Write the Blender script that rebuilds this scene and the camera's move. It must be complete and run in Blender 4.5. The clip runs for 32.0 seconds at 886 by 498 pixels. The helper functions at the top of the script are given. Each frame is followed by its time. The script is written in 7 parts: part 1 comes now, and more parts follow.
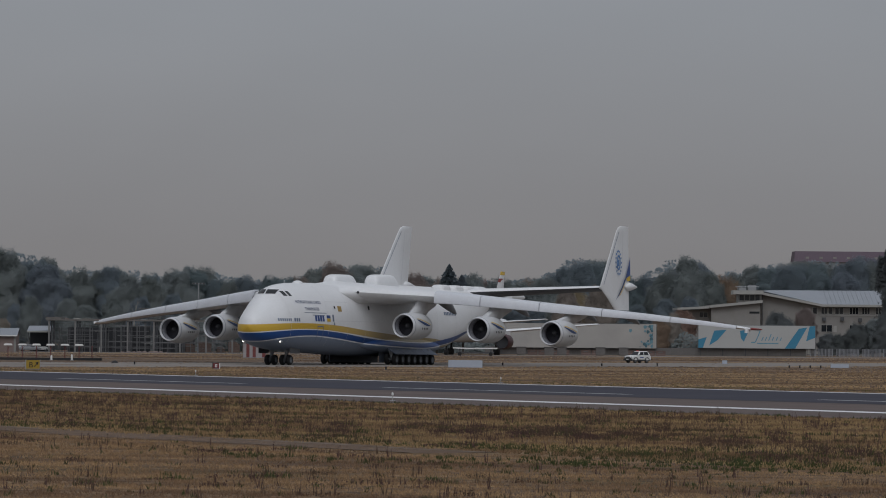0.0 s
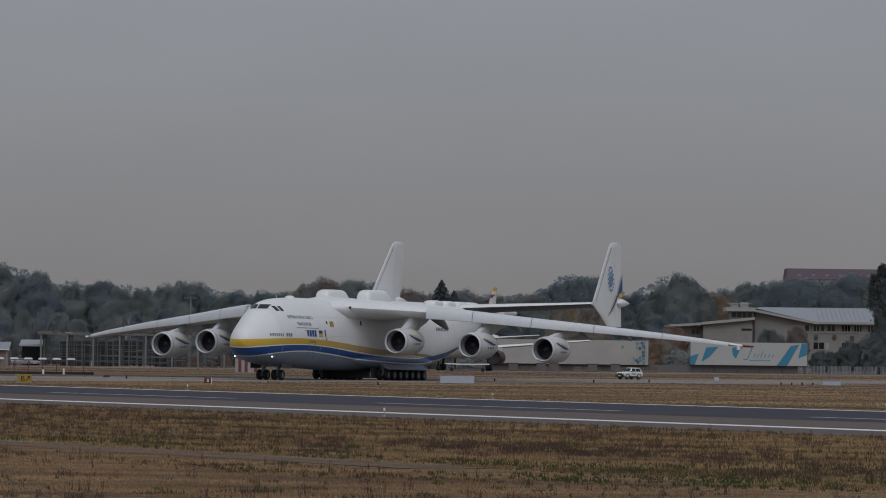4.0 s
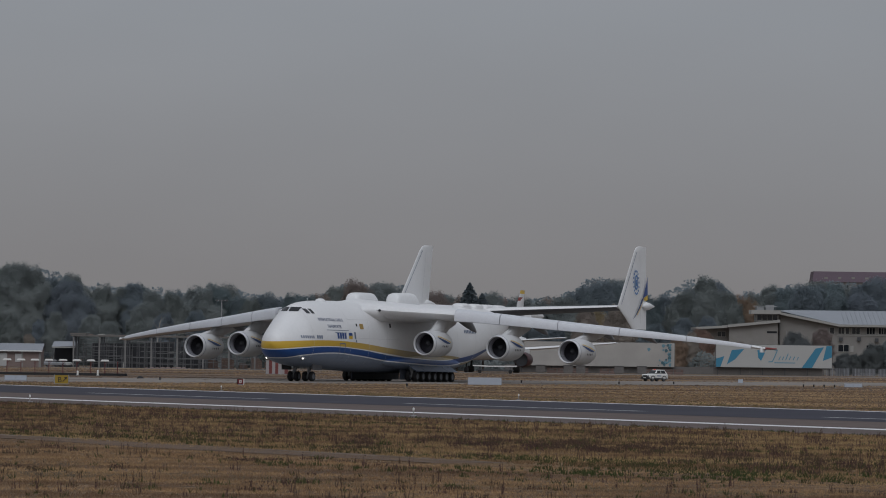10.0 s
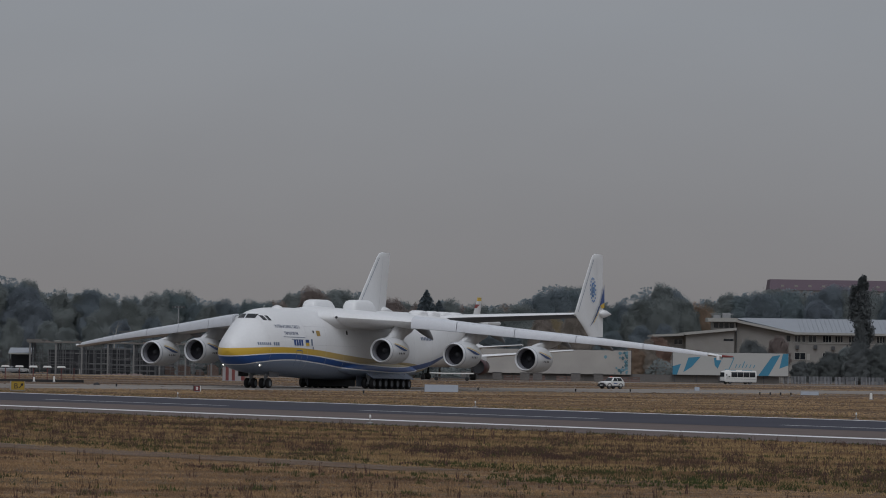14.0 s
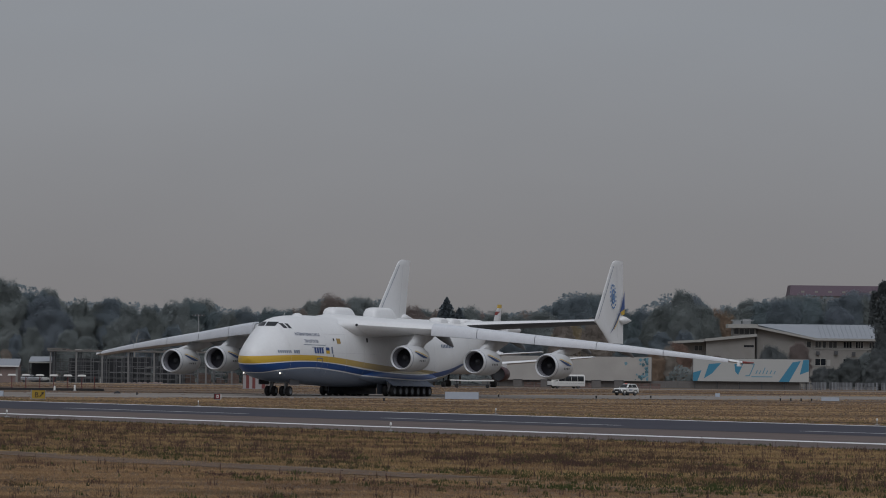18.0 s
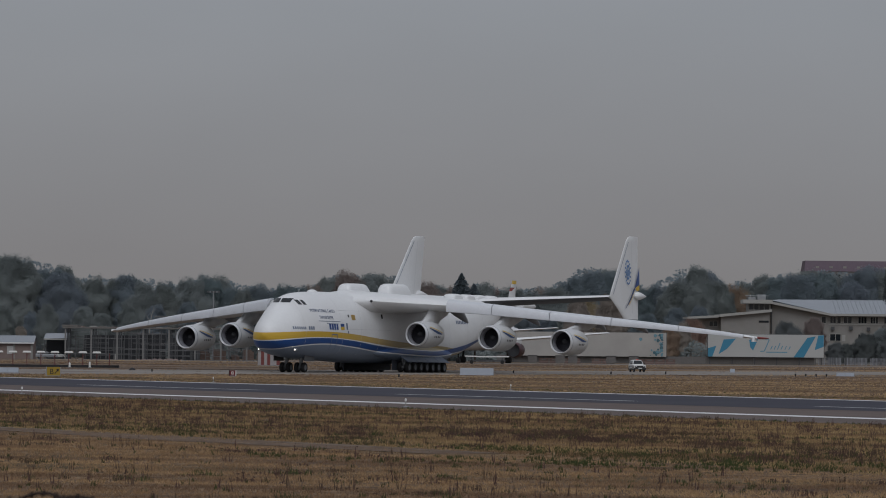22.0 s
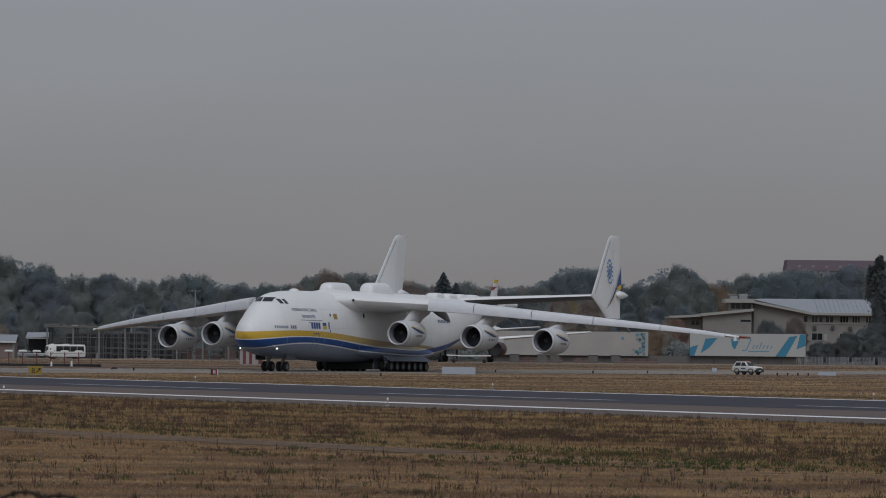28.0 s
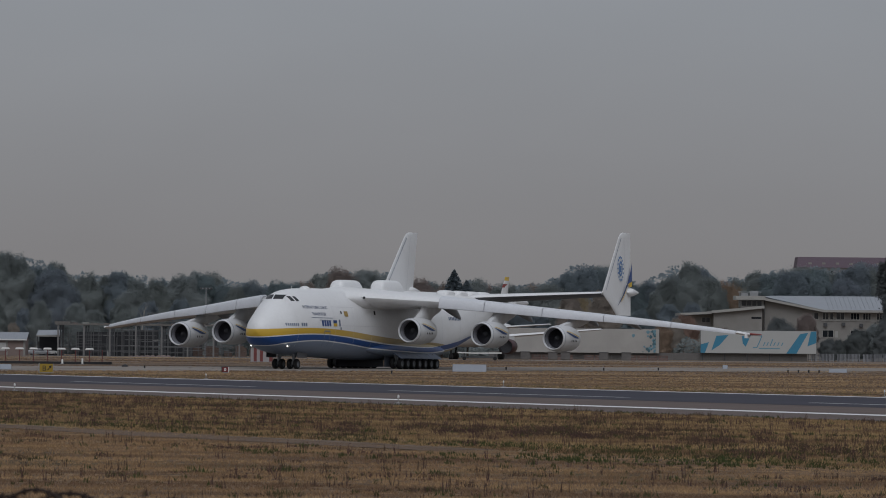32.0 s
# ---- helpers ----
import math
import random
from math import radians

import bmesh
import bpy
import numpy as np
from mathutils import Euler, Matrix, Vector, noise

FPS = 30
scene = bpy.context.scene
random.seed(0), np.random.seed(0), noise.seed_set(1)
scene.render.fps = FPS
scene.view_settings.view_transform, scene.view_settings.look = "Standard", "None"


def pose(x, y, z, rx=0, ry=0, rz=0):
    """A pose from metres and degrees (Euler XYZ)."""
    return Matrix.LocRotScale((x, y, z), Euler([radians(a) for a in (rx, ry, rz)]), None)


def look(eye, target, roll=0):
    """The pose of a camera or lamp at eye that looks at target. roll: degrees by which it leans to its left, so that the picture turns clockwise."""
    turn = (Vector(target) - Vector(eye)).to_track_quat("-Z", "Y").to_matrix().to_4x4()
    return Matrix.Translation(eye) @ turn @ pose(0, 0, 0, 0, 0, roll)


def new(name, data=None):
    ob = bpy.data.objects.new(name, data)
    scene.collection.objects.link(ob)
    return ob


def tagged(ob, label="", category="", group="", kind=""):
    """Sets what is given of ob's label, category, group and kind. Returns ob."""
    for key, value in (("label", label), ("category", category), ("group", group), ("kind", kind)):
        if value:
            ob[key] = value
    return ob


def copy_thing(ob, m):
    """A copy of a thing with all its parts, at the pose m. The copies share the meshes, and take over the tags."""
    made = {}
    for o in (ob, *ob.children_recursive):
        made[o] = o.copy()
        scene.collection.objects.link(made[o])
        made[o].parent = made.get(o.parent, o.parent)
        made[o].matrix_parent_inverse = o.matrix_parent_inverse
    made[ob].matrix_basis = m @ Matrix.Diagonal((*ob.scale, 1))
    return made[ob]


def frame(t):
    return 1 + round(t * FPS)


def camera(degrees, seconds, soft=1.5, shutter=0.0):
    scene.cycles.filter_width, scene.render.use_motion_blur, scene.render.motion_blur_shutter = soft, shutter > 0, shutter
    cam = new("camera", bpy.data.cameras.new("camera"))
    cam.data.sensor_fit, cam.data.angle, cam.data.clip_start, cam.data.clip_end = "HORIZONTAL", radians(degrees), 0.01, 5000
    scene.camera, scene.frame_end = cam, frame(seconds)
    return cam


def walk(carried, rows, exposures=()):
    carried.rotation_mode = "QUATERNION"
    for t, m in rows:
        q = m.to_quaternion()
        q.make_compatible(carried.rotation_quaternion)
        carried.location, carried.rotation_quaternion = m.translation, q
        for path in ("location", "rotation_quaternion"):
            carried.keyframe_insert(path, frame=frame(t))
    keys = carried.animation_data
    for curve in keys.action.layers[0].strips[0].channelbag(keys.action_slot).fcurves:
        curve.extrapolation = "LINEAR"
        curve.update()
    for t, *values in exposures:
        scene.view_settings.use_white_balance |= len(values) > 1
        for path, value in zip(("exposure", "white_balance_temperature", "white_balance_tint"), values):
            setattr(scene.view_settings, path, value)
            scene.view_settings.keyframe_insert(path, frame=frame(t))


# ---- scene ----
# camera: a long lens held by hand behind the perimeter fence
cam = camera(11.11, 32.0, soft=1.0)
EYE = 3.424
# focused on the far field: the wire on the near fence goes soft
cam.data.dof.use_dof, cam.data.dof.focus_distance, cam.data.dof.aperture_fstop = True, 480.0, 13.0
# seconds, metres ahead, turn to the left, tilt up, lean
ROWS = [
    (0.0, 9.300, -0.3312, 1.1024, 0.476),
    (0.5, 9.300, -0.3767, 1.1510, 0.607),
    (1.0, 9.300, -0.4216, 1.2428, 0.676),
    (1.5, 9.300, -0.4369, 1.3325, 0.709),
    (2.0, 9.300, -0.3900, 1.3009, 0.772),
    (2.5, 9.300, -0.3823, 1.2724, 0.753),
    (4.5, 9.300, -0.4685, 1.3386, 0.699),
    (5.0, 9.300, -0.5547, 1.4057, 0.677),
    (5.5, 9.300, -0.6750, 1.4090, 0.705),
    (6.0, 9.300, -0.7618, 1.4596, 0.782),
    (6.5, 9.300, -0.6336, 1.3956, 0.770),
    (7.0, 9.300, -0.3926, 1.2579, 0.778),
    (7.5, 5.800, -0.1090, 1.0813, 0.834),
    (8.0, 0.000, 0.2283, 0.8635, 0.819),
    (8.5, 0.000, 0.3628, 0.8682, 0.806),
    (9.0, 0.000, 0.2975, 1.1047, 0.772),
    (9.5, 0.000, 0.1083, 1.2348, 0.844),
    (10.0, 0.000, -0.0650, 1.3215, 0.791),
    (10.5, 0.000, -0.2152, 1.3255, 0.851),
    (11.0, 0.000, -0.4017, 1.2363, 0.799),
    (11.5, 0.000, -0.5458, 1.2535, 0.822),
    (12.0, 0.000, -0.6188, 1.3235, 0.867),
    (12.5, 0.000, -0.6442, 1.3678, 0.849),
    (13.0, 0.000, -0.6382, 1.3959, 0.891),
    (13.5, 0.000, -0.6252, 1.4176, 0.867),
    (14.0, 0.000, -0.6051, 1.4191, 0.908),
    (14.5, 0.000, -0.5304, 1.4078, 0.859),
    (16.5, 0.000, -0.5594, 1.4570, 0.745),
    (17.0, 0.000, -0.6940, 1.5505, 0.657),
    (17.5, 0.000, -0.7405, 1.5544, 0.649),
    (18.0, 0.000, -0.3531, 1.5071, 0.693),
    (18.5, 0.000, -0.0993, 1.4583, 0.643),
    (19.0, 0.000, 0.0000, 1.4278, 0.596),
    (19.5, 0.000, 0.0035, 1.3617, 0.608),
    (20.0, 0.000, -0.0454, 1.2876, 0.591),
    (20.5, 0.000, -0.0988, 1.2590, 0.603),
    (21.0, 0.000, -0.1366, 1.2214, 0.652),
    (21.5, 0.000, -0.1493, 1.2027, 0.619),
    (22.0, 0.000, -0.1723, 1.2046, 0.588),
    (22.5, 0.000, -0.3169, 1.2113, 0.647),
    (23.0, 0.000, -0.4078, 1.2312, 0.617),
    (23.5, 0.000, -0.4350, 1.2356, 0.566),
    (24.0, 0.000, -0.6232, 1.2349, 0.543),
    (24.5, 0.000, -0.7286, 1.2279, 0.438),
    (26.5, 0.000, -0.5742, 1.1651, 0.612),
    (27.0, 0.000, -0.4792, 1.2067, 0.617),
    (27.5, 0.000, -0.4511, 1.1975, 0.621),
    (28.0, 0.000, -0.3992, 1.1954, 0.604),
    (28.5, 0.000, -0.3348, 1.1880, 0.679),
    (29.0, 0.000, -0.1524, 1.1768, 0.593),
    (29.5, 0.000, -0.1274, 1.1415, 0.584),
    (30.0, 0.000, -0.1359, 1.1280, 0.573),
    (30.5, 0.000, -0.1480, 1.1276, 0.579),
    (31.0, 0.000, -0.1883, 1.1558, 0.619),
    (31.5, 0.000, -0.2360, 1.1660, 0.537),
    (32.0, 0.000, -0.2653, 1.1609, 0.558),
]
walk(cam, [(t, pose(0, ahead, EYE, 90 + tilt, 0, turn) @ pose(0, 0, 0, 0, 0, lean)) for t, ahead, turn, tilt, lean in ROWS])

# ---- light: thin overcast, a veiled autumn sun behind the camera ----
SUN_UP, SUN_ROT = radians(50), radians(177)
world = bpy.data.worlds.new("overcast")
scene.world = world
world.use_nodes = True
wn, wl = world.node_tree.nodes, world.node_tree.links
sky = wn.new("ShaderNodeTexSky")
sky.sky_type, sky.sun_disc = "NISHITA", False
sky.sun_elevation, sky.sun_rotation = SUN_UP, SUN_ROT
sky.air_density, sky.dust_density, sky.ozone_density = 1.0, 4.0, 1.0
veil = wn.new("ShaderNodeHueSaturation")
veil.inputs["Saturation"].default_value = 0.22
mixn = wn.new("ShaderNodeMix")
mixn.data_type = "RGBA"
mixn.inputs[0].default_value = 0.75
# the overcast warms and dulls towards the horizon
wtc, wsep, wup, wgrad = wn.new("ShaderNodeTexCoord"), wn.new("ShaderNodeSeparateXYZ"), wn.new("ShaderNodeMapRange"), wn.new("ShaderNodeMix")
wup.inputs["From Min"].default_value, wup.inputs["From Max"].default_value = 0.015, 0.075
wgrad.data_type = "RGBA"
wgrad.inputs[6].default_value, wgrad.inputs[7].default_value = (2.56, 2.49, 2.55, 1), (2.58, 2.76, 3.10, 1)
wl.new(wtc.outputs["Generated"], wsep.inputs[0])
wl.new(wsep.outputs["Z"], wup.inputs["Value"])
wl.new(wup.outputs[0], wgrad.inputs[0])
# faint, broad unevenness in the cloud sheet
wmap, wnoise, wrng, wmul = wn.new("ShaderNodeMapping"), wn.new("ShaderNodeTexNoise"), wn.new("ShaderNodeMapRange"), wn.new("ShaderNodeVectorMath")
wmap.inputs["Scale"].default_value = (1, 1, 2.5)
wnoise.inputs["Scale"].default_value, wnoise.inputs["Detail"].default_value = 11.0, 4
wrng.inputs["From Min"].default_value, wrng.inputs["From Max"].default_value = 0.3, 0.7
wrng.inputs["To Min"].default_value, wrng.inputs["To Max"].default_value = 0.965, 1.035
wmul.operation = "SCALE"
wl.new(wtc.outputs["Generated"], wmap.inputs["Vector"])
wl.new(wmap.outputs[0], wnoise.inputs["Vector"])
wl.new(wnoise.outputs[0], wrng.inputs["Value"])
wl.new(wgrad.outputs[2], wmul.inputs[0])
# an overcast sky is brighter overhead than at the horizon
wzen, wboth = wn.new("ShaderNodeMapRange"), wn.new("ShaderNodeMath")
wzen.inputs["From Min"].default_value, wzen.inputs["From Max"].default_value = 0.12, 0.95
wzen.inputs["To Min"].default_value, wzen.inputs["To Max"].default_value = 1.0, 1.65
wboth.operation = "MULTIPLY"
wl.new(wsep.outputs["Z"], wzen.inputs["Value"])
wl.new(wzen.outputs[0], wboth.inputs[0])
wl.new(wrng.outputs[0], wboth.inputs[1])
wl.new(wboth.outputs[0], wmul.inputs["Scale"])
wl.new(wmul.outputs[0], mixn.inputs[7])
back = wn["Background"]
back.inputs["Strength"].default_value = 0.10
wl.new(sky.outputs[0], veil.inputs["Color"])
wl.new(veil.outputs[0], mixn.inputs[6])
wl.new(mixn.outputs[2], back.inputs["Color"])

sun = new("sun", bpy.data.lights.new("sun", "SUN"))
sun.data.energy, sun.data.angle, sun.data.color = 0.66, radians(42), (0.95, 0.98, 1.06)
# from where the sky's sun stands
az = SUN_ROT
sun.matrix_world = look((0, 0, 0), (-math.sin(az) * math.cos(SUN_UP), -math.cos(az) * math.cos(SUN_UP), -math.sin(SUN_UP)))
scene.view_settings.exposure = 0.0

# ---- helpers for meshes ----


class Geo:
    """Vertices, faces, and a material slot for each face."""

    def __init__(self):
        self.v, self.f, self.m = [], [], []

    def add(self, verts, faces, slot=0):
        b = len(self.v)
        self.v += [tuple(p) for p in verts]
        self.f += [tuple(b + i for i in q) for q in faces]
        self.m += [slot] * len(faces)
        return self

    def box(self, x0, x1, y0, y1, z0, z1, slot=0, m=None):
        vs = [Vector((x, y, z)) for z in (z0, z1) for y in (y0, y1) for x in (x0, x1)]
        if m:
            vs = [m @ p for p in vs]
        return self.add(vs, [(0, 2, 3, 1), (4, 5, 7, 6), (0, 1, 5, 4), (2, 6, 7, 3), (0, 4, 6, 2), (1, 3, 7, 5)], slot)

    def rings(self, loops, slot=0, caps=True, closed=True):
        n = len(loops[0])
        fs = []
        for i in range(len(loops) - 1):
            for j in range(n if closed else n - 1):
                k = (j + 1) % n
                fs.append((i * n + j, i * n + k, (i + 1) * n + k, (i + 1) * n + j))
        if caps:
            fs += [tuple(range(n))[::-1], tuple((len(loops) - 1) * n + j for j in range(n))]
        return self.add([p for q in loops for p in q], fs, slot)

    def turned(self, profile, n=16, axis="z", at=(0, 0, 0), slot=0, caps=True):
        """A body of rotation: profile holds (along, radius)."""
        loops = []
        for a, r in profile:
            q = []
            for k in range(n):
                c, s = r * math.cos(2 * math.pi * k / n), r * math.sin(2 * math.pi * k / n)
                q.append({"z": (c, s, a), "x": (a, c, s), "y": (s, a, c)}[axis])
            loops.append([(p[0] + at[0], p[1] + at[1], p[2] + at[2]) for p in q])
        return self.rings(loops, slot, caps)

    def rod(self, a, b, r, n=6, slot=0, r2=None):
        a, b = Vector(a), Vector(b)
        d = (b - a).normalized()
        u = d.orthogonal().normalized()
        w = d.cross(u)
        loops = []
        for p, q in ((a, r), (b, r if r2 is None else r2)):
            loops.append([p + q * (math.cos(2 * math.pi * k / n) * u + math.sin(2 * math.pi * k / n) * w) for k in range(n)])
        return self.rings(loops, slot)

    def mesh(self, name, mats, smooth=30):
        me = bpy.data.meshes.new(name)
        me.from_pydata(self.v, [], self.f)
        for q in mats if isinstance(mats, (list, tuple)) else [mats]:
            me.materials.append(q)
        me.polygons.foreach_set("material_index", self.m)
        if smooth:
            me.shade_smooth()
            me.set_sharp_from_angle(angle=radians(smooth))
        me.update()
        return me


def part(name, geo, mats, parent=None, label="", m=None, smooth=30):
    """Links a mesh as one object under a thing or a part."""
    ob = new(name, geo.mesh(name, mats, smooth) if isinstance(geo, Geo) else geo)
    if parent:
        ob.parent = parent
    if m:
        ob.matrix_basis = m
    if label:
        ob["label"] = label
    return ob


def thing(name, label, category, m=None, group="", kind=""):
    ob = new(name)
    ob.empty_display_size = 0.2
    if m:
        ob.matrix_basis = m
    return tagged(ob, label, category, group, kind)


def spline(xs, ys):
    """A smooth curve through points without overshoot."""
    xs, ys = np.array(xs, float), np.array(ys, float)
    if xs[0] > xs[-1]:
        xs, ys = xs[::-1], ys[::-1]
    h, d = np.diff(xs), np.diff(ys) / np.diff(xs)
    t = np.zeros(len(xs))
    t[0], t[-1] = d[0], d[-1]
    for i in range(1, len(xs) - 1):
        t[i] = 0 if d[i - 1] * d[i] <= 0 else 2 * d[i - 1] * d[i] / (d[i - 1] + d[i])

    def at(x):
        i = int(np.clip(np.searchsorted(xs, x) - 1, 0, len(h) - 1))
        u = min(max((x - xs[i]) / h[i], 0), 1)
        return float(ys[i] * (1 + 2 * u) * (1 - u) ** 2 + h[i] * t[i] * u * (1 - u) ** 2 + ys[i + 1] * u * u * (3 - 2 * u) - h[i] * t[i + 1] * u * u * (1 - u))

    return at


# ---- materials ----


def mat(name, colour, rough=0.6, metal=0.0, vary=0.12, scale=2.0, fine=25.0, bump=0.0, spread=0.0, stain=None, stretch=(1, 1, 1), spec=0.5):
    """A surface with tint varied at two scales, some relief, and a spread of tint from object to object."""
    m = bpy.data.materials.new(name)
    m.use_nodes = True
    n, l = m.node_tree.nodes, m.node_tree.links
    b = n["Principled BSDF"]
    b.inputs["Roughness"].default_value, b.inputs["Metallic"].default_value = rough, metal
    b.inputs["Specular IOR Level"].default_value = spec
    tc, mp = n.new("ShaderNodeTexCoord"), n.new("ShaderNodeMapping")
    mp.inputs["Scale"].default_value = stretch
    l.new(tc.outputs["Object"], mp.inputs["Vector"])
    big, small = n.new("ShaderNodeTexNoise"), n.new("ShaderNodeTexNoise")
    big.inputs["Scale"].default_value, big.inputs["Detail"].default_value = scale, 5
    small.inputs["Scale"].default_value, small.inputs["Detail"].default_value = fine, 4
    for q in (big, small):
        l.new(mp.outputs[0], q.inputs["Vector"])
    add = n.new("ShaderNodeMath")
    add.operation = "ADD"
    l.new(big.outputs[0], add.inputs[0])
    l.new(small.outputs[0], add.inputs[1])
    last = add
    if spread:
        info, mul, add2 = n.new("ShaderNodeObjectInfo"), n.new("ShaderNodeMath"), n.new("ShaderNodeMath")
        mul.operation, add2.operation = "MULTIPLY_ADD", "ADD"
        mul.inputs[1].default_value, mul.inputs[2].default_value = spread * 2, -spread
        l.new(info.outputs["Random"], mul.inputs[0])
        l.new(mul.outputs[0], add2.inputs[0])
        l.new(add.outputs[0], add2.inputs[1])
        last = add2
    ramp = n.new("ShaderNodeMapRange")
    ramp.inputs["From Min"].default_value, ramp.inputs["From Max"].default_value = 0.6, 1.4
    ramp.inputs["To Min"].default_value, ramp.inputs["To Max"].default_value = 1 - vary, 1 + vary
    ramp.clamp = False
    l.new(last.outputs[0], ramp.inputs["Value"])
    mul = n.new("ShaderNodeVectorMath")
    mul.operation = "SCALE"
    mul.inputs[0].default_value = colour
    l.new(ramp.outputs[0], mul.inputs["Scale"])
    out = mul.outputs[0]
    if stain:
        mx, ns, sr = n.new("ShaderNodeMix"), n.new("ShaderNodeTexNoise"), n.new("ShaderNodeMapRange")
        mx.data_type = "RGBA"
        ns.inputs["Scale"].default_value, ns.inputs["Detail"].default_value = scale * 0.6, 6
        sr.inputs["From Min"].default_value, sr.inputs["From Max"].default_value = 0.5, 0.75
        l.new(mp.outputs[0], ns.inputs["Vector"])
        l.new(ns.outputs[0], sr.inputs["Value"])
        l.new(sr.outputs[0], mx.inputs[0])
        l.new(out, mx.inputs[6])
        mx.inputs[7].default_value = (*stain, 1)
        out = mx.outputs[2]
    l.new(out, b.inputs["Base Color"])
    if bump:
        bp = n.new("ShaderNodeBump")
        bp.inputs["Strength"].default_value, bp.inputs["Distance"].default_value = 0.6, bump
        l.new(small.outputs[0], bp.inputs["Height"])
        l.new(bp.outputs[0], b.inputs["Normal"])
    return m


def glow(name, colour, strength):
    m = bpy.data.materials.new(name)
    m.use_nodes = True
    b = m.node_tree.nodes["Principled BSDF"]
    b.inputs["Base Color"].default_value = (*colour, 1)
    b.inputs["Emission Color"].default_value, b.inputs["Emission Strength"].default_value = (*colour, 1), strength
    return m


M_WHITE = mat("aircraft_white", (0.75, 0.757, 0.765), 0.35, vary=0.045, scale=0.35, fine=3.0, stain=(0.71, 0.71, 0.705))
M_SLAT = mat("aircraft_grey_metal", (0.61, 0.63, 0.67), 0.4, vary=0.08, scale=0.9, fine=7.0)
M_UNDER = mat("aircraft_underside_shade", (0.32, 0.335, 0.355), 0.5, vary=0.12, scale=0.4, fine=4.0, stain=(0.36, 0.36, 0.36))
M_LIP = mat("bare_metal_lip", (0.74, 0.75, 0.77), 0.3, 0.35, vary=0.05)
M_DUCT = mat("intake_duct_grey", (0.30, 0.305, 0.34), 0.45, vary=0.1, scale=1.5)
M_FAN = mat("fan_blade_titanium", (0.034, 0.034, 0.043), 0.6, 0.0, vary=0.15)
M_HOT = mat("nozzle_burnt_metal", (0.16, 0.15, 0.14), 0.45, 0.7, vary=0.2)
M_TYRE = mat("tyre_rubber", (0.018, 0.018, 0.019), 0.85, vary=0.25)
M_HUB = mat("wheel_hub_grey", (0.17, 0.18, 0.20), 0.5, 0.3)
M_GEAR = mat("gear_strut_grey", (0.33, 0.34, 0.36), 0.5, 0.2)
M_DARK = mat("dark_recess", (0.025, 0.026, 0.03), 0.7)
M_GLASS = mat("dark_glass", (0.015, 0.018, 0.022), 0.08, vary=0.05)
M_BLUE = mat("paint_blue", (0.015, 0.06, 0.23), 0.4, vary=0.05)
M_YELLOW = mat("paint_yellow", (0.62, 0.40, 0.03), 0.4, vary=0.05)
M_RED = mat("paint_red", (0.25, 0.035, 0.03), 0.5, vary=0.1)
M_LAMP = glow("landing_lamp", (1.0, 0.93, 0.8), 3.5)

# ---- ground ----
RU, RN = Vector((0.4985, -0.8669, 0)), Vector((0.8669, 0.4985, 0))  # along and across the runway


def strip(name, n0, n1, z, material, label, category, s0=-1400, s1=900, parts=24):
    g = Geo()
    loops = []
    for i in range(parts + 1):
        s = s0 + (s1 - s0) * i / parts
        loops.append([RU * s + RN * n0 + Vector((0, 0, z)), RU * s + RN * n1 + Vector((0, 0, z))])
    g.rings(loops, caps=False, closed=False)
    return tagged(part(name, g, material, smooth=0), label, category, kind="structure")


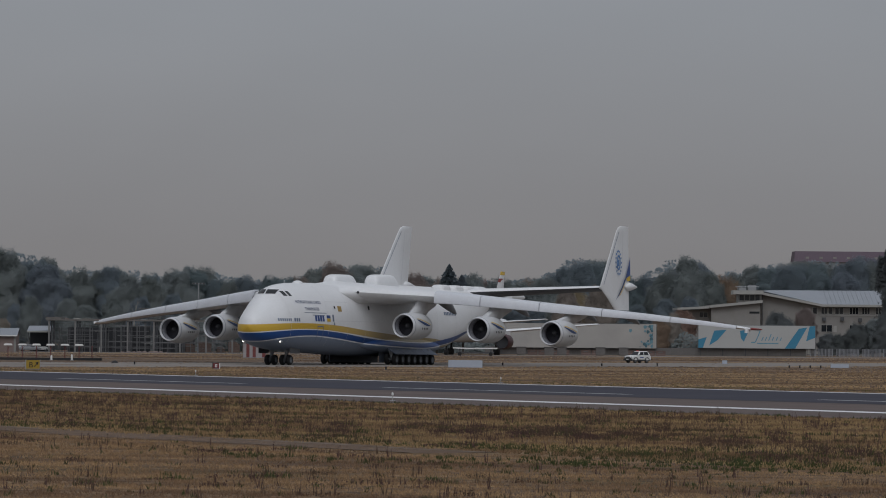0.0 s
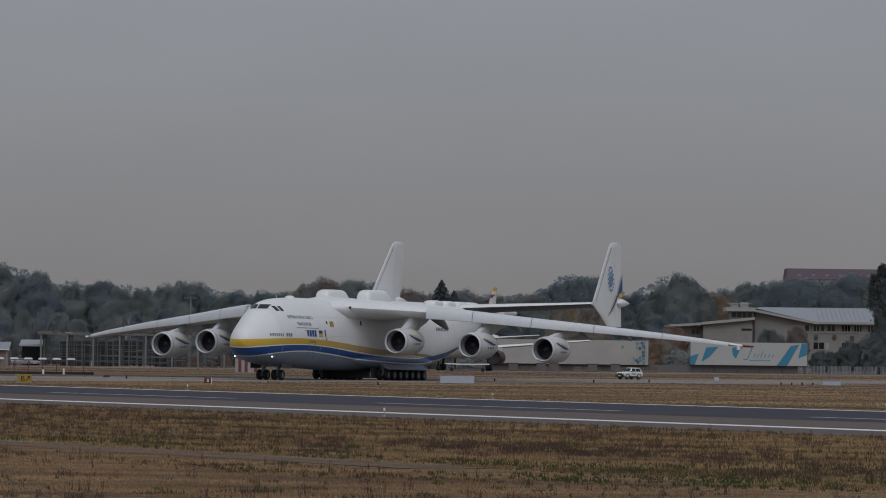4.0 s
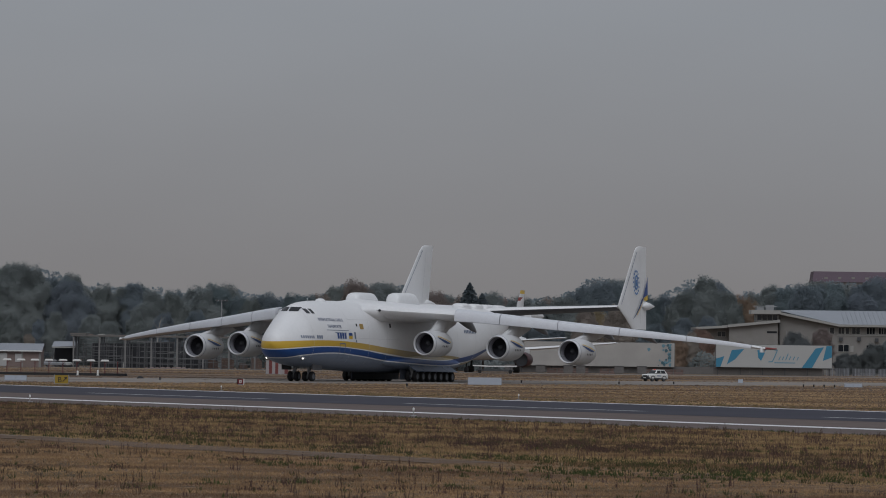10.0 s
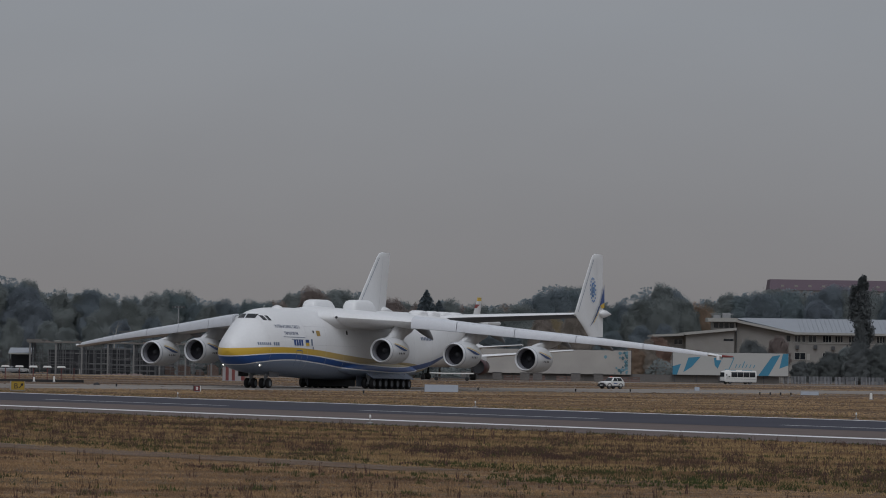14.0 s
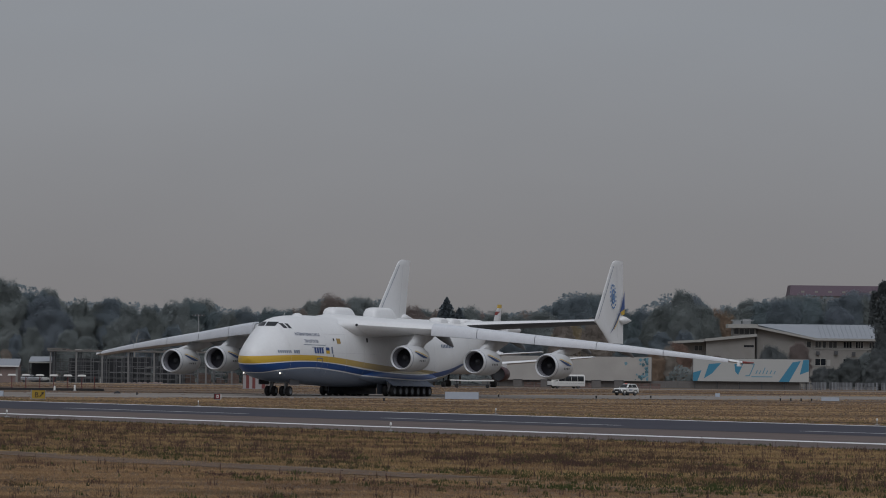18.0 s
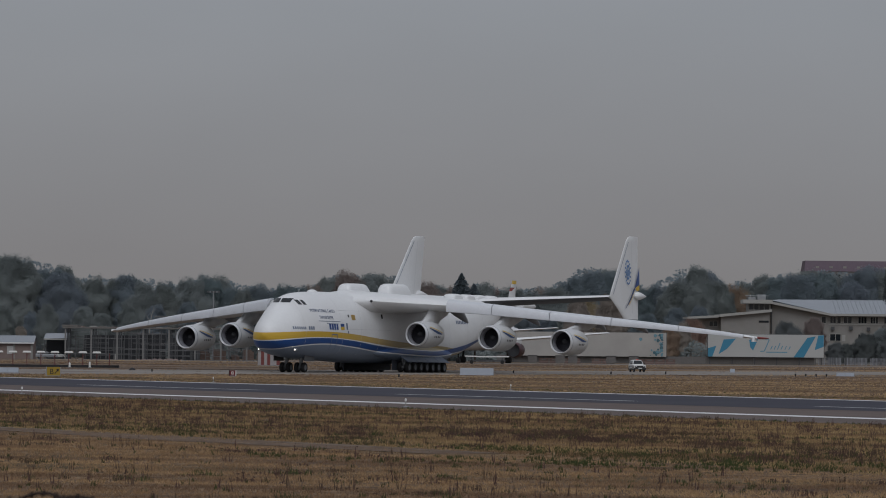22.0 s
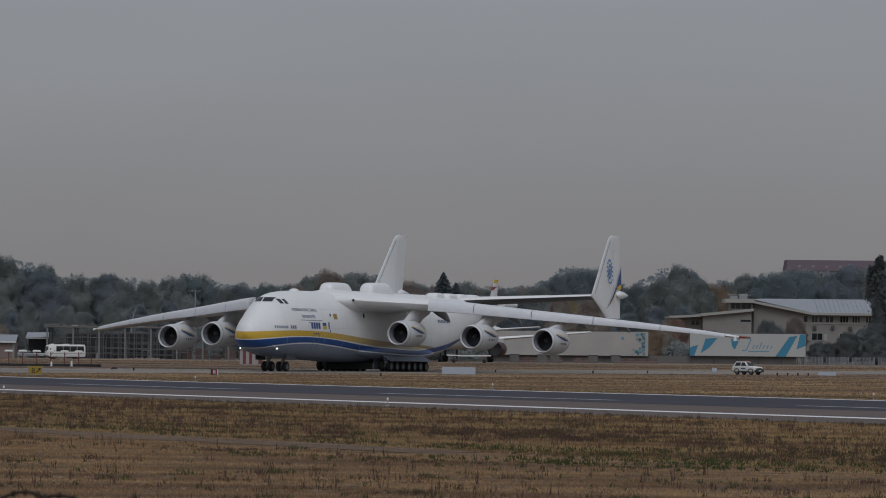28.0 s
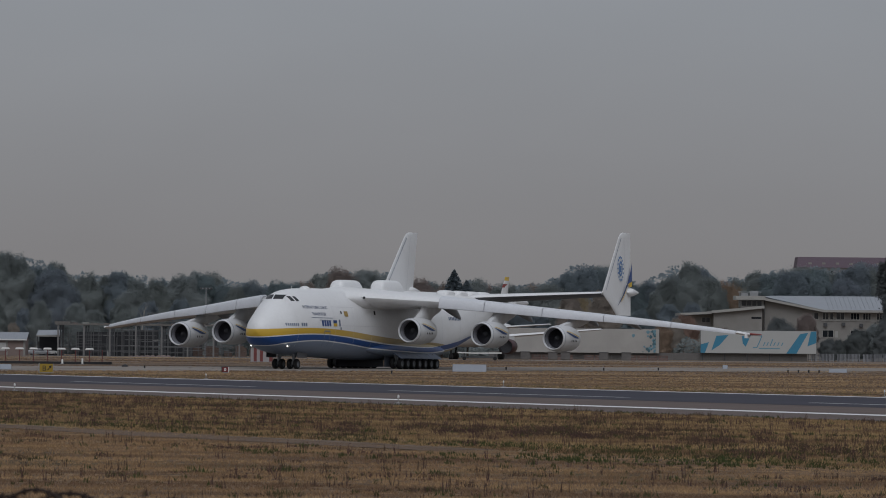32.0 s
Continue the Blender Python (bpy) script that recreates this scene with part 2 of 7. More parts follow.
def ground_material(name, tint=(1, 1, 1), stretch=(0.25, 1, 1)):
    """Dry autumn grass: straw, brown and green patches drawn out along the runway."""
    m = bpy.data.materials.new(name)
    m.use_nodes = True
    n, l = m.node_tree.nodes, m.node_tree.links
    b = n["Principled BSDF"]
    b.inputs["Roughness"].default_value = 0.95
    b.inputs["Specular IOR Level"].default_value = 0.05
    tc, mp = n.new("ShaderNodeTexCoord"), n.new("ShaderNodeMapping")
    mp.inputs["Rotation"].default_value = (0, 0, radians(60))
    mp.inputs["Scale"].default_value = stretch
    l.new(tc.outputs["Object"], mp.inputs["Vector"])

    def noise_at(scale, detail=5):
        q = n.new("ShaderNodeTexNoise")
        q.inputs["Scale"].default_value, q.inputs["Detail"].default_value = scale, detail
        l.new(mp.outputs[0], q.inputs["Vector"])
        return q.outputs[0]

    def blend(fac, lo, hi, a, c):
        r, mx = n.new("ShaderNodeMapRange"), n.new("ShaderNodeMix")
        mx.data_type = "RGBA"
        r.inputs["From Min"].default_value, r.inputs["From Max"].default_value = lo, hi
        l.new(fac, r.inputs["Value"])
        l.new(r.outputs[0], mx.inputs[0])
        for sock, v in ((mx.inputs[6], a), (mx.inputs[7], c)):
            if isinstance(v, tuple):
                sock.default_value = (*v, 1)
            else:
                l.new(v, sock)
        return mx.outputs[2]

    straw = blend(noise_at(0.9, 7), 0.36, 0.62, (0.105, 0.070, 0.046), (0.325, 0.218, 0.132))
    soil = blend(noise_at(0.12), 0.45, 0.68, straw, (0.098, 0.068, 0.052))
    green = blend(noise_at(0.19, 7), 0.58, 0.72, soil, (0.06, 0.068, 0.026))
    green = blend(noise_at(0.16, 3), 0.54, 0.64, green, (0.340, 0.240, 0.140))
    green = blend(noise_at(0.10, 4), 0.55, 0.66, green, (0.085, 0.060, 0.050))
    out = blend(noise_at(9.0, 8), 0.42, 0.62, green, (0.092, 0.062, 0.044))
    tone = n.new("ShaderNodeVectorMath")
    tone.operation = "MULTIPLY"
    tone.inputs[1].default_value = tint
    l.new(out, tone.inputs[0])
    l.new(tone.outputs[0], b.inputs["Base Color"])
    bp = n.new("ShaderNodeBump")
    bp.inputs["Strength"].default_value, bp.inputs["Distance"].default_value = 0.8, 0.12
    l.new(noise_at(3.0), bp.inputs["Height"])
    l.new(bp.outputs[0], b.inputs["Normal"])
    return m


M_GROUND = ground_material("dry_grass_ground")
# far grass: the near tint paled and blued, haze put into the colour
M_FIELD = ground_material("hazed_far_grass_ground", (1.14, 1.24, 1.42), (0.08, 1, 1))
g = Geo()
ys = sorted({-3200, -1200, -400, -100, 0, 40, *range(60, 320, 5), *range(320, 700, 40), 760, 860, 1000, 1300, 1800, 2600, 3400})
xs = sorted({-3200, -1500, -700, -350, -200, -120, *range(-80, 81, 5), 120, 200, 350, 700, 1500, 3200})


def land(x, y):
    """The ground's height: slight swells in the near grass, level elsewhere."""
    nn = x * RN.x + y * RN.y
    fade = min(1, max(0, (112 - nn) / 30)) * min(1, max(0, (y - 30) / 40))
    return fade * 0.16 * noise.noise(Vector((x * 0.05, y * 0.03, 3.1)))


g.rings([[(x, y, land(x, y)) for x in xs] for y in ys], caps=False, closed=False)
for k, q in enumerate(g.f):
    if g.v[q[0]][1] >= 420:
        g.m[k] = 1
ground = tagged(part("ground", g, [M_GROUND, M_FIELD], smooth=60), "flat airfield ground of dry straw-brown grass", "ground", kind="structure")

M_ASPH = mat("runway_asphalt_worn", (0.138, 0.111, 0.103), 0.9, vary=0.12, scale=0.15, fine=3.0, stain=(0.114, 0.094, 0.088), spec=0.08)
M_ASPD = mat("runway_asphalt_dark", (0.056, 0.056, 0.072), 0.85, vary=0.14, scale=0.1, fine=2.5, stain=(0.066, 0.064, 0.070), spec=0.08)
M_LINE = mat("runway_paint_white", (0.74, 0.74, 0.74), 0.7, vary=0.12, scale=0.6, fine=6)
M_WORN = mat("runway_paint_worn", (0.46, 0.46, 0.46), 0.8, vary=0.3, scale=0.5, fine=4, spec=0.05)
M_FASCIA = mat("pale_fascia", (0.34, 0.335, 0.315), 0.7, vary=0.06)
M_CONC = mat("taxiway_concrete", (0.25, 0.225, 0.203), 0.9, vary=0.14, scale=0.1, fine=1.5, stain=(0.160, 0.140, 0.124), spec=0.08)
strip("runway", 119.5, 176.5, 0.02, M_ASPH, "worn grey-brown asphalt runway with white edge lines", "runway")
strip("runway_centre_band", 146.0, 173.6, 0.03, M_ASPD, "dark resurfaced band of runway asphalt", "runway")
strip("runway_edge_line", 128.9, 131.0, 0.035, M_LINE, "white runway edge line", "marking")
strip("runway_edge_line", 173.9, 175.3, 0.035, M_LINE, "white runway edge line", "marking")
for k in range(-9, 9):
    s = -220 + k * 50.0
    strip("runway_centre_dash", 152.5, 153.3, 0.038, M_WORN, "white runway centre line dash", "marking", s, s + 30, 1)
# the taxiway on which the aircraft stands
TU, TN = Vector((0.616, 0.788, 0)), Vector((-0.788, 0.616, 0))
a0 = TN.dot(Vector((-28.9, 483.7, 0)))
g = Geo().add([TU * s + TN * (a0 + o) + Vector((0, 0, 0.015)) for s, o in ((190, -2), (900, -2), (900, 52), (190, 52))], [(0, 1, 2, 3)])
tagged(part("taxiway", g, M_CONC, smooth=0), "pale worn concrete taxiway", "taxiway", kind="structure")
# the service road and apron behind
BU, BN = Vector((0.905, 0.425, 0)), Vector((-0.425, 0.905, 0))
b0 = BN.dot(Vector((19.5, 857.7, 0)))
g = Geo().add([BU * s + BN * (b0 + o) + Vector((0, 0, 0.012)) for s, o in ((0, -14), (800, -14), (800, 10), (0, 10))], [(0, 1, 2, 3)])
tagged(part("service_road", g, M_CONC, smooth=0), "pale concrete service road", "road", kind="structure")
# grey gravel before the unfinished building
M_GRAVEL = mat("grey_gravel", (0.15, 0.14, 0.132), 0.95, vary=0.2, scale=0.3, fine=3, spec=0.05)
g = Geo().add([(-140, 815, 0.006), (-28, 838, 0.006), (-24, 880, 0.006), (-140, 880, 0.006)], [(0, 1, 2, 3)])
tagged(part("gravel_yard", g, M_GRAVEL, smooth=0), "grey gravel yard before the unfinished building", "gravel", kind="structure")

# ---- the cargo aircraft: x ahead from the nose tip, y to port, z up ----
F_X = [-2.6, -2.8, -3.3, -4.2, -5.2, -6.5, -8.0, -9.5, -12.0, -15.0, -18.0, -20, -27, -36, -46, -51, -57, -64, -71, -77, -81.5]
f_bot = spline(F_X, [4.0, 3.45, 2.95, 2.42, 2.10, 1.82, 1.62, 1.50, 1.38, 1.28, 1.20, 1.15, 1.0, 1.0, 1.1, 1.55, 2.9, 4.7, 6.5, 8.0, 9.0])
f_top = spline(F_X, [4.2, 4.9, 5.5, 6.25, 6.85, 7.65, 8.68, 9.02, 9.24, 9.34, 9.4, 9.4, 9.45, 9.5, 9.5, 9.5, 9.5, 9.5, 9.5, 9.5, 9.4])
f_wid = spline(F_X, [0.1, 0.72, 1.38, 2.05, 2.5, 2.9, 3.2, 3.42, 3.62, 3.7, 3.72, 3.72, 3.75, 3.75, 3.7, 3.6, 3.2, 2.5, 1.75, 0.95, 0.15])


f_pow = spline([-2, -5, -9, -15, -19, -25, -40, -52, -82], [1.95, 1.8, 1.75, 1.85, 2.05, 2.8, 2.8, 2.05, 2.05])


def half_width(x, z):
    """Half the fuselage's width at a height."""
    b, t, w = f_bot(x), f_top(x), f_wid(x)
    c = b + 0.40 * (t - b)
    if z >= c:
        u, p = (z - c) / (t - c), f_pow(x)
    else:
        u, p = (c - z) / (c - b), 2.6
    return w * max(0.0, 1 - min(1.0, u) ** p) ** (1 / p)


def fuselage_geo():
    g, loops, n = Geo(), [], 48
    xs = sorted({*F_X, *np.arange(-81, -9, 1.25).tolist(), -2.65, -3.0, -3.7, -4.7, -5.8, -7.2, -8.7}, reverse=True)
    for x in xs:
        b, t, w = f_bot(x), f_top(x), f_wid(x)
        c = b + 0.40 * (t - b)
        q = []
        for k in range(n):
            a = 2 * math.pi * k / n
            ca, sa = math.cos(a), math.sin(a)
            p = f_pow(x) if sa >= 0 else 2.6
            q.append((x, w * math.copysign(abs(ca) ** (2 / p), ca), c + ((t - c) if sa >= 0 else (c - b)) * math.copysign(abs(sa) ** (2 / p), sa)))
        loops.append(q)
    return g.rings(loops)


def livery():
    """White over a yellow and a blue cheat line, with a grey belly."""
    m = M_WHITE.copy()
    m.name = "fuselage_livery"
    n, l = m.node_tree.nodes, m.node_tree.links
    b = n["Principled BSDF"]
    white = b.inputs["Base Color"].links[0].from_socket
    tc, sep = n.new("ShaderNodeTexCoord"), n.new("ShaderNodeSeparateXYZ")
    l.new(tc.outputs["Object"], sep.inputs[0])
    along = n.new("ShaderNodeMath")
    along.operation = "MULTIPLY"
    along.inputs[1].default_value = -1 / 84
    l.new(sep.outputs["X"], along.inputs[0])

    def edge(points, lift=0.0):
        c = n.new("ShaderNodeFloatCurve")
        cv = c.mapping.curves[0]
        cv.points[0].location, cv.points[1].location = (0, points[0][1] / 12), (1, points[-1][1] / 12)
        for s, z in points[1:-1]:
            cv.points.new(s / 84, z / 12)
        c.mapping.update()
        l.new(along.outputs[0], c.inputs["Value"])
        up = n.new("ShaderNodeMath")
        up.operation = "MULTIPLY_ADD"
        up.inputs[1].default_value, up.inputs[2].default_value = 12, lift
        l.new(c.outputs[0], up.inputs[0])
        over = n.new("ShaderNodeMath")
        over.operation = "GREATER_THAN"
        l.new(sep.outputs["Z"], over.inputs[0])
        l.new(up.outputs[0], over.inputs[1])
        return over.outputs[0]

    def laid(colour, under, upper, lower):
        d, mx = n.new("ShaderNodeMath"), n.new("ShaderNodeMix")
        d.operation, d.use_clamp, mx.data_type = "SUBTRACT", True, "RGBA"
        l.new(lower, d.inputs[0])
        if upper:
            l.new(upper, d.inputs[1])
        else:
            d.inputs[1].default_value = 0
        l.new(d.outputs[0], mx.inputs[0])
        l.new(under, mx.inputs[6])
        mx.inputs[7].default_value = (*colour, 1)
        return mx.outputs[2]

    y_top = [(0, 4.15), (6, 4.52), (12, 4.62), (18, 4.48), (27.7, 3.92), (34, 3.6), (40, 3.36), (44, 3.30), (47, 3.2), (50, 3.0), (84, 2.9)]
    y_low = [(0, 3.1), (6, 3.78), (12, 3.97), (18, 3.80), (27.7, 3.24), (34, 2.88), (40, 2.72), (44, 2.76), (50, 2.97), (84, 2.9)]
    b_top = [(0, 2.98), (6, 3.66), (12, 3.86), (18, 3.70), (27.7, 3.06), (34, 2.76), (40, 2.62), (44, 2.68), (53, 3.5), (57, 4.1), (66, 5.6), (78, 8.0), (84, 9.5)]
    b_low = [(0, 2.3), (3, 2.36), (6, 2.86), (12, 3.22), (18, 3.03), (27.7, 2.43), (34, 2.20), (40, 2.08), (44, 2.12), (53, 2.8), (57, 3.28), (66, 4.6), (78, 7.4), (84, 9.3)]
    out = laid((0.60, 0.385, 0.045), white, edge(y_top), edge(y_low))
    # the yellow is grimy behind the wing's root
    aft, grime = n.new("ShaderNodeMapRange"), n.new("ShaderNodeMix")
    grime.data_type = "RGBA"
    aft.inputs["From Min"].default_value, aft.inputs["From Max"].default_value = 15 / 84, 33 / 84
    l.new(along.outputs[0], aft.inputs["Value"])
    l.new(aft.outputs[0], grime.inputs[0])
    grime.inputs[6].default_value, grime.inputs[7].default_value = (0.60, 0.385, 0.045, 1), (0.42, 0.33, 0.17, 1)
    l.new(grime.outputs[2], out.node.inputs[7])
    low = edge(b_low)
    out = laid((0.015, 0.072, 0.255), out, edge(b_top), low)
    # grey belly under the lines, ahead of the rear ramp
    inv, fore, both, mx = n.new("ShaderNodeMath"), n.new("ShaderNodeMath"), n.new("ShaderNodeMath"), n.new("ShaderNodeMix")
    inv.operation, fore.operation, both.operation, mx.data_type = "SUBTRACT", "LESS_THAN", "MULTIPLY", "RGBA"
    inv.inputs[0].default_value, fore.inputs[1].default_value = 1, 58 / 84
    l.new(edge(b_low, -0.13), inv.inputs[1])
    l.new(along.outputs[0], fore.inputs[0])
    l.new(inv.outputs[0], both.inputs[0])
    l.new(fore.outputs[0], both.inputs[1])
    l.new(both.outputs[0], mx.inputs[0])
    l.new(out, mx.inputs[6])
    mx.inputs[7].default_value = (0.195, 0.245, 0.335, 1)
    # a thin tan line under the blue towards the tail
    tan = laid((0.44, 0.35, 0.17), mx.outputs[2], edge(b_low, -0.16), edge(b_low, -0.40))
    behind, pick = n.new("ShaderNodeMath"), n.new("ShaderNodeMix")
    behind.operation, pick.data_type = "GREATER_THAN", "RGBA"
    behind.inputs[1].default_value = 49.5 / 84
    l.new(along.outputs[0], behind.inputs[0])
    l.new(behind.outputs[0], pick.inputs[0])
    l.new(mx.outputs[2], pick.inputs[6])
    l.new(tan, pick.inputs[7])
    l.new(pick.outputs[2], b.inputs["Base Color"])
    return m


AIR = pose(-20.24, 524.51, 0.314, -0.13, -0.45, -114.267)
plane = thing("cargo_aircraft", "huge white six-engine cargo aircraft with yellow and blue stripes", "aircraft", AIR)
M_LIVERY = livery()
fuselage = part("fuselage", fuselage_geo(), M_LIVERY, plane, "white fuselage with yellow and blue cheat lines and grey belly", smooth=50)


def on_skin(name, outline, material, parent, label="", off=0.02, mirror=False, step=8):
    """A patch of paint or glass laid on the fuselage: outline of (x, z), wound once."""
    side = -1 if mirror else 1
    g = Geo()
    pts = []
    for (xa, za), (xb, zb) in zip(outline, outline[1:] + outline[:1]):
        for k in range(step):
            u = k / step
            pts.append((xa + u * (xb - xa), za + u * (zb - za)))
    cx, cz = sum(p[0] for p in pts) / len(pts), sum(p[1] for p in pts) / len(pts)
    rings = []
    for s in (1.0, 0.66, 0.33):
        rings.append([(cx + s * (x - cx), cz + s * (z - cz)) for x, z in pts])
    loops = [[(x, side * (half_width(x, z) + off), z) for x, z in q] for q in rings]
    g.rings(loops, 0, caps=False)
    g.add([(cx, side * (half_width(cx, cz) + off), cz)] + loops[-1], [(0, i + 1, (i + 1) % len(pts) + 1) for i in range(len(pts))])
    return part(name, g, material, parent, label)


# cockpit glazing: panes that wrap the brow
def pane_front(y0, y1, z0, z1, name="cockpit_window"):
    g = Geo()
    rows_ = []
    for z in np.linspace(z0, z1, 5):
        q = []
        for y in np.linspace(y0, y1, 6):
            lo, hi = -14.0, -2.7
            for _ in range(30):
                mid = (lo + hi) / 2
                if half_width(mid, z) > abs(y):
                    lo = mid
                else:
                    hi = mid
            q.append((lo + 0.03, y, z + 0.02))
        rows_.append(q)
    g.rings(rows_, 0, caps=False, closed=False)
    return part(name, g, M_GLASS, fuselage)


for y0, y1 in ((0.08, 1.12),):
    pane_front(y0, y1, 7.92, 8.42)
    pane_front(-y1, -y0, 7.92, 8.42)
for side in (False, True):
    for xa, xb in ((-8.05, -8.75), (-8.95, -9.6)):
        on_skin("cockpit_window", [(xa, 8.28), (xb + 0.1, 8.28), (xb, 7.72), (xa - 0.05, 7.72)], M_GLASS, fuselage, mirror=side)


# lettering and marks on the port side
def lettering(text, x, z, size, material, parent, name="lettering", label=""):
    c = bpy.data.curves.new(name, "FONT")
    c.body, c.size, c.align_x, c.resolution_u = text, size, "LEFT", 3
    tmp = new(name, c)
    me = bpy.data.meshes.new_from_object(tmp.evaluated_get(bpy.context.evaluated_depsgraph_get()))
    bpy.data.objects.remove(tmp)
    for v in me.vertices:
        vx, vz = x - v.co.x, z + v.co.y
        v.co = (vx, half_width(vx, vz) + 0.03, vz)
    me.materials.clear()
    me.materials.append(material)
    return part(name, me, None, parent, label)


def block_letters(bars, material, parent, name, label):
    """Marks that stand for a name: plain strokes (x, z, width, height)."""
    for x, z, w, h in bars:
        k = 3
        loops = [[(x - w * i / k, half_width(x - w * i / k, zz) + 0.03, zz) for zz in (z, z + h)] for i in range(k + 1)]
        part(name, Geo().rings(loops, 0, caps=False, closed=False), material, parent, label)


M_INK = mat("lettering_blue", (0.03, 0.06, 0.16), 0.5, vary=0.05)
M_INKG = mat("lettering_grey", (0.16, 0.20, 0.28), 0.5, vary=0.05)
lettering("INTERNATIONAL", -9.5, 6.90, 0.50, M_INK, fuselage, label="blue lettering")
lettering("CARGO", -13.55, 6.90, 0.50, M_INK, fuselage, label="blue lettering")
lettering("TRANSPORTER", -11.0, 6.12, 0.50, M_INK, fuselage, label="blue lettering")
block_letters([(-10.6, 5.82, 5.4, 0.06), (-12.4, 5.55, 3.0, 0.06)], M_INKG, fuselage, "pinstripe", "thin blue pinstripes")
block_letters([(-5.5 - 0.33 * i, 4.82, 0.20, 0.30) for i in range(7)] + [(-8.2 - 0.42 * i, 4.80, 0.30, 0.38) for i in range(3)], M_INKG, fuselage, "type_mark", "grey bars for the type name")
block_letters([(-12.9 - 0.62 * i, 4.88, 0.47, 0.66) for i in range(4)], M_BLUE, fuselage, "name_mark", "blue bars for the aircraft name")
block_letters([(-15.9, 5.26, 0.95, 0.34)], M_BLUE, fuselage, "flag_blue_half", "blue half of a small flag")
block_letters([(-15.9, 4.88, 0.95, 0.36)], M_YELLOW, fuselage, "flag_yellow_half", "yellow half of a small flag")
block_letters([(-17.4, 4.9, 0.4, 0.8), (-17.7, 4.5, 0.3, 0.3)], M_INKG, fuselage, "crest", "small grey crest")
block_letters([(-19.2, 6.1, 0.95, 0.62)], mat("hatch_ochre", (0.36, 0.24, 0.07), 0.6), fuselage, "hatch", "ochre emergency hatch mark")
# dark stub that stands for the hole at the wing root
part("vent", Geo().turned([(0.0, 0.16), (0.10, 0.15), (0.12, 0.02)], 10, "x"), M_DARK, fuselage, "dark round opening at the wing root", pose(-23.3, 4.15, 8.42))
block_letters([(-18.3, 6.4, 0.32, 0.32), (-27.2, 6.4, 0.45, 0.5)], M_DARK, fuselage, "vent", "dark vent opening")
g = Geo()
for xa, za, xb, zb in ((-13.5, 4.3, -13.5, 2.5), (-14.9, 4.3, -14.9, 2.5), (-13.5, 4.3, -14.9, 4.3)):
    k = 5
    w = 0.06
    loops = []
    for i in range(k + 1):
        x, z = xa + (xb - xa) * i / k, za + (zb - za) * i / k
        if xa == xb:
            loops.append([(x - w, half_width(x - w, z) + 0.02, z), (x + w, half_width(x + w, z) + 0.02, z)])
        else:
            loops.append([(x, half_width(x, z - w) + 0.02, z - w), (x, half_width(x, z + w) + 0.02, z + w)])
    g.rings(loops, 0, caps=False, closed=False)
part("door_outline", g, M_INKG, fuselage, "outline of the crew door")

# skin joints round the body, and rows of small ports
M_SEAM = mat("skin_seam_grey", (0.60, 0.61, 0.625), 0.5, vary=0.1)
for x in (-7.6, -16.4, -21.5, -26.5, -47.5, -53.5, -59.5):
    for sd in (1, -1):
        gs = Geo()
        loops = []
        for z in np.linspace(f_bot(x) + 0.5, f_top(x) - 0.4, 18):
            loops.append([(x + 0.018, sd * (half_width(x, z) + 0.012), z), (x - 0.018, sd * (half_width(x, z) + 0.012), z)])
        gs.rings(loops, 0, caps=False, closed=False)
        part("skin_seam", gs, M_SEAM, fuselage)
for z, xa, xb in ((5.0, -17.0, -30.0), (7.2, -16.5, -22.0)):
    k = 12
    loops = []
    for i in range(k + 1):
        x = xa + (xb - xa) * i / k
        loops.append([(x, half_width(x, z - 0.015) + 0.012, z - 0.015), (x, half_width(x, z + 0.015) + 0.012, z + 0.015)])
    part("skin_seam", Geo().rings(loops, 0, caps=False, closed=False), M_SEAM, fuselage)

# chin lamps
for y in (2.48, -2.48):
    lamp = part("landing_lamp", Geo().turned([(-0.02, 0.03), (0.03, 0.075), (0.06, 0.07), (0.08, 0.02)], 12, "x"), M_LAMP, fuselage, "lit landing lamp", pose(-6.05, y * (1 if y > 0 else 0.895), 2.44))
    part("lamp_housing", Geo().turned([(-0.5, 0.1), (-0.1, 0.17), (0.03, 0.17)], 12, "x"), M_UNDER, lamp)

# antennas and small humps along the back
for x, w, hh in ((-15.5, 0.7, 0.28), (-23.5, 0.8, 0.3)):
    part("back_fairing", Geo().turned([(-0.1, w), (hh * 0.5, w * 0.8), (hh, w * 0.35), (hh + 0.02, 0.02)], 14), M_WHITE, fuselage, m=pose(x, 0, f_top(x) - 0.03))
part("whip_antenna", Geo().rod((0, 0, 0), (-0.1, 0, 0.35), 0.03), M_WHITE, fuselage, m=pose(-11.5, 0.2, 9.2))


def hump(length, width, height):
    """A rounded fairing, blunt ahead and tapered behind."""
    loops = []
    for i in range(15):
        u = i / 14
        s = max(0.02, (1 - abs(2 * u - 1) ** 6)) ** 0.42
        loops.append([(length * (0.5 - u), width * 0.5 * s ** 0.6 * math.copysign(abs(math.cos(a)) ** 0.75, math.cos(a)), height * s * abs(math.sin(a)) ** 0.6 - (0 if 0 < k < 12 else 0.5)) for k, a in enumerate(np.linspace(0, math.pi, 13))])
    return Geo().rings(loops)


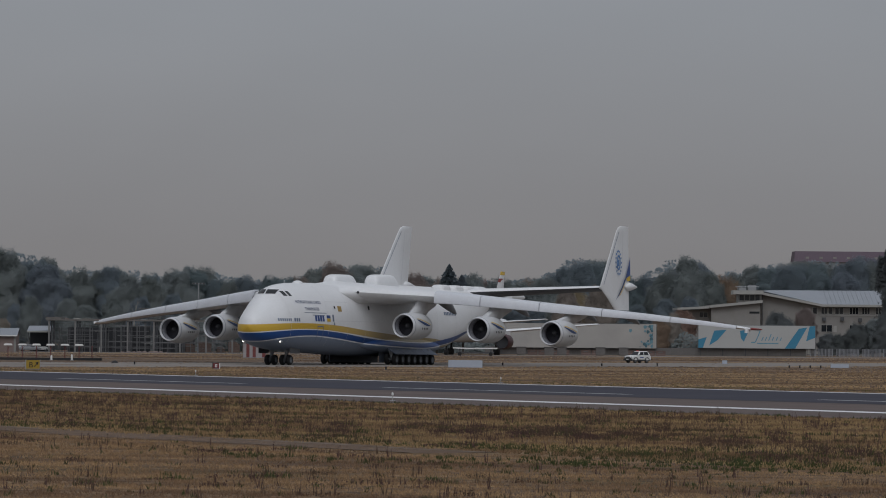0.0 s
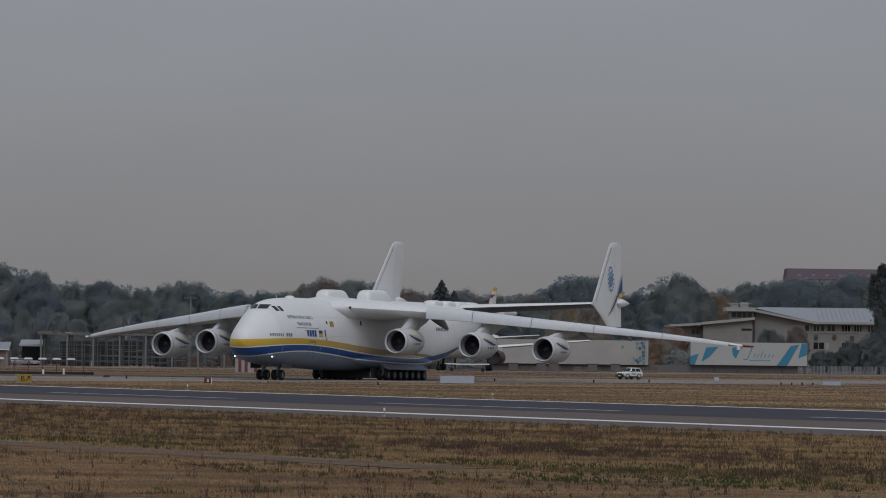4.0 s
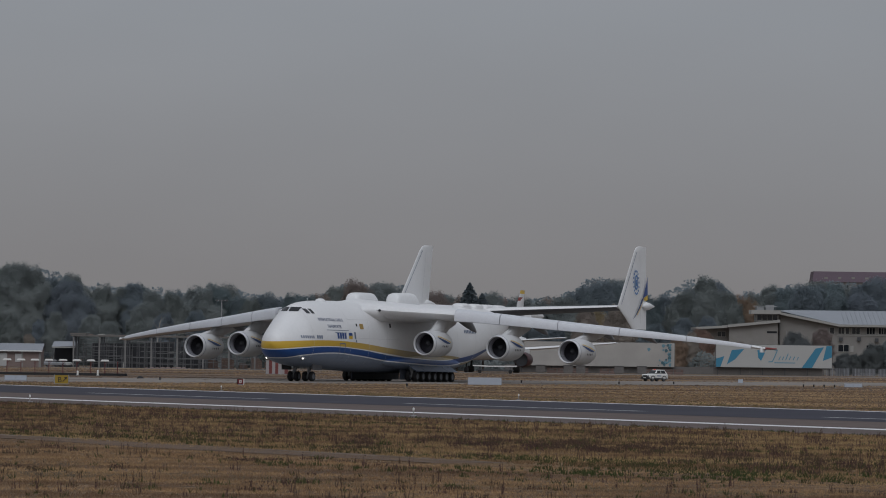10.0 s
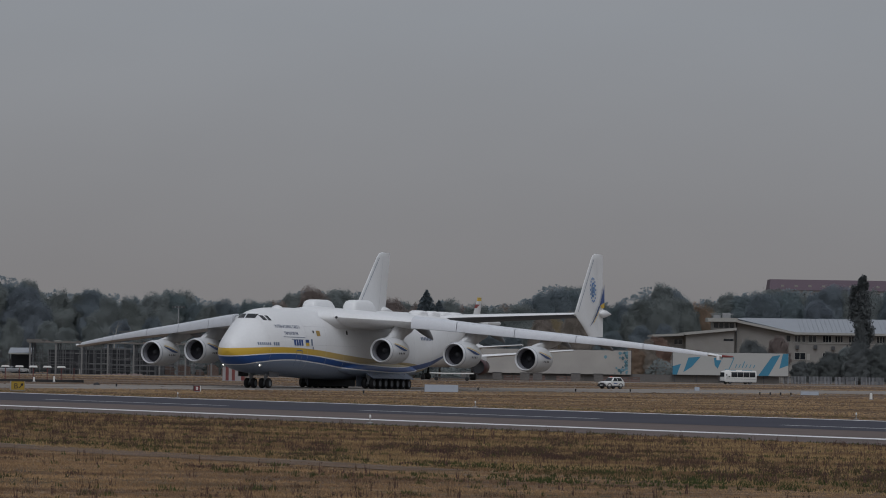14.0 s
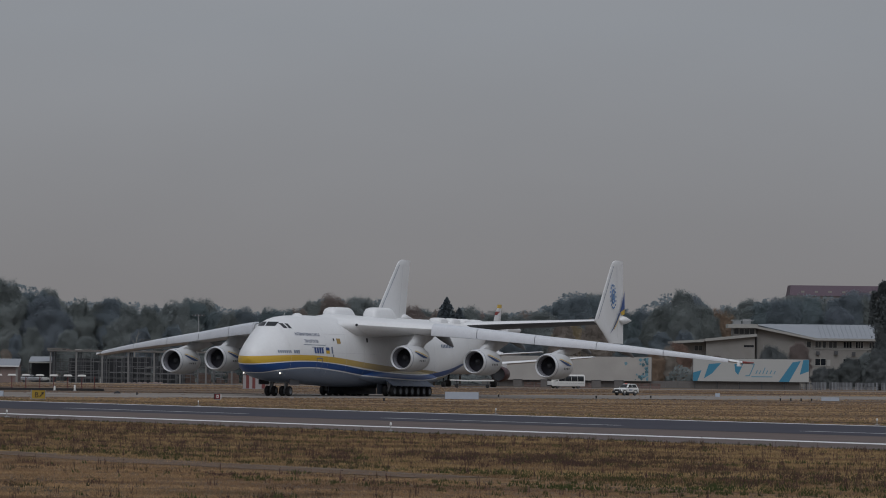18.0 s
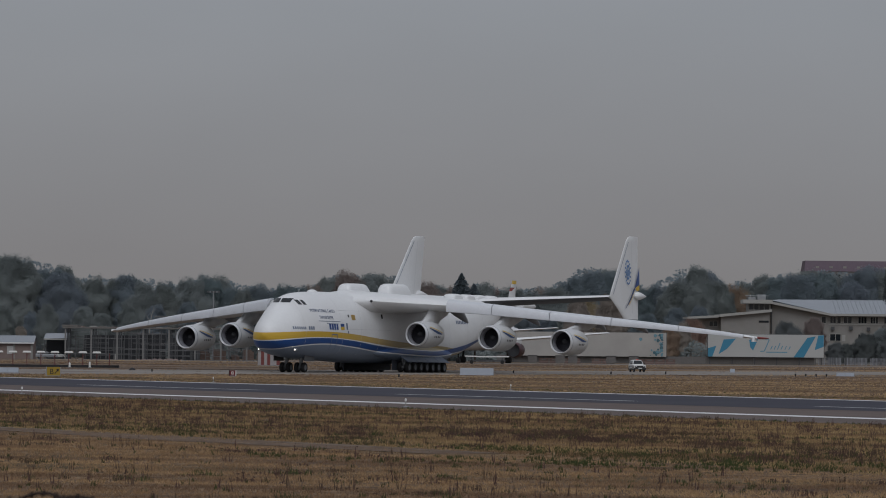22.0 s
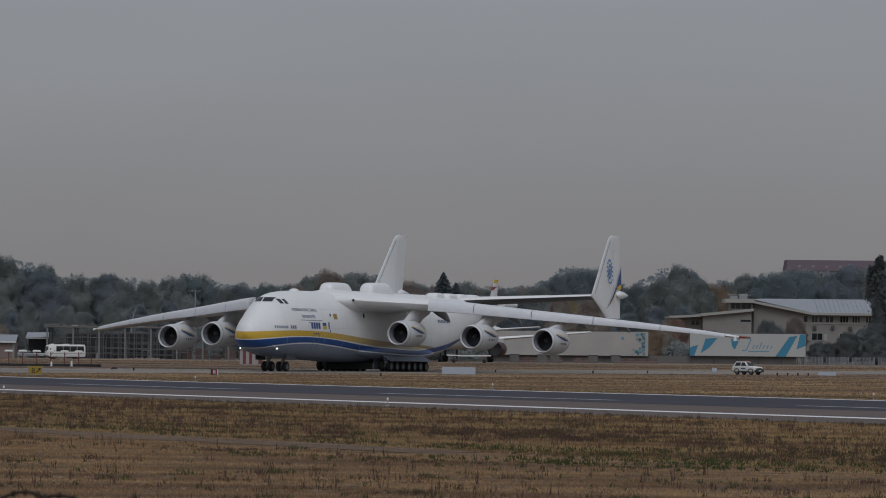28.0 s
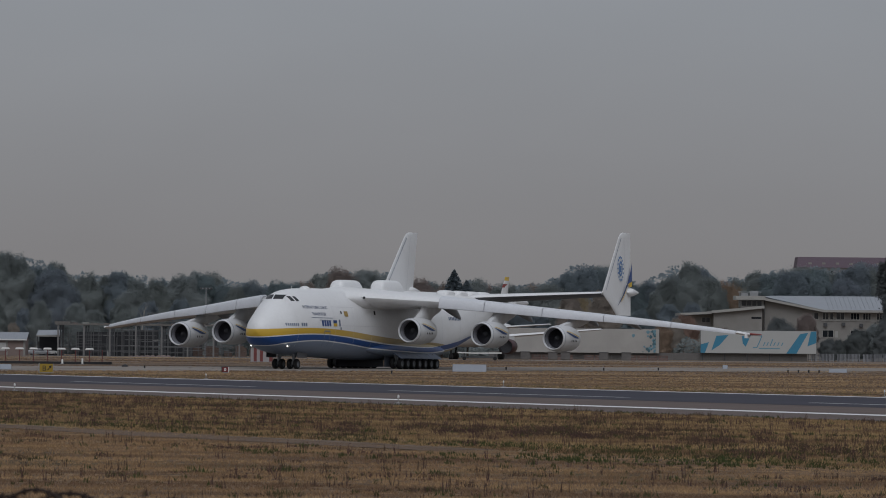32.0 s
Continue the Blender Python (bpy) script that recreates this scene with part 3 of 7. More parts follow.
def mount_fairing():
    """A box-like fairing: upright rounded front, level top, sloping tail."""
    loops = []
    for d, h, w in ((0.0, 0.9, 0.62), (0.04, 1.32, 0.78), (0.22, 1.66, 0.88), (0.6, 1.86, 0.95), (1.3, 1.97, 1.0), (3.4, 2.01, 1.0), (5.5, 2.01, 1.0), (6.2, 1.90, 0.97), (6.9, 1.55, 0.9), (7.6, 1.05, 0.8), (8.4, 0.4, 0.6)):
        q = []
        for k, a in enumerate(np.linspace(0, math.pi, 15)):
            c, sn = math.cos(a), math.sin(a)
            q.append((-d, 0.98 * w * math.copysign(abs(c) ** 0.55, c), h * abs(sn) ** 0.42 - (0 if 0 < k < 14 else 0.5)))
        loops.append(q)
    return Geo().rings(loops)


for y in (2.72, -2.72):
    part("load_mount_fairing", mount_fairing(), M_WHITE, plane, "large box-like rounded white fairing on the back", pose(-29.75, y, 8.72) @ Matrix.Diagonal((0.86, 1, 1, 1)), smooth=50)
for x in (-56.6, -60.6, -64.2, -67.9):
    part("rear_mount_fairing", hump(2.9, 1.8, 0.62), M_WHITE, plane, "small rounded white fairing", pose(x, 0, 9.4), smooth=60)


# wings
def foil(xl, chord, z, thick, n=14):
    """A wing section from the trailing edge over the top and back below."""
    up, lo = [], []
    for i in range(n + 1):
        u = 0.5 * (1 - math.cos(math.pi * i / n))
        t = thick * 2.97 * (0.2969 * math.sqrt(u) - 0.126 * u - 0.3516 * u * u + 0.2843 * u ** 3 - 0.1015 * u ** 4) / 0.297
        up.append((xl - u * chord, z + 0.5 * t - 0.05 * thick * u * 3))
        lo.append((xl - u * chord, z - 0.5 * t - 0.05 * thick * u * 3))
    return up[::-1] + lo[1:-1]


w_le = spline([0, 4, 12, 44.2], [-20.6, -23.6, -28.4, -47.7])
w_te = spline([0, 4, 14, 30, 44.2], [-42.5, -42.2, -42.6, -47.2, -51.9])
w_z = spline([0, 4, 12, 22.7, 31.7, 40.4, 44.2], [8.75, 8.45, 8.05, 7.05, 6.22, 5.28, 4.75])
w_t = spline([0, 4, 12, 28, 44.2], [2.3, 2.2, 1.45, 0.95, 0.32])
WING_Y = [0, 2, 4, 6, 8, 10, 12, 14, 17, 20, 24, 28, 32, 36, 40, 42.5, 43.8, 44.2]


def wing_geo(side):
    loops = []
    for y in WING_Y:
        x, c, z, t = w_le(y), w_le(y) - w_te(y), w_z(y), w_t(y)
        if y > 43:
            x, t, c = x - 0.25 * (y - 43), t * 0.8, c - 0.3 * (y - 43)
        loops.append([(a, side * y, b) for a, b in foil(x, c, z, t)])
    g = Geo()
    g.rings(loops)
    # grey underside behind the nose of the section, its shade worked into the colour
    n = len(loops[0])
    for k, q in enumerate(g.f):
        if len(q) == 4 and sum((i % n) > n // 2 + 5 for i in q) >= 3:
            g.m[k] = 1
    return g


def slat_geo(side, y0, y1):
    """A drooped leading-edge slat: a flat-faced shell ahead of the wing."""
    loops = []
    for y in np.linspace(y0, y1, 5):
        x, z, t = w_le(y), w_z(y), w_t(y)
        q = [(-0.9, 0.52), (-0.2, 0.50), (0.16, 0.38), (0.30, 0.20), (0.42, -0.40), (0.40, -0.50), (0.30, -0.53), (0.12, -0.30), (0.02, 0.02), (-0.2, 0.36), (-0.9, 0.44)]
        loops.append([(x + 0.10 + a * t, side * y, z - 0.02 * t + b * t) for a, b in q])
    return Geo().rings(loops)


ENGINES = [(-24.7, 9.4, 4.55), (-28.3, 17.3, 4.25), (-31.9, 25.1, 3.9)]


def flap_canoe(length):
    """A flap track fairing: slim ahead, deep below the trailing edge, with a drooped pointed tail."""
    loops = []
    for u, r, h, z in ((0, 0.05, 0.05, 0.0), (0.12, 0.2, 0.3, -0.12), (0.35, 0.30, 0.55, -0.32), (0.6, 0.30, 0.66, -0.62), (0.78, 0.24, 0.56, -0.98), (0.92, 0.14, 0.30, -1.38), (1.0, 0.03, 0.05, -1.62)):
        loops.append([(-length * u, r * math.cos(a), z + h * math.sin(a)) for a in np.linspace(0, 2 * math.pi, 12, endpoint=False)])
    return Geo().rings(loops)


M_DIMGREY = mat("shaded_underside_grey", (0.095, 0.098, 0.106), 0.6, vary=0.15, scale=0.5, fine=4)
canoe = flap_canoe(6.0).mesh("flap_fairing", mat("flap_fairing_grey", (0.24, 0.245, 0.255), 0.55, vary=0.15), 50)
for side, tag in ((1, "port"), (-1, "starboard")):
    wing = part("wing", wing_geo(side), [M_WHITE, M_UNDER], plane, "long drooping white wing with grey underside darkened as in shade", smooth=40)
    edges = [11.9, 16.6, 22.6, 29.0, 36.0, 42.8]
    for a, b in zip(edges, edges[1:]):
        part("slat", slat_geo(side, a + 0.04, b - 0.04), M_SLAT, wing, "grey leading-edge slat", smooth=40)
    for y in (7.6, 16.9, 24.7, 29.6):
        part("flap_fairing", canoe, None, wing, m=pose(w_te(y) + 4.0, side * y, w_z(y) - 0.22 * w_t(y) - 0.15) @ Matrix.Diagonal((1, 1, 1.05 - 0.018 * y, 1)))
    # grime and small gaps along the slats' upper edge, and seams across the skin
    rg = random.Random(17)
    gr = Geo()
    for _ in range(170):
        y = rg.uniform(12.5, 42)
        w, u = rg.uniform(0.1, 0.6), rg.uniform(0.03, 0.085)
        q = []
        for yy, du in ((y, 0), (y + w, 0), (y + w, 0.006), (y, 0.006)):
            c, t, uu = w_le(yy) - w_te(yy), w_t(yy), u + du
            th = t * 10 * (0.2969 * math.sqrt(uu) - 0.126 * uu - 0.3516 * uu * uu)
            q.append((w_le(yy) - uu * c, side * yy, w_z(yy) + 0.5 * th - 0.15 * t * uu + 0.03))
        gr.add(q, [(0, 1, 2, 3)])
    tagged(part("edge_grime", gr, M_INKG, wing, smooth=0), kind="stuff")
    # gaps between flaps and the seam along the slats
    for y in (12.0, 20.5, 29.5, 37.0):
        part("flap_gap", Geo().add([(w_te(yy) + o, side * yy, w_z(yy) + 0.02 + 0.10 * w_t(yy)) for yy, o in ((y, 0.05), (y + 0.08, 0.05), (y + 0.08, 2.6), (y, 2.6))], [(0, 1, 2, 3)]), M_SEAM, wing, smooth=0)
    # wing tip with its lamp
    tip = Geo().rings([[(w_le(44.2) - 0.25 - 3.9 * u + 0.05 * math.cos(a), side * (44.15 + 0.22 * math.cos(a) * math.sin(math.pi * (0.1 + 0.8 * u))), 4.80 + (0.16 - 0.08 * u) * math.sin(a)) for a in np.linspace(0, 2 * math.pi, 10, endpoint=False)] for u in np.linspace(0, 1, 8)])
    part("wing_tip", tip, M_RED if side > 0 else M_WHITE, wing, "red wing tip lamp fairing" if side > 0 else "white wing tip fairing", smooth=50)
    if side > 0:
        part("tip_fairing", hump(1.2, 0.4, 0.16), M_WHITE, wing, m=pose(w_le(43.9) - 0.55, side * 43.7, 4.82), smooth=60)

# wing-to-body fairing
loops = []
for i in range(41):
    u = i / 40
    e = min(1, u / 0.21)
    s = e * e * (3 - 2 * e) * math.sin(math.pi * max(0.5, u)) ** 0.7 if u < 1 else 0.02
    loops.append([(-19.5 - 27.5 * u, (1.9 + 2.45 * s) * math.copysign(abs(math.cos(a)) ** 0.85, math.cos(a)), 8.25 + (0.3 + 1.05 * s if math.sin(a) > 0 else 0.2 + 1.55 * s) * math.copysign(abs(math.sin(a)) ** 0.95, math.sin(a))) for a in np.linspace(0, 2 * math.pi, 28, endpoint=False)])
block_letters([(-49.8 - 0.5 * i, 6.15, 0.34, 0.4) for i in range(8)], M_INKG, fuselage, "registration_mark", "grey bars for the registration")
part("wing_root_fairing", Geo().rings(loops), M_WHITE, plane, "white fairing between wing and body", smooth=60)

# gear fairings along the lower sides
for side in (1, -1):
    loops = []
    for i in range(17):
        u = i / 16
        s = max(0.03, math.sin(math.pi * u)) ** (0.75 if u < 0.5 else 0.4)
        loops.append([(-24.5 - 24.7 * u, side * (2.85 + 1.45 * s * abs(math.cos(a)) ** 0.8 * (1 if math.cos(a) > 0 else -0.6)), 2.35 + (0.98 if math.sin(a) > 0 else 1.05) * s * math.sin(a)) for a in np.linspace(0, 2 * math.pi, 22, endpoint=False)])
    part("gear_fairing", Geo().rings(loops), M_LIVERY, plane, "bulged main gear fairing with the stripes painted across", smooth=60)

# tailplane and the two fins
t_le, t_te = spline([0, 15.6], [-62.3, -71.0]), spline([0, 15.6], [-73.5, -79.3])
t_z, t_t = spline([0, 15.6], [9.15, 10.05]), spline([0, 15.6], [1.15, 0.6])
for side in (1, -1):
    loops = [[(a, side * y, b) for a, b in foil(t_le(y), t_le(y) - t_te(y), t_z(y), t_t(y))] for y in (0, 3, 6, 9, 12, 15.4)]
    gq = Geo().rings(loops)
    # lower faces in dark grey: the tailplane's shadow is put into their colour
    for k, q in enumerate(gq.f):
        if len(q) == 4 and sum((i % len(loops[0])) >= len(loops[0]) // 2 for i in q) >= 3:
            gq.m[k] = 1
    part("tailplane", gq, [M_WHITE, M_DIMGREY], plane, "white tailplane with underside darkened as in shadow", smooth=40)
    # fin: outline edges along the height
    fin_le = lambda q: float(np.interp(q, [7.3, 8.6, 10.1, 17.4, 17.85, 18.06], [-75.6, -73.6, -70.8, -77.0, -77.6, -78.4]))
    fin_te = spline([7.3, 18.06], [-80.7, -81.3])
    loops = []
    for z in (7.3, 7.6, 8.6, 10.1, 11.0, 12, 13.5, 15, 16.5, 17.4, 17.85, 18.06):
        y0 = side * (15.55 - 0.045 * (z - 10))
        c = fin_le(z) - fin_te(z)
        th = 0.20 + 0.022 * (18.06 - z) if z < 18 else 0.08
        sec = foil(fin_le(z), c, 0, th)
        loops.append([(a, y0 + (b * 1.0), z) for a, b in sec])
    fin = part("fin", Geo().rings(loops), M_WHITE, plane, "tall white end-plate fin", smooth=40)
    yo = lambda z, s=side: s * (15.55 - 0.045 * (z - 10))
    strip_q = Geo().rings([[(fin_le(z) - o, yo(z) + 0.17 + 0.006 * (18 - z), z) for o in (0.55, 0.68)] for z in (10.4, 12, 13.5, 15, 16.5, 17.3)], 0, caps=False, closed=False)
    part("edge_seam", strip_q, M_INKG, fin, "thin grey seam behind the leading edge")
    hinge_q = Geo().rings([[(fin_te(z) + o, yo(z) + 0.15 + 0.004 * (18 - z), z) for o in (2.55, 2.62)] for z in (8.0, 10, 12, 14, 16, 17.4)], 0, caps=False, closed=False)
    part("rudder_hinge_line", hinge_q, M_SEAM, fin)
    if side > 0:
        # painted rudder corner and the round emblem on the outer face
        def fin_patch(name, pts, material, label="", off=0.36):
            q = Geo().add([(x, yo(z) + off + 0.002 * i, z) for i, (x, z) in enumerate(pts)], [tuple(range(len(pts)))])
            return part(name, q, material, fin, label, smooth=0)
        fin_patch("rudder_paint", [(-81.1, 14.2), (-81.0, 11.85), (-79.7, 11.45), (-79.0, 11.1), (-79.75, 12.0), (-80.5, 13.1)], M_BLUE, "blue paint on the rudder", 0.16)
        fin_patch("rudder_paint", [(-81.0, 11.8), (-80.95, 11.15), (-80.0, 11.0), (-79.6, 11.4)], M_YELLOW, "yellow paint on the rudder", 0.15)
        fin_patch("fin_stripe", [(-79.3, 11.5), (-79.0, 11.05), (-77.9, 10.05), (-76.7, 9.2), (-75.3, 8.45), (-76.6, 9.35), (-77.7, 10.25), (-78.6, 11.2)][::-1], M_INK, "dark blue stripe on the fin", 0.27)
        fin_patch("fin_stripe", [(-79.0, 10.95), (-78.9, 10.75), (-77.9, 9.85), (-76.9, 9.1), (-76.7, 9.1), (-77.9, 10.0)][::-1], M_YELLOW, "thin yellow stripe on the fin", 0.27)
        q = Geo()
        for k in range(16):
            a = 2 * math.pi * k / 16
            cx, cz = -77.0 + 0.92 * math.cos(a), 13.35 + 1.5 * math.sin(a)
            q.box(cx - 0.085, cx + 0.085, yo(cz) + 0.19, yo(cz) + 0.24, cz - 0.12, cz + 0.12)
        q.rings([[(-77.0 + sx * math.cos(a), yo(13.35) + oo, 13.35 + sz * math.sin(a)) for a in np.linspace(0, 2 * math.pi, 20, endpoint=False)] for sx, sz, oo in ((0.56, 0.98, 0.20), (0.56, 0.98, 0.25), (0.42, 0.74, 0.25), (0.42, 0.74, 0.20))], caps=False)
        q.box(-77.14, -76.86, yo(13.35) + 0.20, yo(13.35) + 0.25, 12.9, 13.7)
        part("emblem", q, mat("emblem_blue", (0.10, 0.22, 0.44), 0.5), fin, "round blue emblem")
    # pod at the tailplane's end
    part("fin_pod", Geo().turned([(-83.4, 0.03), (-82.6, 0.20), (-81.2, 0.46), (-80.3, 0.56), (-79.9, 0.50), (-79.2, 0.1)], 16, "x", (0, side * 15.66, 10.35)), M_WHITE, fin, "white pointed pod", smooth=50)
part("tail_cone", Geo().turned([(-83.5, 0.05), (-82.5, 0.35), (-80.5, 0.7), (-77.0, 1.0)], 18, "x", (0, 0, 8.9)), M_WHITE, plane, smooth=50)

# engines: nacelle with lip, duct, fan, nozzle and pylon, shared by all six
M_NAC = mat("nacelle_grey_white", (0.60, 0.61, 0.62), 0.4, vary=0.07, scale=0.8, fine=5, stain=(0.50, 0.50, 0.50))
cowl = Geo().turned([(0.02, 1.32), (-0.25, 1.44), (-0.8, 1.54), (-1.9, 1.60), (-3.6, 1.58), (-4.9, 1.46), (-5.6, 1.26), (-5.62, 1.05)], 32, "x", caps=False).mesh("nacelle", M_NAC, 50)
lip = Geo().turned([(-0.28, 1.448), (-0.05, 1.40), (0.05, 1.33), (0.0, 1.27), (-0.3, 1.22)], 32, "x", caps=False).mesh("intake_lip", M_LIP, 60)
seam_ring = Geo().turned([(-0.33, 1.462), (-0.33, 1.470), (-0.38, 1.476), (-0.38, 1.466)], 32, "x", caps=False).mesh("lip_seam", M_INKG, 60)
rim_ring = Geo().turned([(-0.27, 1.228), (-0.30, 1.214), (-0.40, 1.212), (-0.42, 1.224)], 32, "x", caps=False).mesh("rim_seal", M_DARK, 60)
duct = Geo().turned([(-0.25, 1.225), (-0.9, 1.20), (-1.5, 1.19)], 32, "x", caps=False).mesh("intake_duct", M_DUCT, 60)
gq = Geo()
for k in range(26):
    a = 2 * math.pi * k / 26
    ca, sa, cb, sb = math.cos(a), math.sin(a), math.cos(a + 0.2), math.sin(a + 0.2)
    gq.add([(-1.15, 0.35 * ca, 0.35 * sa), (-1.28, 0.35 * cb, 0.35 * sb), (-1.40, 1.15 * cb, 1.15 * sb), (-1.12, 1.15 * ca, 1.15 * sa)], [(0, 1, 2, 3)])
gq.turned([(-1.5, 0.02), (-1.5, 1.16)], 26, "x", caps=False)
fan = gq.mesh("fan", M_FAN, 0)
spin = Geo().turned([(-0.75, 0.02), (-0.85, 0.14), (-1.1, 0.3), (-1.2, 0.38)], 18, "x").mesh("spinner", M_DARK, 60)
noz = Geo().turned([(-4.6, 1.12), (-5.0, 0.95), (-5.9, 0.78), (-6.6, 0.62), (-6.62, 0.5), (-6.2, 0.42)], 24, "x").mesh("core_nozzle", M_HOT, 50)
for x, y, z in ENGINES:
    for side in (1, -1):
        eng = part("engine_nacelle", cowl, None, plane, "white engine nacelle with bare metal intake lip", pose(x, side * y, z, 0, 0, 0))
        for nm, me in (("intake_lip", lip), ("lip_seam", seam_ring), ("rim_seal", rim_ring), ("intake_duct", duct), ("fan", fan), ("spinner", spin), ("core_nozzle", noz)):
            part(nm, me, None, eng)
        # pylon up to the wing
        wl, wb = w_le(y), w_z(y) - 0.30 * w_t(y)
        dx, dz = wl - x, wb - z
        loops = []
        for u, xa, xb, th in ((0, -1.0, -6.2, 0.40), (0.3, -2.3, min(-6.6, dx - 5.0), 0.46), (0.6, min(-3.2, dx - 0.2), dx - 6.8, 0.46), (1.0, min(-4.0, dx - 0.9), dx - 8.0, 0.44)):
            zz = 1.25 + u * (dz - 1.25) if u else 1.15
            loops.append([(xa + (xb - xa) * s, th * w, zz) for s, w in ((0, 0.0), (0.06, 0.7), (0.3, 1), (0.7, 0.8), (1, 0.05), (0.7, -0.8), (0.3, -1), (0.06, -0.7))])
        part("pylon", Geo().rings(loops), M_NAC, eng, "white swept pylon", smooth=50)
        # painted swoosh and stencils on the outer cheeks
        for cheek in (1, -1):
            def skin(xq, ang):
                r = np.interp(-xq, [0, 0.8, 1.7, 3.1, 4.3, 5.0], [1.39, 1.56, 1.61, 1.60, 1.54, 1.42]) + 0.014
                return (xq, cheek * r * math.cos(ang), r * math.sin(ang))
            sw = Geo()
            top = [skin(-0.9 - 0.42 * i, radians(30 - 3.2 * i)) for i in range(9)]
            bot = [skin(-0.9 - 0.42 * i, radians(28 - 8.2 * i + 0.62 * i * i)) for i in range(9)]
            sw.rings([[p, q] for p, q in zip(top, bot)], 0, caps=False, closed=False)
            part("swoosh", sw, M_INK, eng, "dark blue swoosh")
            line = Geo().rings([[skin(-1.1 - 0.42 * i, radians(35.5 - 3.2 * i)), skin(-1.1 - 0.42 * i, radians(32 - 3.2 * i))] for i in range(9)], 0, caps=False, closed=False)
            part("swoosh_line", line, M_YELLOW, eng, "thin yellow line")
            for i in range(4):
                q = [skin(-1.9 - 0.5 * i - a, radians(-14 + b)) for a, b in ((0, 0), (0.22, 0), (0.22, 8), (0, 8))]
                part("stencil", Geo().add(q, [(0, 1, 2, 3)]), M_DARK, eng)


# landing gear
M_BAYDOOR = mat("bay_door_blue_grey", (0.13, 0.165, 0.235), 0.5, vary=0.1, scale=0.6, fine=5)
M_HOLD = mat("gear_bay_grey", (0.070, 0.082, 0.105), 0.6, vary=0.15, scale=0.8, fine=6)
def wheel_mesh(r, w, name="wheel"):
    gw = Geo()
    gw.turned([(-w / 2, r * 0.55), (-w / 2, r * 0.86), (-w * 0.32, r * 0.98), (0, r), (w * 0.32, r * 0.98), (w / 2, r * 0.86), (w / 2, r * 0.55)], 22, "y", caps=False)
    gw.turned([(-w * 0.36, 0.02), (-w * 0.40, r * 0.3), (-w * 0.46, r * 0.56), (w * 0.46, r * 0.56), (w * 0.40, r * 0.3), (w * 0.36, 0.02)], 18, "y", slot=1)
    return gw.mesh(name, [M_TYRE, M_HUB], 40)


NG_Z, MG_Z = -0.23, -0.02
nose_wheel, main_wheel = wheel_mesh(0.60, 0.46), wheel_mesh(0.66, 0.50)
for y in (0.95, -0.95):
    leg = Geo().rod((0, 0, 0.55), (0, 0, 2.3), 0.16, 10).rod((0, -0.55, 0.6), (0, 0.55, 0.6), 0.10, 8).rod((-0.1, 0, 1.0), (-1.3, 0, 2.2), 0.08, 8).rod((0.25, 0, 0.75), (0.3, 0, 1.5), 0.06, 6)
    ng = part("nose_gear", leg, M_GEAR, plane, "grey nose gear strut", pose(-10.8, y, NG_Z))
    for s in (0.42, -0.42):
        part("wheel", nose_wheel, None, ng, m=pose(0, s, 0.6))
    part("gear_door", Geo().box(-1.4, 1.2, y * 1.1 - 0.03, y * 1.1 + 0.03, 1.35, 2.1), M_DIMGREY, ng)
for side in (1, -1):
    leg = Geo()
    for k in range(7):
        x = -1.74 * k
        leg.rod((x, 0, 0.66), (x, 0, 1.9), 0.17, 8).rod((x, -0.6, 0.66), (x, 0.6, 0.66), 0.12, 8).rod((x + 0.2, 0, 0.8), (x + 0.75, 0, 1.7), 0.07, 6)
    mg = part("main_gear", leg, M_GEAR, plane, "seven-axle main gear", pose(-32.9, side * 4.2, MG_Z))
    for k in range(7):
        for s in (0.48, -0.48):
            part("wheel", main_wheel, None, mg, m=pose(-1.74 * k, s, 0.66))
    part("gear_door", Geo().box(-12.2, 1.6, -side * 0.95 - 0.04, -side * 0.95 + 0.04, 0.22, 1.9), M_HOLD, mg)
    # the long open bay door over the wheels, in panels hinged outwards
    for k in range(4):
        xa, xb = 1.3 - 3.3 * k, 1.3 - 3.3 * (k + 1) + 0.06
        door = Geo().rings([[(x, side * y, z) for y, z in ((-0.25, 2.02), (0.92, 1.30), (0.90, 1.24), (-0.28, 1.95))] for x in (xa - (0.5 if k == 0 else 0), xb + (0.4 if k == 3 else 0))])
        part("bay_door", door, M_BAYDOOR, mg, "blue-grey bay door hinged outwards", smooth=0)

# ---- things on the airfield ----
M_POSTR = mat("red_post_paint", (0.13, 0.03, 0.03), 0.6, vary=0.15)
M_WBOARD = mat("board_white", (0.40, 0.44, 0.51), 0.5, vary=0.06)
M_CAP = mat("cap_white", (0.72, 0.72, 0.70), 0.5, vary=0.05)
M_BLACK = mat("black_paint", (0.02, 0.02, 0.022), 0.7, vary=0.2)
M_SIGNY = mat("sign_yellow", (0.34, 0.225, 0.025), 0.5, vary=0.06)
M_STEEL = mat("galvanised_steel", (0.30, 0.31, 0.32), 0.5, 0.6, vary=0.1)


def flat_text(text, size, material, parent, m, name="letter", label=""):
    c = bpy.data.curves.new(name, "FONT")
    c.body, c.size, c.extrude, c.resolution_u = text, size, 0.004, 3
    tmp = new(name, c)
    me = bpy.data.meshes.new_from_object(tmp.evaluated_get(bpy.context.evaluated_depsgraph_get()))
    bpy.data.objects.remove(tmp)
    me.materials.clear()
    me.materials.append(material)
    return part(name, me, None, parent, label, m)


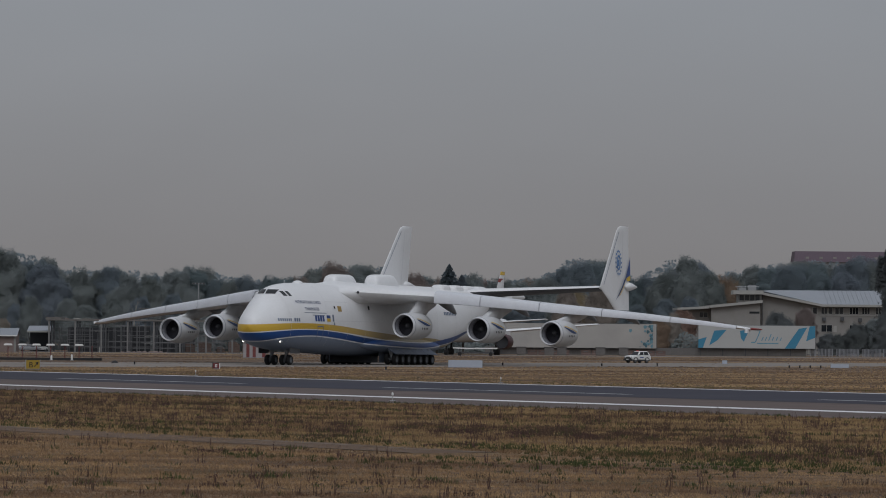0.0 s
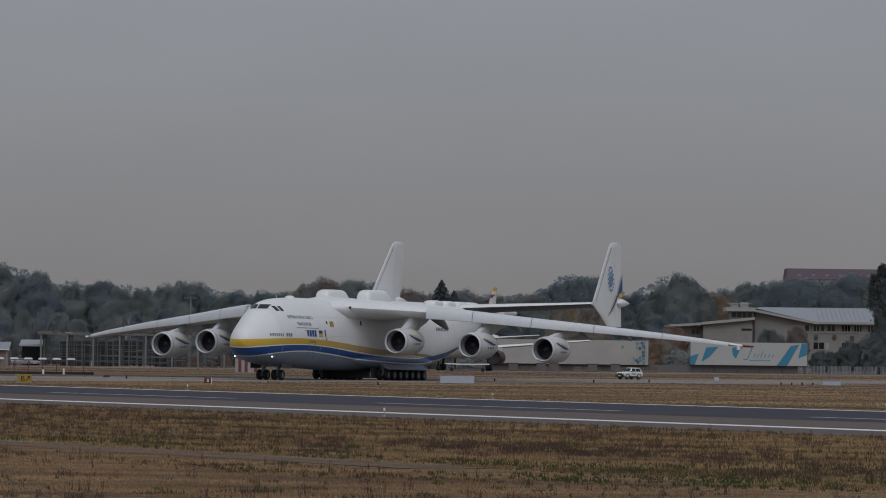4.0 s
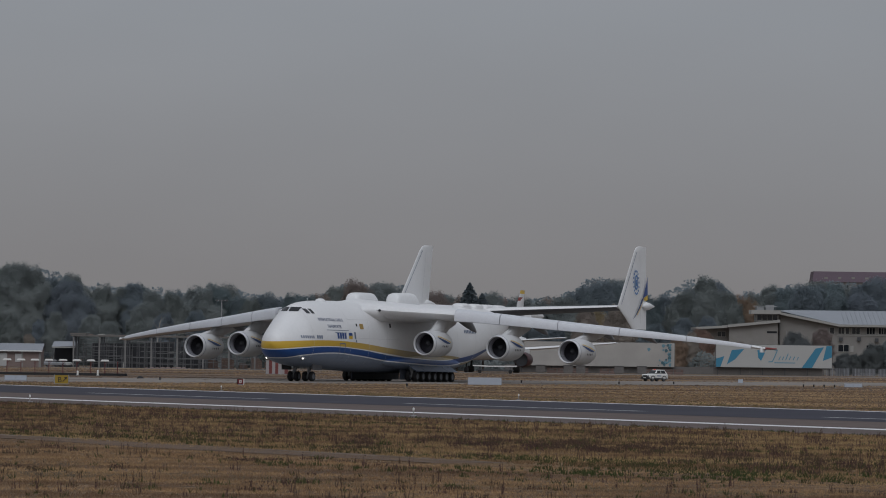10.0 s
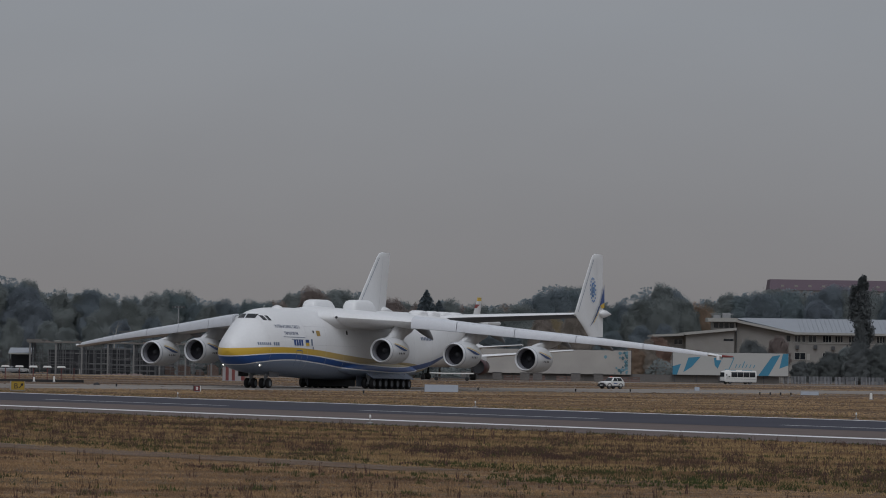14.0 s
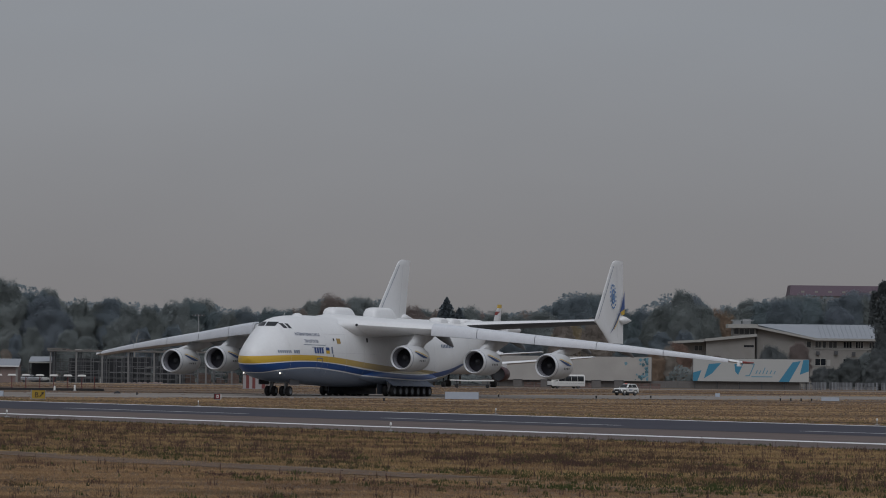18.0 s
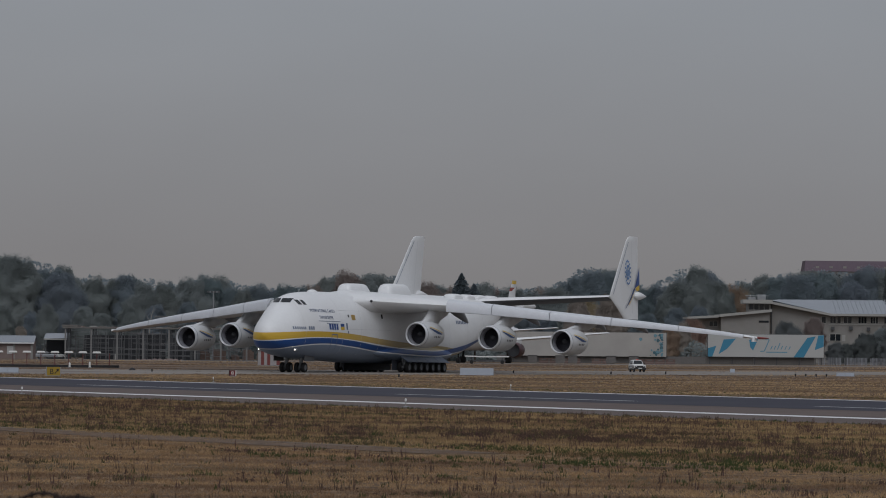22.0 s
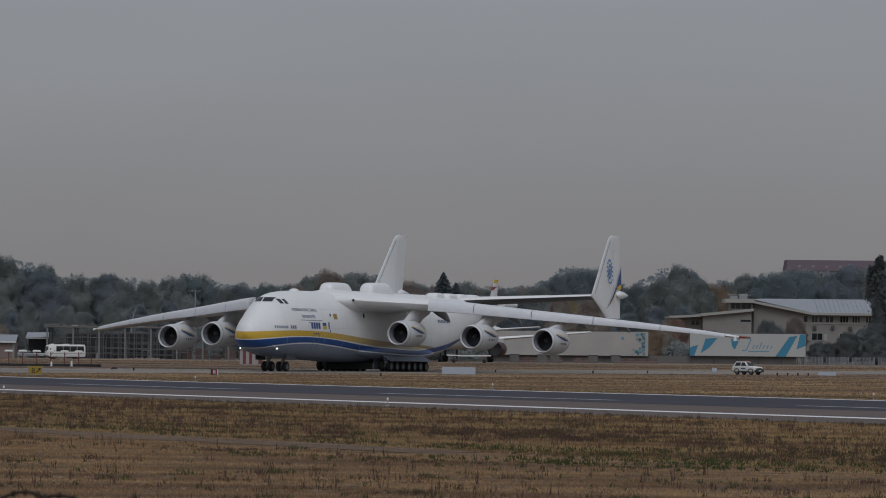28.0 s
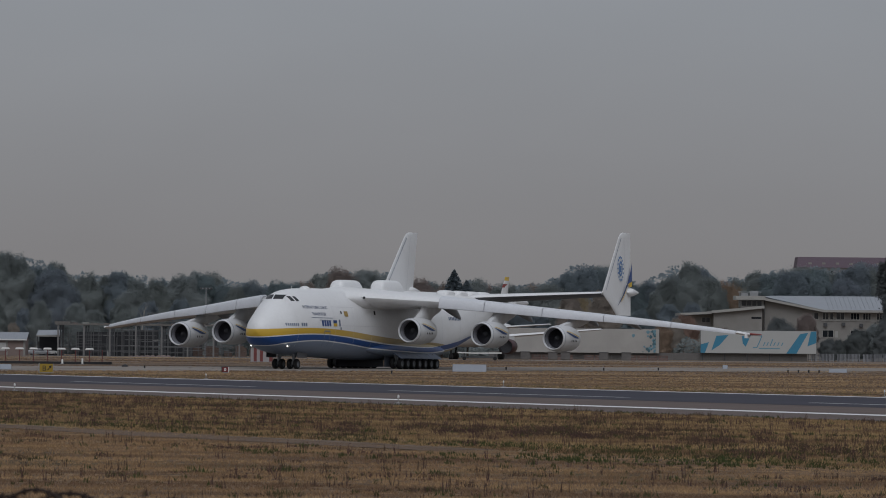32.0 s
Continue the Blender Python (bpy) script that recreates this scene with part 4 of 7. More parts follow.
# taxiway sign: letter and arrow
sign = thing("taxiway_sign", "yellow taxiway sign with black letter and arrow on grass", "sign", pose(-35.75, 435.2, 0) @ Matrix.Scale(0.93, 4))
part("panel", Geo().box(-0.68, 0.68, -0.08, 0.08, 0.12, 0.98), M_SIGNY, sign)
part("side_cheek", Geo().box(-0.77, -0.765, -0.11, 0.11, 0.05, 1.02), M_CAP, sign, "pale end cheek")
part("frame", Geo().box(-0.76, -0.68, -0.11, 0.11, 0.05, 1.02).box(0.68, 0.72, -0.1, 0.1, 0.1, 1.0).box(-0.68, 0.68, -0.1, 0.1, 0.06, 0.12), M_STEEL, sign)
for x in (-0.5, 0.5):
    part("leg", Geo().rod((x, 0, 0), (x, 0, 0.14), 0.04), M_STEEL, sign)
flat_text("B", 0.78, M_BLACK, sign, pose(-0.42, -0.09, 0.26, 90, 0, 0), "letter", "black letter")
part("arrow", Geo().rod((0.12, -0.09, 0.32), (0.46, -0.09, 0.70), 0.045, 6).add([(0.56, -0.09, 0.82), (0.24, -0.09, 0.74), (0.48, -0.09, 0.50)], [(0, 1, 2)]), M_BLACK, sign, "black arrow", smooth=0)

# red holding-position sign
M_SIGNR = mat("sign_dark_red", (0.135, 0.016, 0.020), 0.5, vary=0.1)
sign = thing("holding_sign", "small red and white holding position sign on grass", "sign", pose(-19.85, 462.7, 0))
part("panel", Geo().box(-0.30, 0.30, -0.07, 0.07, 0.08, 0.60), M_SIGNR, sign)
part("end_cap", Geo().box(0.30, 0.37, -0.09, 0.09, 0.04, 0.63), M_CAP, sign, "white end cap")
part("end_cap", Geo().box(-0.37, -0.30, -0.09, 0.09, 0.04, 0.63), M_BLACK, sign)
part("mark", Geo().box(-0.10, -0.04, -0.085, -0.072, 0.2, 0.5).box(0.04, 0.10, -0.085, -0.072, 0.2, 0.5).box(-0.04, 0.04, -0.085, -0.072, 0.44, 0.5).box(-0.04, 0.04, -0.085, -0.072, 0.2, 0.26), M_CAP, sign, "white mark")
part("foot", Geo().box(-0.25, 0.25, -0.06, 0.06, 0, 0.08), M_STEEL, sign)

# boards seen from behind
for x, y, w, hgt, n, nm in ((5.45, 510, 3.75, 0.86, 1, "large"), (-44.1, 478, 2.30, 0.58, 2, "low"), (51.2, 559, 2.2, 0.5, 2, "low"), (41.5, 621, 0.66, 0.55, 1, "small")):
    b = thing("sign_board", "%s pale bluish-white sign board standing in dry grass" % nm, "sign", pose(x, y, 0), group="pale sign boards")
    for k in range(n):
        part("panel", Geo().box(-w / 2 + k * w / n + 0.015, -w / 2 + (k + 1) * w / n - 0.015, -0.07, 0.07, 0.06, hgt), M_WBOARD, b)
    for k in range(n + 1):
        part("post", Geo().box(-w / 2 + k * w / n - 0.035, -w / 2 + k * w / n + 0.035, 0.075, 0.14, 0, hgt * 0.9), M_STEEL, b)

# row of landing-system antennas on red posts over a dark plinth
plinth = tagged(part("antenna_plinth", Geo().box(-75, -40.0, 589.4, 590.6, 0, 0.34), M_BLACK), "long low black plinth under the antenna row", "plinth")
ant = thing("antenna", "white-capped localizer antenna on a red post", "antenna", pose(-42.9, 590, 0.34), group="localizer antenna row")
part("post", Geo().rod((0, 0, 0), (0, 0, 1.55), 0.055, 8), M_POSTR, ant)
part("base_plate", Geo().box(-0.14, 0.14, -0.14, 0.14, 0, 0.03), M_POSTR, ant)
part("cap", Geo().rings([[(-0.55, -0.12, 1.52), (0.55, -0.12, 1.52), (0.55, 0.12, 1.52), (-0.55, 0.12, 1.52)], [(-0.55, -0.14, 1.60), (0.55, -0.14, 1.60), (0.55, 0.14, 1.60), (-0.55, 0.14, 1.60)], [(-0.42, -0.10, 1.76), (0.42, -0.10, 1.76), (0.42, 0.10, 1.76), (-0.42, 0.10, 1.76)]]), M_CAP, ant, "white antenna cap", smooth=20)
part("brace", Geo().rod((0, 0.05, 1.1), (0.35, 0.05, 1.5), 0.025, 5), M_POSTR, ant)
for k in range(1, 15):
    copy_thing(ant, pose(-42.9 - 1.81 * k, 590, 0.34))
stub = tagged(part("marker_post", Geo().rod((0, 0, 0), (0, 0, 1.35), 0.055, 8).box(-0.14, 0.14, -0.14, 0.14, 0, 0.03).turned([(1.35, 0.09), (1.5, 0.07), (1.52, 0.01)], 8), M_POSTR, m=pose(-41.25, 590, 0.34)), "bare red marker post at the end of the antenna row", "post")
for x, hgt in ((-46.3, 0.95), (-43.7, 1.15)):
    mk = thing("marker_cylinder", "white cylindrical marker beside the antenna plinth", "marker", pose(x, 588.6, 0), group="white cylinders")
    part("body", Geo().turned([(0, 0.13), (hgt * 0.6, 0.12), (hgt * 0.66, 0.09), (hgt * 0.67, 0.02)], 14), M_CAP, mk)
    part("base", Geo().turned([(0, 0.24), (0.06, 0.24), (0.08, 0.18)], 14), M_STEEL, mk)
box = thing("equipment_cabinet", "red equipment cabinet beside the antenna row", "cabinet", pose(-60.6, 588, 0))
part("body", Geo().box(-0.45, 0.45, -0.3, 0.3, 0.1, 1.25), M_RED, box)
part("lid", Geo().box(-0.5, 0.5, -0.35, 0.35, 1.25, 1.31), M_RED, box)
part("leg", Geo().box(-0.4, -0.3, -0.25, 0.25, 0, 0.1), M_STEEL, box)
part("leg", Geo().box(0.3, 0.4, -0.25, 0.25, 0, 0.1), M_STEEL, box)

# red and white hut behind the nose wheels
hut = thing("equipment_hut", "red and white striped equipment hut beside the taxiway", "hut", pose(-24.1, 690, 0) @ Matrix.Diagonal((0.86, 1, 1, 1)))
M_HUTR = mat("hut_faded_red", (0.17, 0.045, 0.042), 0.7, vary=0.15)
M_HUTW = mat("hut_dull_white", (0.33, 0.31, 0.31), 0.7)
for k, mt in enumerate((M_HUTW, M_HUTR, M_HUTW, M_HUTR, M_HUTW, M_HUTW, M_HUTR)):
    part("panel", Geo().box(-1.9 + 0.545 * k, -1.9 + 0.545 * (k + 1) - 0.01, -1.2, 1.2, 0.1, 2.3), mt, hut)
part("roof", Geo().box(-2.0, 2.0, -1.35, 1.35, 2.3, 2.42), M_CAP, hut)
part("plinth", Geo().box(-1.95, 1.95, -1.25, 1.25, 0, 0.1), M_STEEL, hut)

# runway edge lamps on stems
lampb = thing("runway_lamp", "small white and yellow runway edge lamp on a stem", "lamp", pose(-1.2, 248.2, 0.02), group="runway edge lamps")
part("stem", Geo().rod((0, 0, 0), (0, 0, 0.31), 0.028, 8), M_FASCIA, lampb, "dull stem")
part("plate", Geo().turned([(0, 0.20), (0.03, 0.20), (0.05, 0.08)], 14), M_STEEL, lampb)
part("head", Geo().turned([(0.30, 0.035), (0.32, 0.055), (0.39, 0.06), (0.42, 0.05), (0.45, 0.04), (0.47, 0.015)], 12), M_CAP, lampb, "white lamp head")
for s, nn in [(-215.4 - 49.35 * k, 122.4) for k in (-2, -1, 1, 2, 3)] + [(-247.4 - 49.35 * k, 177.9) for k in (-1, 0, 1, 2, 3, 4, 5)]:
    p = RU * s + RN * nn
    copy_thing(lampb, pose(p.x, p.y, 0.02))

# small black taxiway markers
mark = thing("edge_marker", "small black edge marker stub in the grass", "marker", pose(44.6, 553, 0), group="black edge markers")
part("stub", Geo().turned([(0, 0.09), (0.22, 0.08), (0.30, 0.12), (0.36, 0.05)], 8), M_BLACK, mark)
part("foot", Geo().box(-0.16, 0.16, -0.12, 0.12, 0, 0.03), M_STEEL, mark)
for x, y in ((45.9, 553.5), (47.2, 554), (48.5, 554.5), (-31.5, 520), (10.5, 560), (22.5, 560), (30, 575), (-3, 470), (60, 552), (62, 556)):
    copy_thing(mark, pose(x, y, 0))
post = thing("field_marker", "short white marker post in the dry grass", "marker", pose(52.6, 500.5, 0))
part("body", Geo().turned([(0, 0.16), (0.62, 0.15), (0.70, 0.10), (0.72, 0.02)], 12), M_CAP, post)
part("base", Geo().turned([(0, 0.26), (0.05, 0.26), (0.07, 0.18)], 12), M_STEEL, post)
bag = tagged(part("cable_cover", Geo().rings([[(x, w * math.cos(a), 0.02 + hh * max(0, math.sin(a))) for a in np.linspace(0, math.pi, 7)] for x, w, hh in ((-0.35, 0.1, 0.1), (-0.2, 0.25, 0.24), (0.1, 0.28, 0.3), (0.3, 0.2, 0.2), (0.42, 0.06, 0.08))]), M_BLACK, m=pose(-35.4, 545, 0)), "low black cable cover lying on the taxiway shoulder", "cover")

# ---- the far side of the field ----
M_COLUMN = mat("concrete_column", (0.185, 0.180, 0.175), 0.85, vary=0.12, scale=0.8, fine=8)
M_BEAM = mat("weathered_beam", (0.150, 0.140, 0.130), 0.85, vary=0.15)
M_SCAF = mat("scaffold_tube", (0.085, 0.088, 0.094), 0.6, 0.4, vary=0.2)
M_PLASTER = mat("beige_plaster", (0.25, 0.24, 0.226), 0.9, vary=0.10, scale=0.5, fine=6, stain=(0.225, 0.214, 0.196))
M_ROOFG = mat("grey_metal_roof", (0.27, 0.29, 0.32), 0.5, 0.0, vary=0.07, scale=0.4, fine=5)
M_WALLG = mat("grey_concrete_wall", (0.135, 0.128, 0.125), 0.9, vary=0.14, scale=0.5, fine=4, stain=(0.18, 0.17, 0.16))
M_TEAL = mat("print_teal", (0.040, 0.205, 0.325), 0.5, vary=0.06)
M_PRINT = mat("print_white", (0.41, 0.415, 0.405), 0.5, vary=0.05, scale=0.3)
M_DTEAL = mat("print_dark_teal", (0.055, 0.13, 0.165), 0.5, vary=0.2)
M_MAROON = mat("maroon_roof", (0.100, 0.070, 0.092), 0.7, vary=0.12)
M_BRICKY = mat("pinkish_brick", (0.205, 0.155, 0.140), 0.9, vary=0.15, scale=1.0, fine=10)

# open concrete frame with scaffolding
M_TUBE = mat("galvanised_scaffold_tube", (0.135, 0.135, 0.138), 0.6, 0.0, vary=0.25)
rs = random.Random(4)
fr = thing("building_frame", "unfinished open concrete building frame filled with scaffolding", "building", pose(-69, 862, 0))
# columns behind the front row darkened: the frame's inner shade in their colour
for row in range(3):
    for k in range(8):
        part("column", Geo().box(0.35 + 4.9 * k - 0.15, 0.35 + 4.9 * k + 0.15, row * 6 - 0.15, row * 6 + 0.15, 0, 5.75), M_COLUMN if row == 0 else M_SCAF, fr)
for row in range(3):
    part("beam", Geo().box(-0.2, 35.2, row * 6 - 0.3, row * 6 + 0.3, 5.85, 6.12), M_BEAM, fr)
for k in range(8):
    part("cross_beam", Geo().box(0.35 + 4.9 * k - 0.2, 0.35 + 4.9 * k + 0.2, 0.3, 11.7, 5.78, 6.12), M_BEAM, fr)
for k in range(34):
    part("rebar", Geo().rod((0, 0, 6.1), (rs.uniform(-0.15, 0.15), 0, 6.1 + rs.uniform(0.15, 0.55)), 0.035, 4), M_SCAF, fr, m=pose(rs.uniform(0, 35), rs.choice((0, 6)), 0))
part("upper_slab", Geo().box(-0.3, 2.6, -0.3, 12.3, 6.16, 6.5), M_BEAM, fr)
tube = {}
for row in (1.8, 4.4, 7.6, 10.2):
    for k in range(24):
        hq = rs.choice((5.6, 5.6, 4.6, 3.6))
        if hq not in tube:
            tube[hq] = Geo().rod((0, 0, 0), (0, 0, hq), 0.05, 5).mesh("scaffold_upright", M_TUBE, 30)
        part("scaffold_upright", tube[hq], None, fr, m=pose(0.6 + 1.45 * k + rs.uniform(-0.12, 0.12), row, 0))
    for z in (1.0, 2.0, 3.0, 4.0, 5.0):
        a = 0.4
        while a < 32:
            n = rs.choice((3, 4.5, 6, 8))
            if rs.random() < 0.62:
                if -n not in tube:
                    tube[-n] = Geo().rod((0, 0, 0), (n, 0, 0), 0.045, 5).mesh("scaffold_tube", M_TUBE, 30)
                part("scaffold_tube", tube[-n], None, fr, m=pose(a, row, z + rs.uniform(-0.3, 0.3)))
            a += n
for x, y, z, w in ((13.4, 3, 2.0, 2.2), (17.8, 6, 3.0, 2.6), (17.9, 4, 1.6, 1.8), (23.3, 3, 2.2, 2.4), (8.4, 7, 3.9, 2.0), (28, 5, 1.2, 2.6)):
    part("plank_deck", Geo().box(x, x + w, y, y + 0.8, z, z + 0.06), M_FASCIA, fr)
# dark sheets added behind the frame in place of its inner shade
part("back_sheet", Geo().box(3.0, 13.0, 12.4, 12.5, 0, 4.6), M_DARK, fr, "dark sheet for the frame's shaded inside")
part("back_sheet", Geo().box(13.2, 18.6, 12.4, 12.5, 0, 5.0), M_DARK, fr, "dark sheet for the frame's shaded inside")
part("back_sheet", Geo().box(19.0, 27.0, 12.4, 12.5, 0, 4.2), M_DARK, fr, "dark sheet for the frame's shaded inside")
# formwork standing on top
for x in (17.2, 19.6):
    part("formwork", Geo().rod((x, 3, 6.15), (x, 3, 8.1), 0.05, 5).rod((x + 1.6, 3, 6.15), (x + 1.6, 3, 8.1), 0.05, 5).rod((x, 3, 7.2), (x + 1.6, 3, 7.2), 0.05, 5).rod((x - 0.3, 3, 8.0), (x + 1.9, 3, 8.0), 0.05, 5), M_SCAF, fr)
for k in range(11):
    x, hq = 16.6 + 0.62 * k, rs.uniform(1.2, 2.6)
    part("formwork", Geo().rod((x, 4, 6.14), (x + rs.uniform(-0.1, 0.1), 4, 6.14 + hq), 0.045, 5), M_TUBE, fr)
for z, xa, xb in ((7.0, 16.4, 21.0), (7.6, 17.8, 23.4), (8.2, 16.8, 20.2), (6.6, 19.0, 24.0)):
    part("formwork", Geo().box(xa, xb, 3.9, 4.0, z, z + 0.09), M_BEAM, fr)
for k in range(16):
    x = 2.8 + 2.05 * k + rs.uniform(-0.5, 0.5)
    part("loose_board", Geo().box(0, rs.uniform(0.5, 1.6), -0.2, 0.15, 0, rs.uniform(0.06, 0.2)), M_BRICKY if k % 3 == 0 else M_FASCIA if k % 3 == 1 else M_BEAM, fr, m=pose(x, 0.05, 6.125, 0, rs.uniform(-3, 3), 0))
heap = thing("rubble_heap", "low heap of brown rubble before the building frame", "rubble", pose(-50.5, 858, 0))
for k in range(9):
    s = rs.uniform(0.25, 0.6)
    part("lump", Geo().rings([[(s * r * math.cos(a) * 1.6, s * r * math.sin(a), z * s) for a in np.linspace(0, 2 * math.pi, 8, endpoint=False)] for r, z in ((1.0, -0.02), (0.8, 0.22), (0.45, 0.45), (0.1, 0.5))]), M_BRICKY, heap, m=pose(-4 + k, rs.uniform(-0.6, 0.6), 0, 0, 0, rs.uniform(0, 180)))
M_CLAY = mat("stacked_clay_brick", (0.125, 0.085, 0.070), 0.9, vary=0.25, scale=1.5, fine=9)
for k, (x, y, w, hq) in enumerate(((-42.5, 868, 1.9, 1.7), (-39.6, 866, 2.4, 2.3), (-36.8, 869, 1.6, 1.3), (-34.2, 866, 2.2, 2.0), (-31.8, 868, 1.8, 1.5))):
    pal = thing("brick_pallet", "pallet of stacked reddish bricks by the building frame", "bricks", pose(x, y, 0, 0, 0, rs.uniform(-8, 8)), group="brick pallets")
    part("pallet", Geo().box(-w / 2 - 0.1, w / 2 + 0.1, -0.6, 0.6, 0, 0.14), M_BEAM, pal)
    rows_n = int(hq / 0.33)
    for i in range(rows_n):
        cut_ = 0.25 if i == rows_n - 1 else 0.0
        part("brick_layer", Geo().box(-w / 2 + rs.uniform(0, 0.06), w / 2 - cut_ * w - rs.uniform(0, 0.06), -0.5, 0.5, 0.15 + 0.33 * i, 0.15 + 0.33 * i + 0.31), M_CLAY, pal)
post = tagged(part("pale_marker", Geo().turned([(0, 0.2), (0.1, 0.2), (0.12, 0.13), (0.9, 0.15), (1.0, 0.06), (1.18, 0.14), (1.3, 0.04)], 8), M_FASCIA, m=pose(-59.0, 859, 0) @ Matrix.Scale(0.8, 4)), "pale slender marker before the building frame", "marker")

# workshop at the far left
M_GATE = mat("grey_painted_gate", (0.40, 0.395, 0.385), 0.7, vary=0.1)
shop = thing("workshop", "low brick workshop with a corrugated metal roof", "building", pose(-87.5, 850, 0))
part("wall", Geo().box(0, 13.6, 0.4, 8, 0, 3.05), M_BRICKY, shop)
part("roof", Geo().rings([[(-0.4, -0.2, 3.0), (14.0, -0.2, 3.0)], [(-0.4, 4.2, 4.35), (14.0, 4.2, 4.35)], [(-0.4, 8.4, 3.0), (14.0, 8.4, 3.0)]], caps=False, closed=False), M_ROOFG, shop, "grey corrugated roof", smooth=0)
part("fascia", Geo().box(-0.4, 14.0, -0.26, -0.2, 2.84, 3.06), M_CAP, shop, "white roof edge")
roof_ribs = Geo().box(0, 0.08, 0, 4.55, 0, 0.07).mesh("rib", M_ROOFG, 0)
for k in range(29):
    part("rib", roof_ribs, None, shop, m=pose(-0.4 + 0.5 * k, -0.2, 3.01, 17.0, 0, 0))
part("gable", Geo().add([(0, 0.41, 3.05), (0, 7.9, 3.05), (0, 4.15, 4.3), (13.6, 0.41, 3.05), (13.6, 7.9, 3.05), (13.6, 4.15, 4.3)], [(0, 1, 2), (3, 5, 4)]), M_BRICKY, shop, smooth=0)
for x0, x1, z0, z1 in ((1.0, 2.0, 0.9, 2.3), (4.2, 5.8, 0.1, 2.5), (5.86, 7.4, 0.1, 2.5), (8.9, 10.1, 0.9, 2.4)):
    part("gate" if z0 < 0.5 else "window", Geo().box(x0, x1, 0.28, 0.42, z0, z1), M_GATE, shop)
for k in range(5):
    part("pilaster", Geo().box(0.1 + 3.3 * k, 0.5 + 3.3 * k, 0.3, 0.4, 0, 3.0), M_PLASTER, shop)
M_WREND = mat("weathered_white_render", (0.40, 0.40, 0.41), 0.8, vary=0.12, scale=0.6)
white = thing("white_building", "white rendered building with a blue roof edge", "building", pose(-110, 905, 0))
part("wall", Geo().box(0, 20.3, 0, 10, 0, 6.5), M_WREND, white)
part("roof", Geo().box(-0.4, 20.7, -0.4, 10.4, 6.5, 6.75), M_FASCIA, white)
part("blue_roof", Geo().rings([[(0, 2, 6.75), (13, 2, 6.75)], [(2, 5, 8.2), (11, 5, 8.2)], [(0, 8, 6.75), (13, 8, 6.75)]], caps=False, closed=False), M_BLUE, white, "blue sheet roof", smooth=0)
for k in range(4):
    part("window", Geo().box(2 + 4.5 * k, 3.6 + 4.5 * k, -0.06, 0.05, 3.6, 5.2), M_GLASS, white)
can = thing("car_shelter", "open shelter with a pale sloping metal roof", "shelter", pose(-73.6, 872, 0))
part("roof", Geo().rings([[(0, 0, 3.85), (4.6, 0, 3.95)], [(0, 5, 4.85), (4.6, 5, 4.9)]], caps=False, closed=False), M_ROOFG, can, smooth=0)
part("fascia", Geo().box(0, 4.6, -0.05, 0.02, 3.6, 3.86), M_FASCIA, can)
for x in (0.2, 4.3):
    for y in (0.2, 4.8):
        part("post", Geo().rod((x, y, 0), (x, y, 3.85 + y * 0.19), 0.08, 6), M_SCAF, can)
# back wall in near black, the shelter's inner shade put into its colour
part("back_wall", Geo().box(0.2, 4.4, 4.9, 5.0, 0, 4.6), M_DARK, can, "dark shaded back wall")


# floodlight mast
mast = thing("light_mast", "tall slim grey floodlight mast with a cross bar", "mast", pose(-41.6, 880, 0))
part("pole", Geo().rod((0, 0, 0), (0, 0, 13.2), 0.22, 10, r2=0.11), M_STEEL, mast)
part("bar", Geo().box(-1.2, 1.2, -0.12, 0.12, 13.1, 13.3), M_STEEL, mast)
for k in range(4):
    part("floodlight", Geo().box(-1.15 + 0.65 * k, -0.75 + 0.65 * k, -0.32, -0.12, 13.0, 13.35), M_SCAF, mast)
snag = thing("dead_tree", "bare pale dead tree with forked limbs", "tree", pose(-54.4, 885, 0))
part("trunk", Geo().rod((0, 0, 0), (0.3, 0, 7.0), 0.20, 7, r2=0.13).rod((0.3, 0, 7.0), (1.0, 0, 10.2), 0.13, 6, r2=0.03).rod((0.35, 0, 7.4), (-0.7, 0, 8.9), 0.09, 5, r2=0.02).rod((0.6, 0, 8.4), (0.2, 0, 9.4), 0.06, 5, r2=0.02).rod((0.8, 0, 9.2), (1.6, 0, 9.9), 0.05, 5, r2=0.02), mat("dead_bark", (0.27, 0.26, 0.24), 0.9), snag)

# perimeter wall with billboards
wall = tagged(new("perimeter_wall"), "grey concrete perimeter wall of upright panels", "wall", kind="structure")
pan = Geo().box(0.02, 2.48, 0, 0.14, 0, 1.52).box(0, 0.10, -0.04, 0.18, 0, 1.60).mesh("wall_panel", M_WALLG, 0)
for k in range(26):
    part("wall_panel", pan, None, wall, m=pose(14 + 2.5 * k, 931, 0))
M_PICK = mat("fence_picket_grey", (0.19, 0.20, 0.22), 0.7, vary=0.16, spread=0.9)
fence = thing("picket_fence", "grey metal picket fence with rails", "fence", pose(79.2, 931, 0))
pick = Geo().box(0, 0.16, 0, 0.04, 0.05, 1.62).mesh("picket", M_PICK, 0)
for k in range(126):
    if k % 19 in (0, 1) or k % 47 == 7:
        continue
    part("picket", pick, None, fence, m=pose(0.28 * k, 0, 0))
for z in (0.4, 1.3):
    part("rail", Geo().box(0, 35.4, 0.045, 0.09, z, z + 0.08), M_SCAF, fence)
for k in range(12):
    part("post", Geo().box(3.0 * k - 0.05, 3.0 * k + 0.05, 0.06, 0.16, 0, 1.7), M_SCAF, fence)


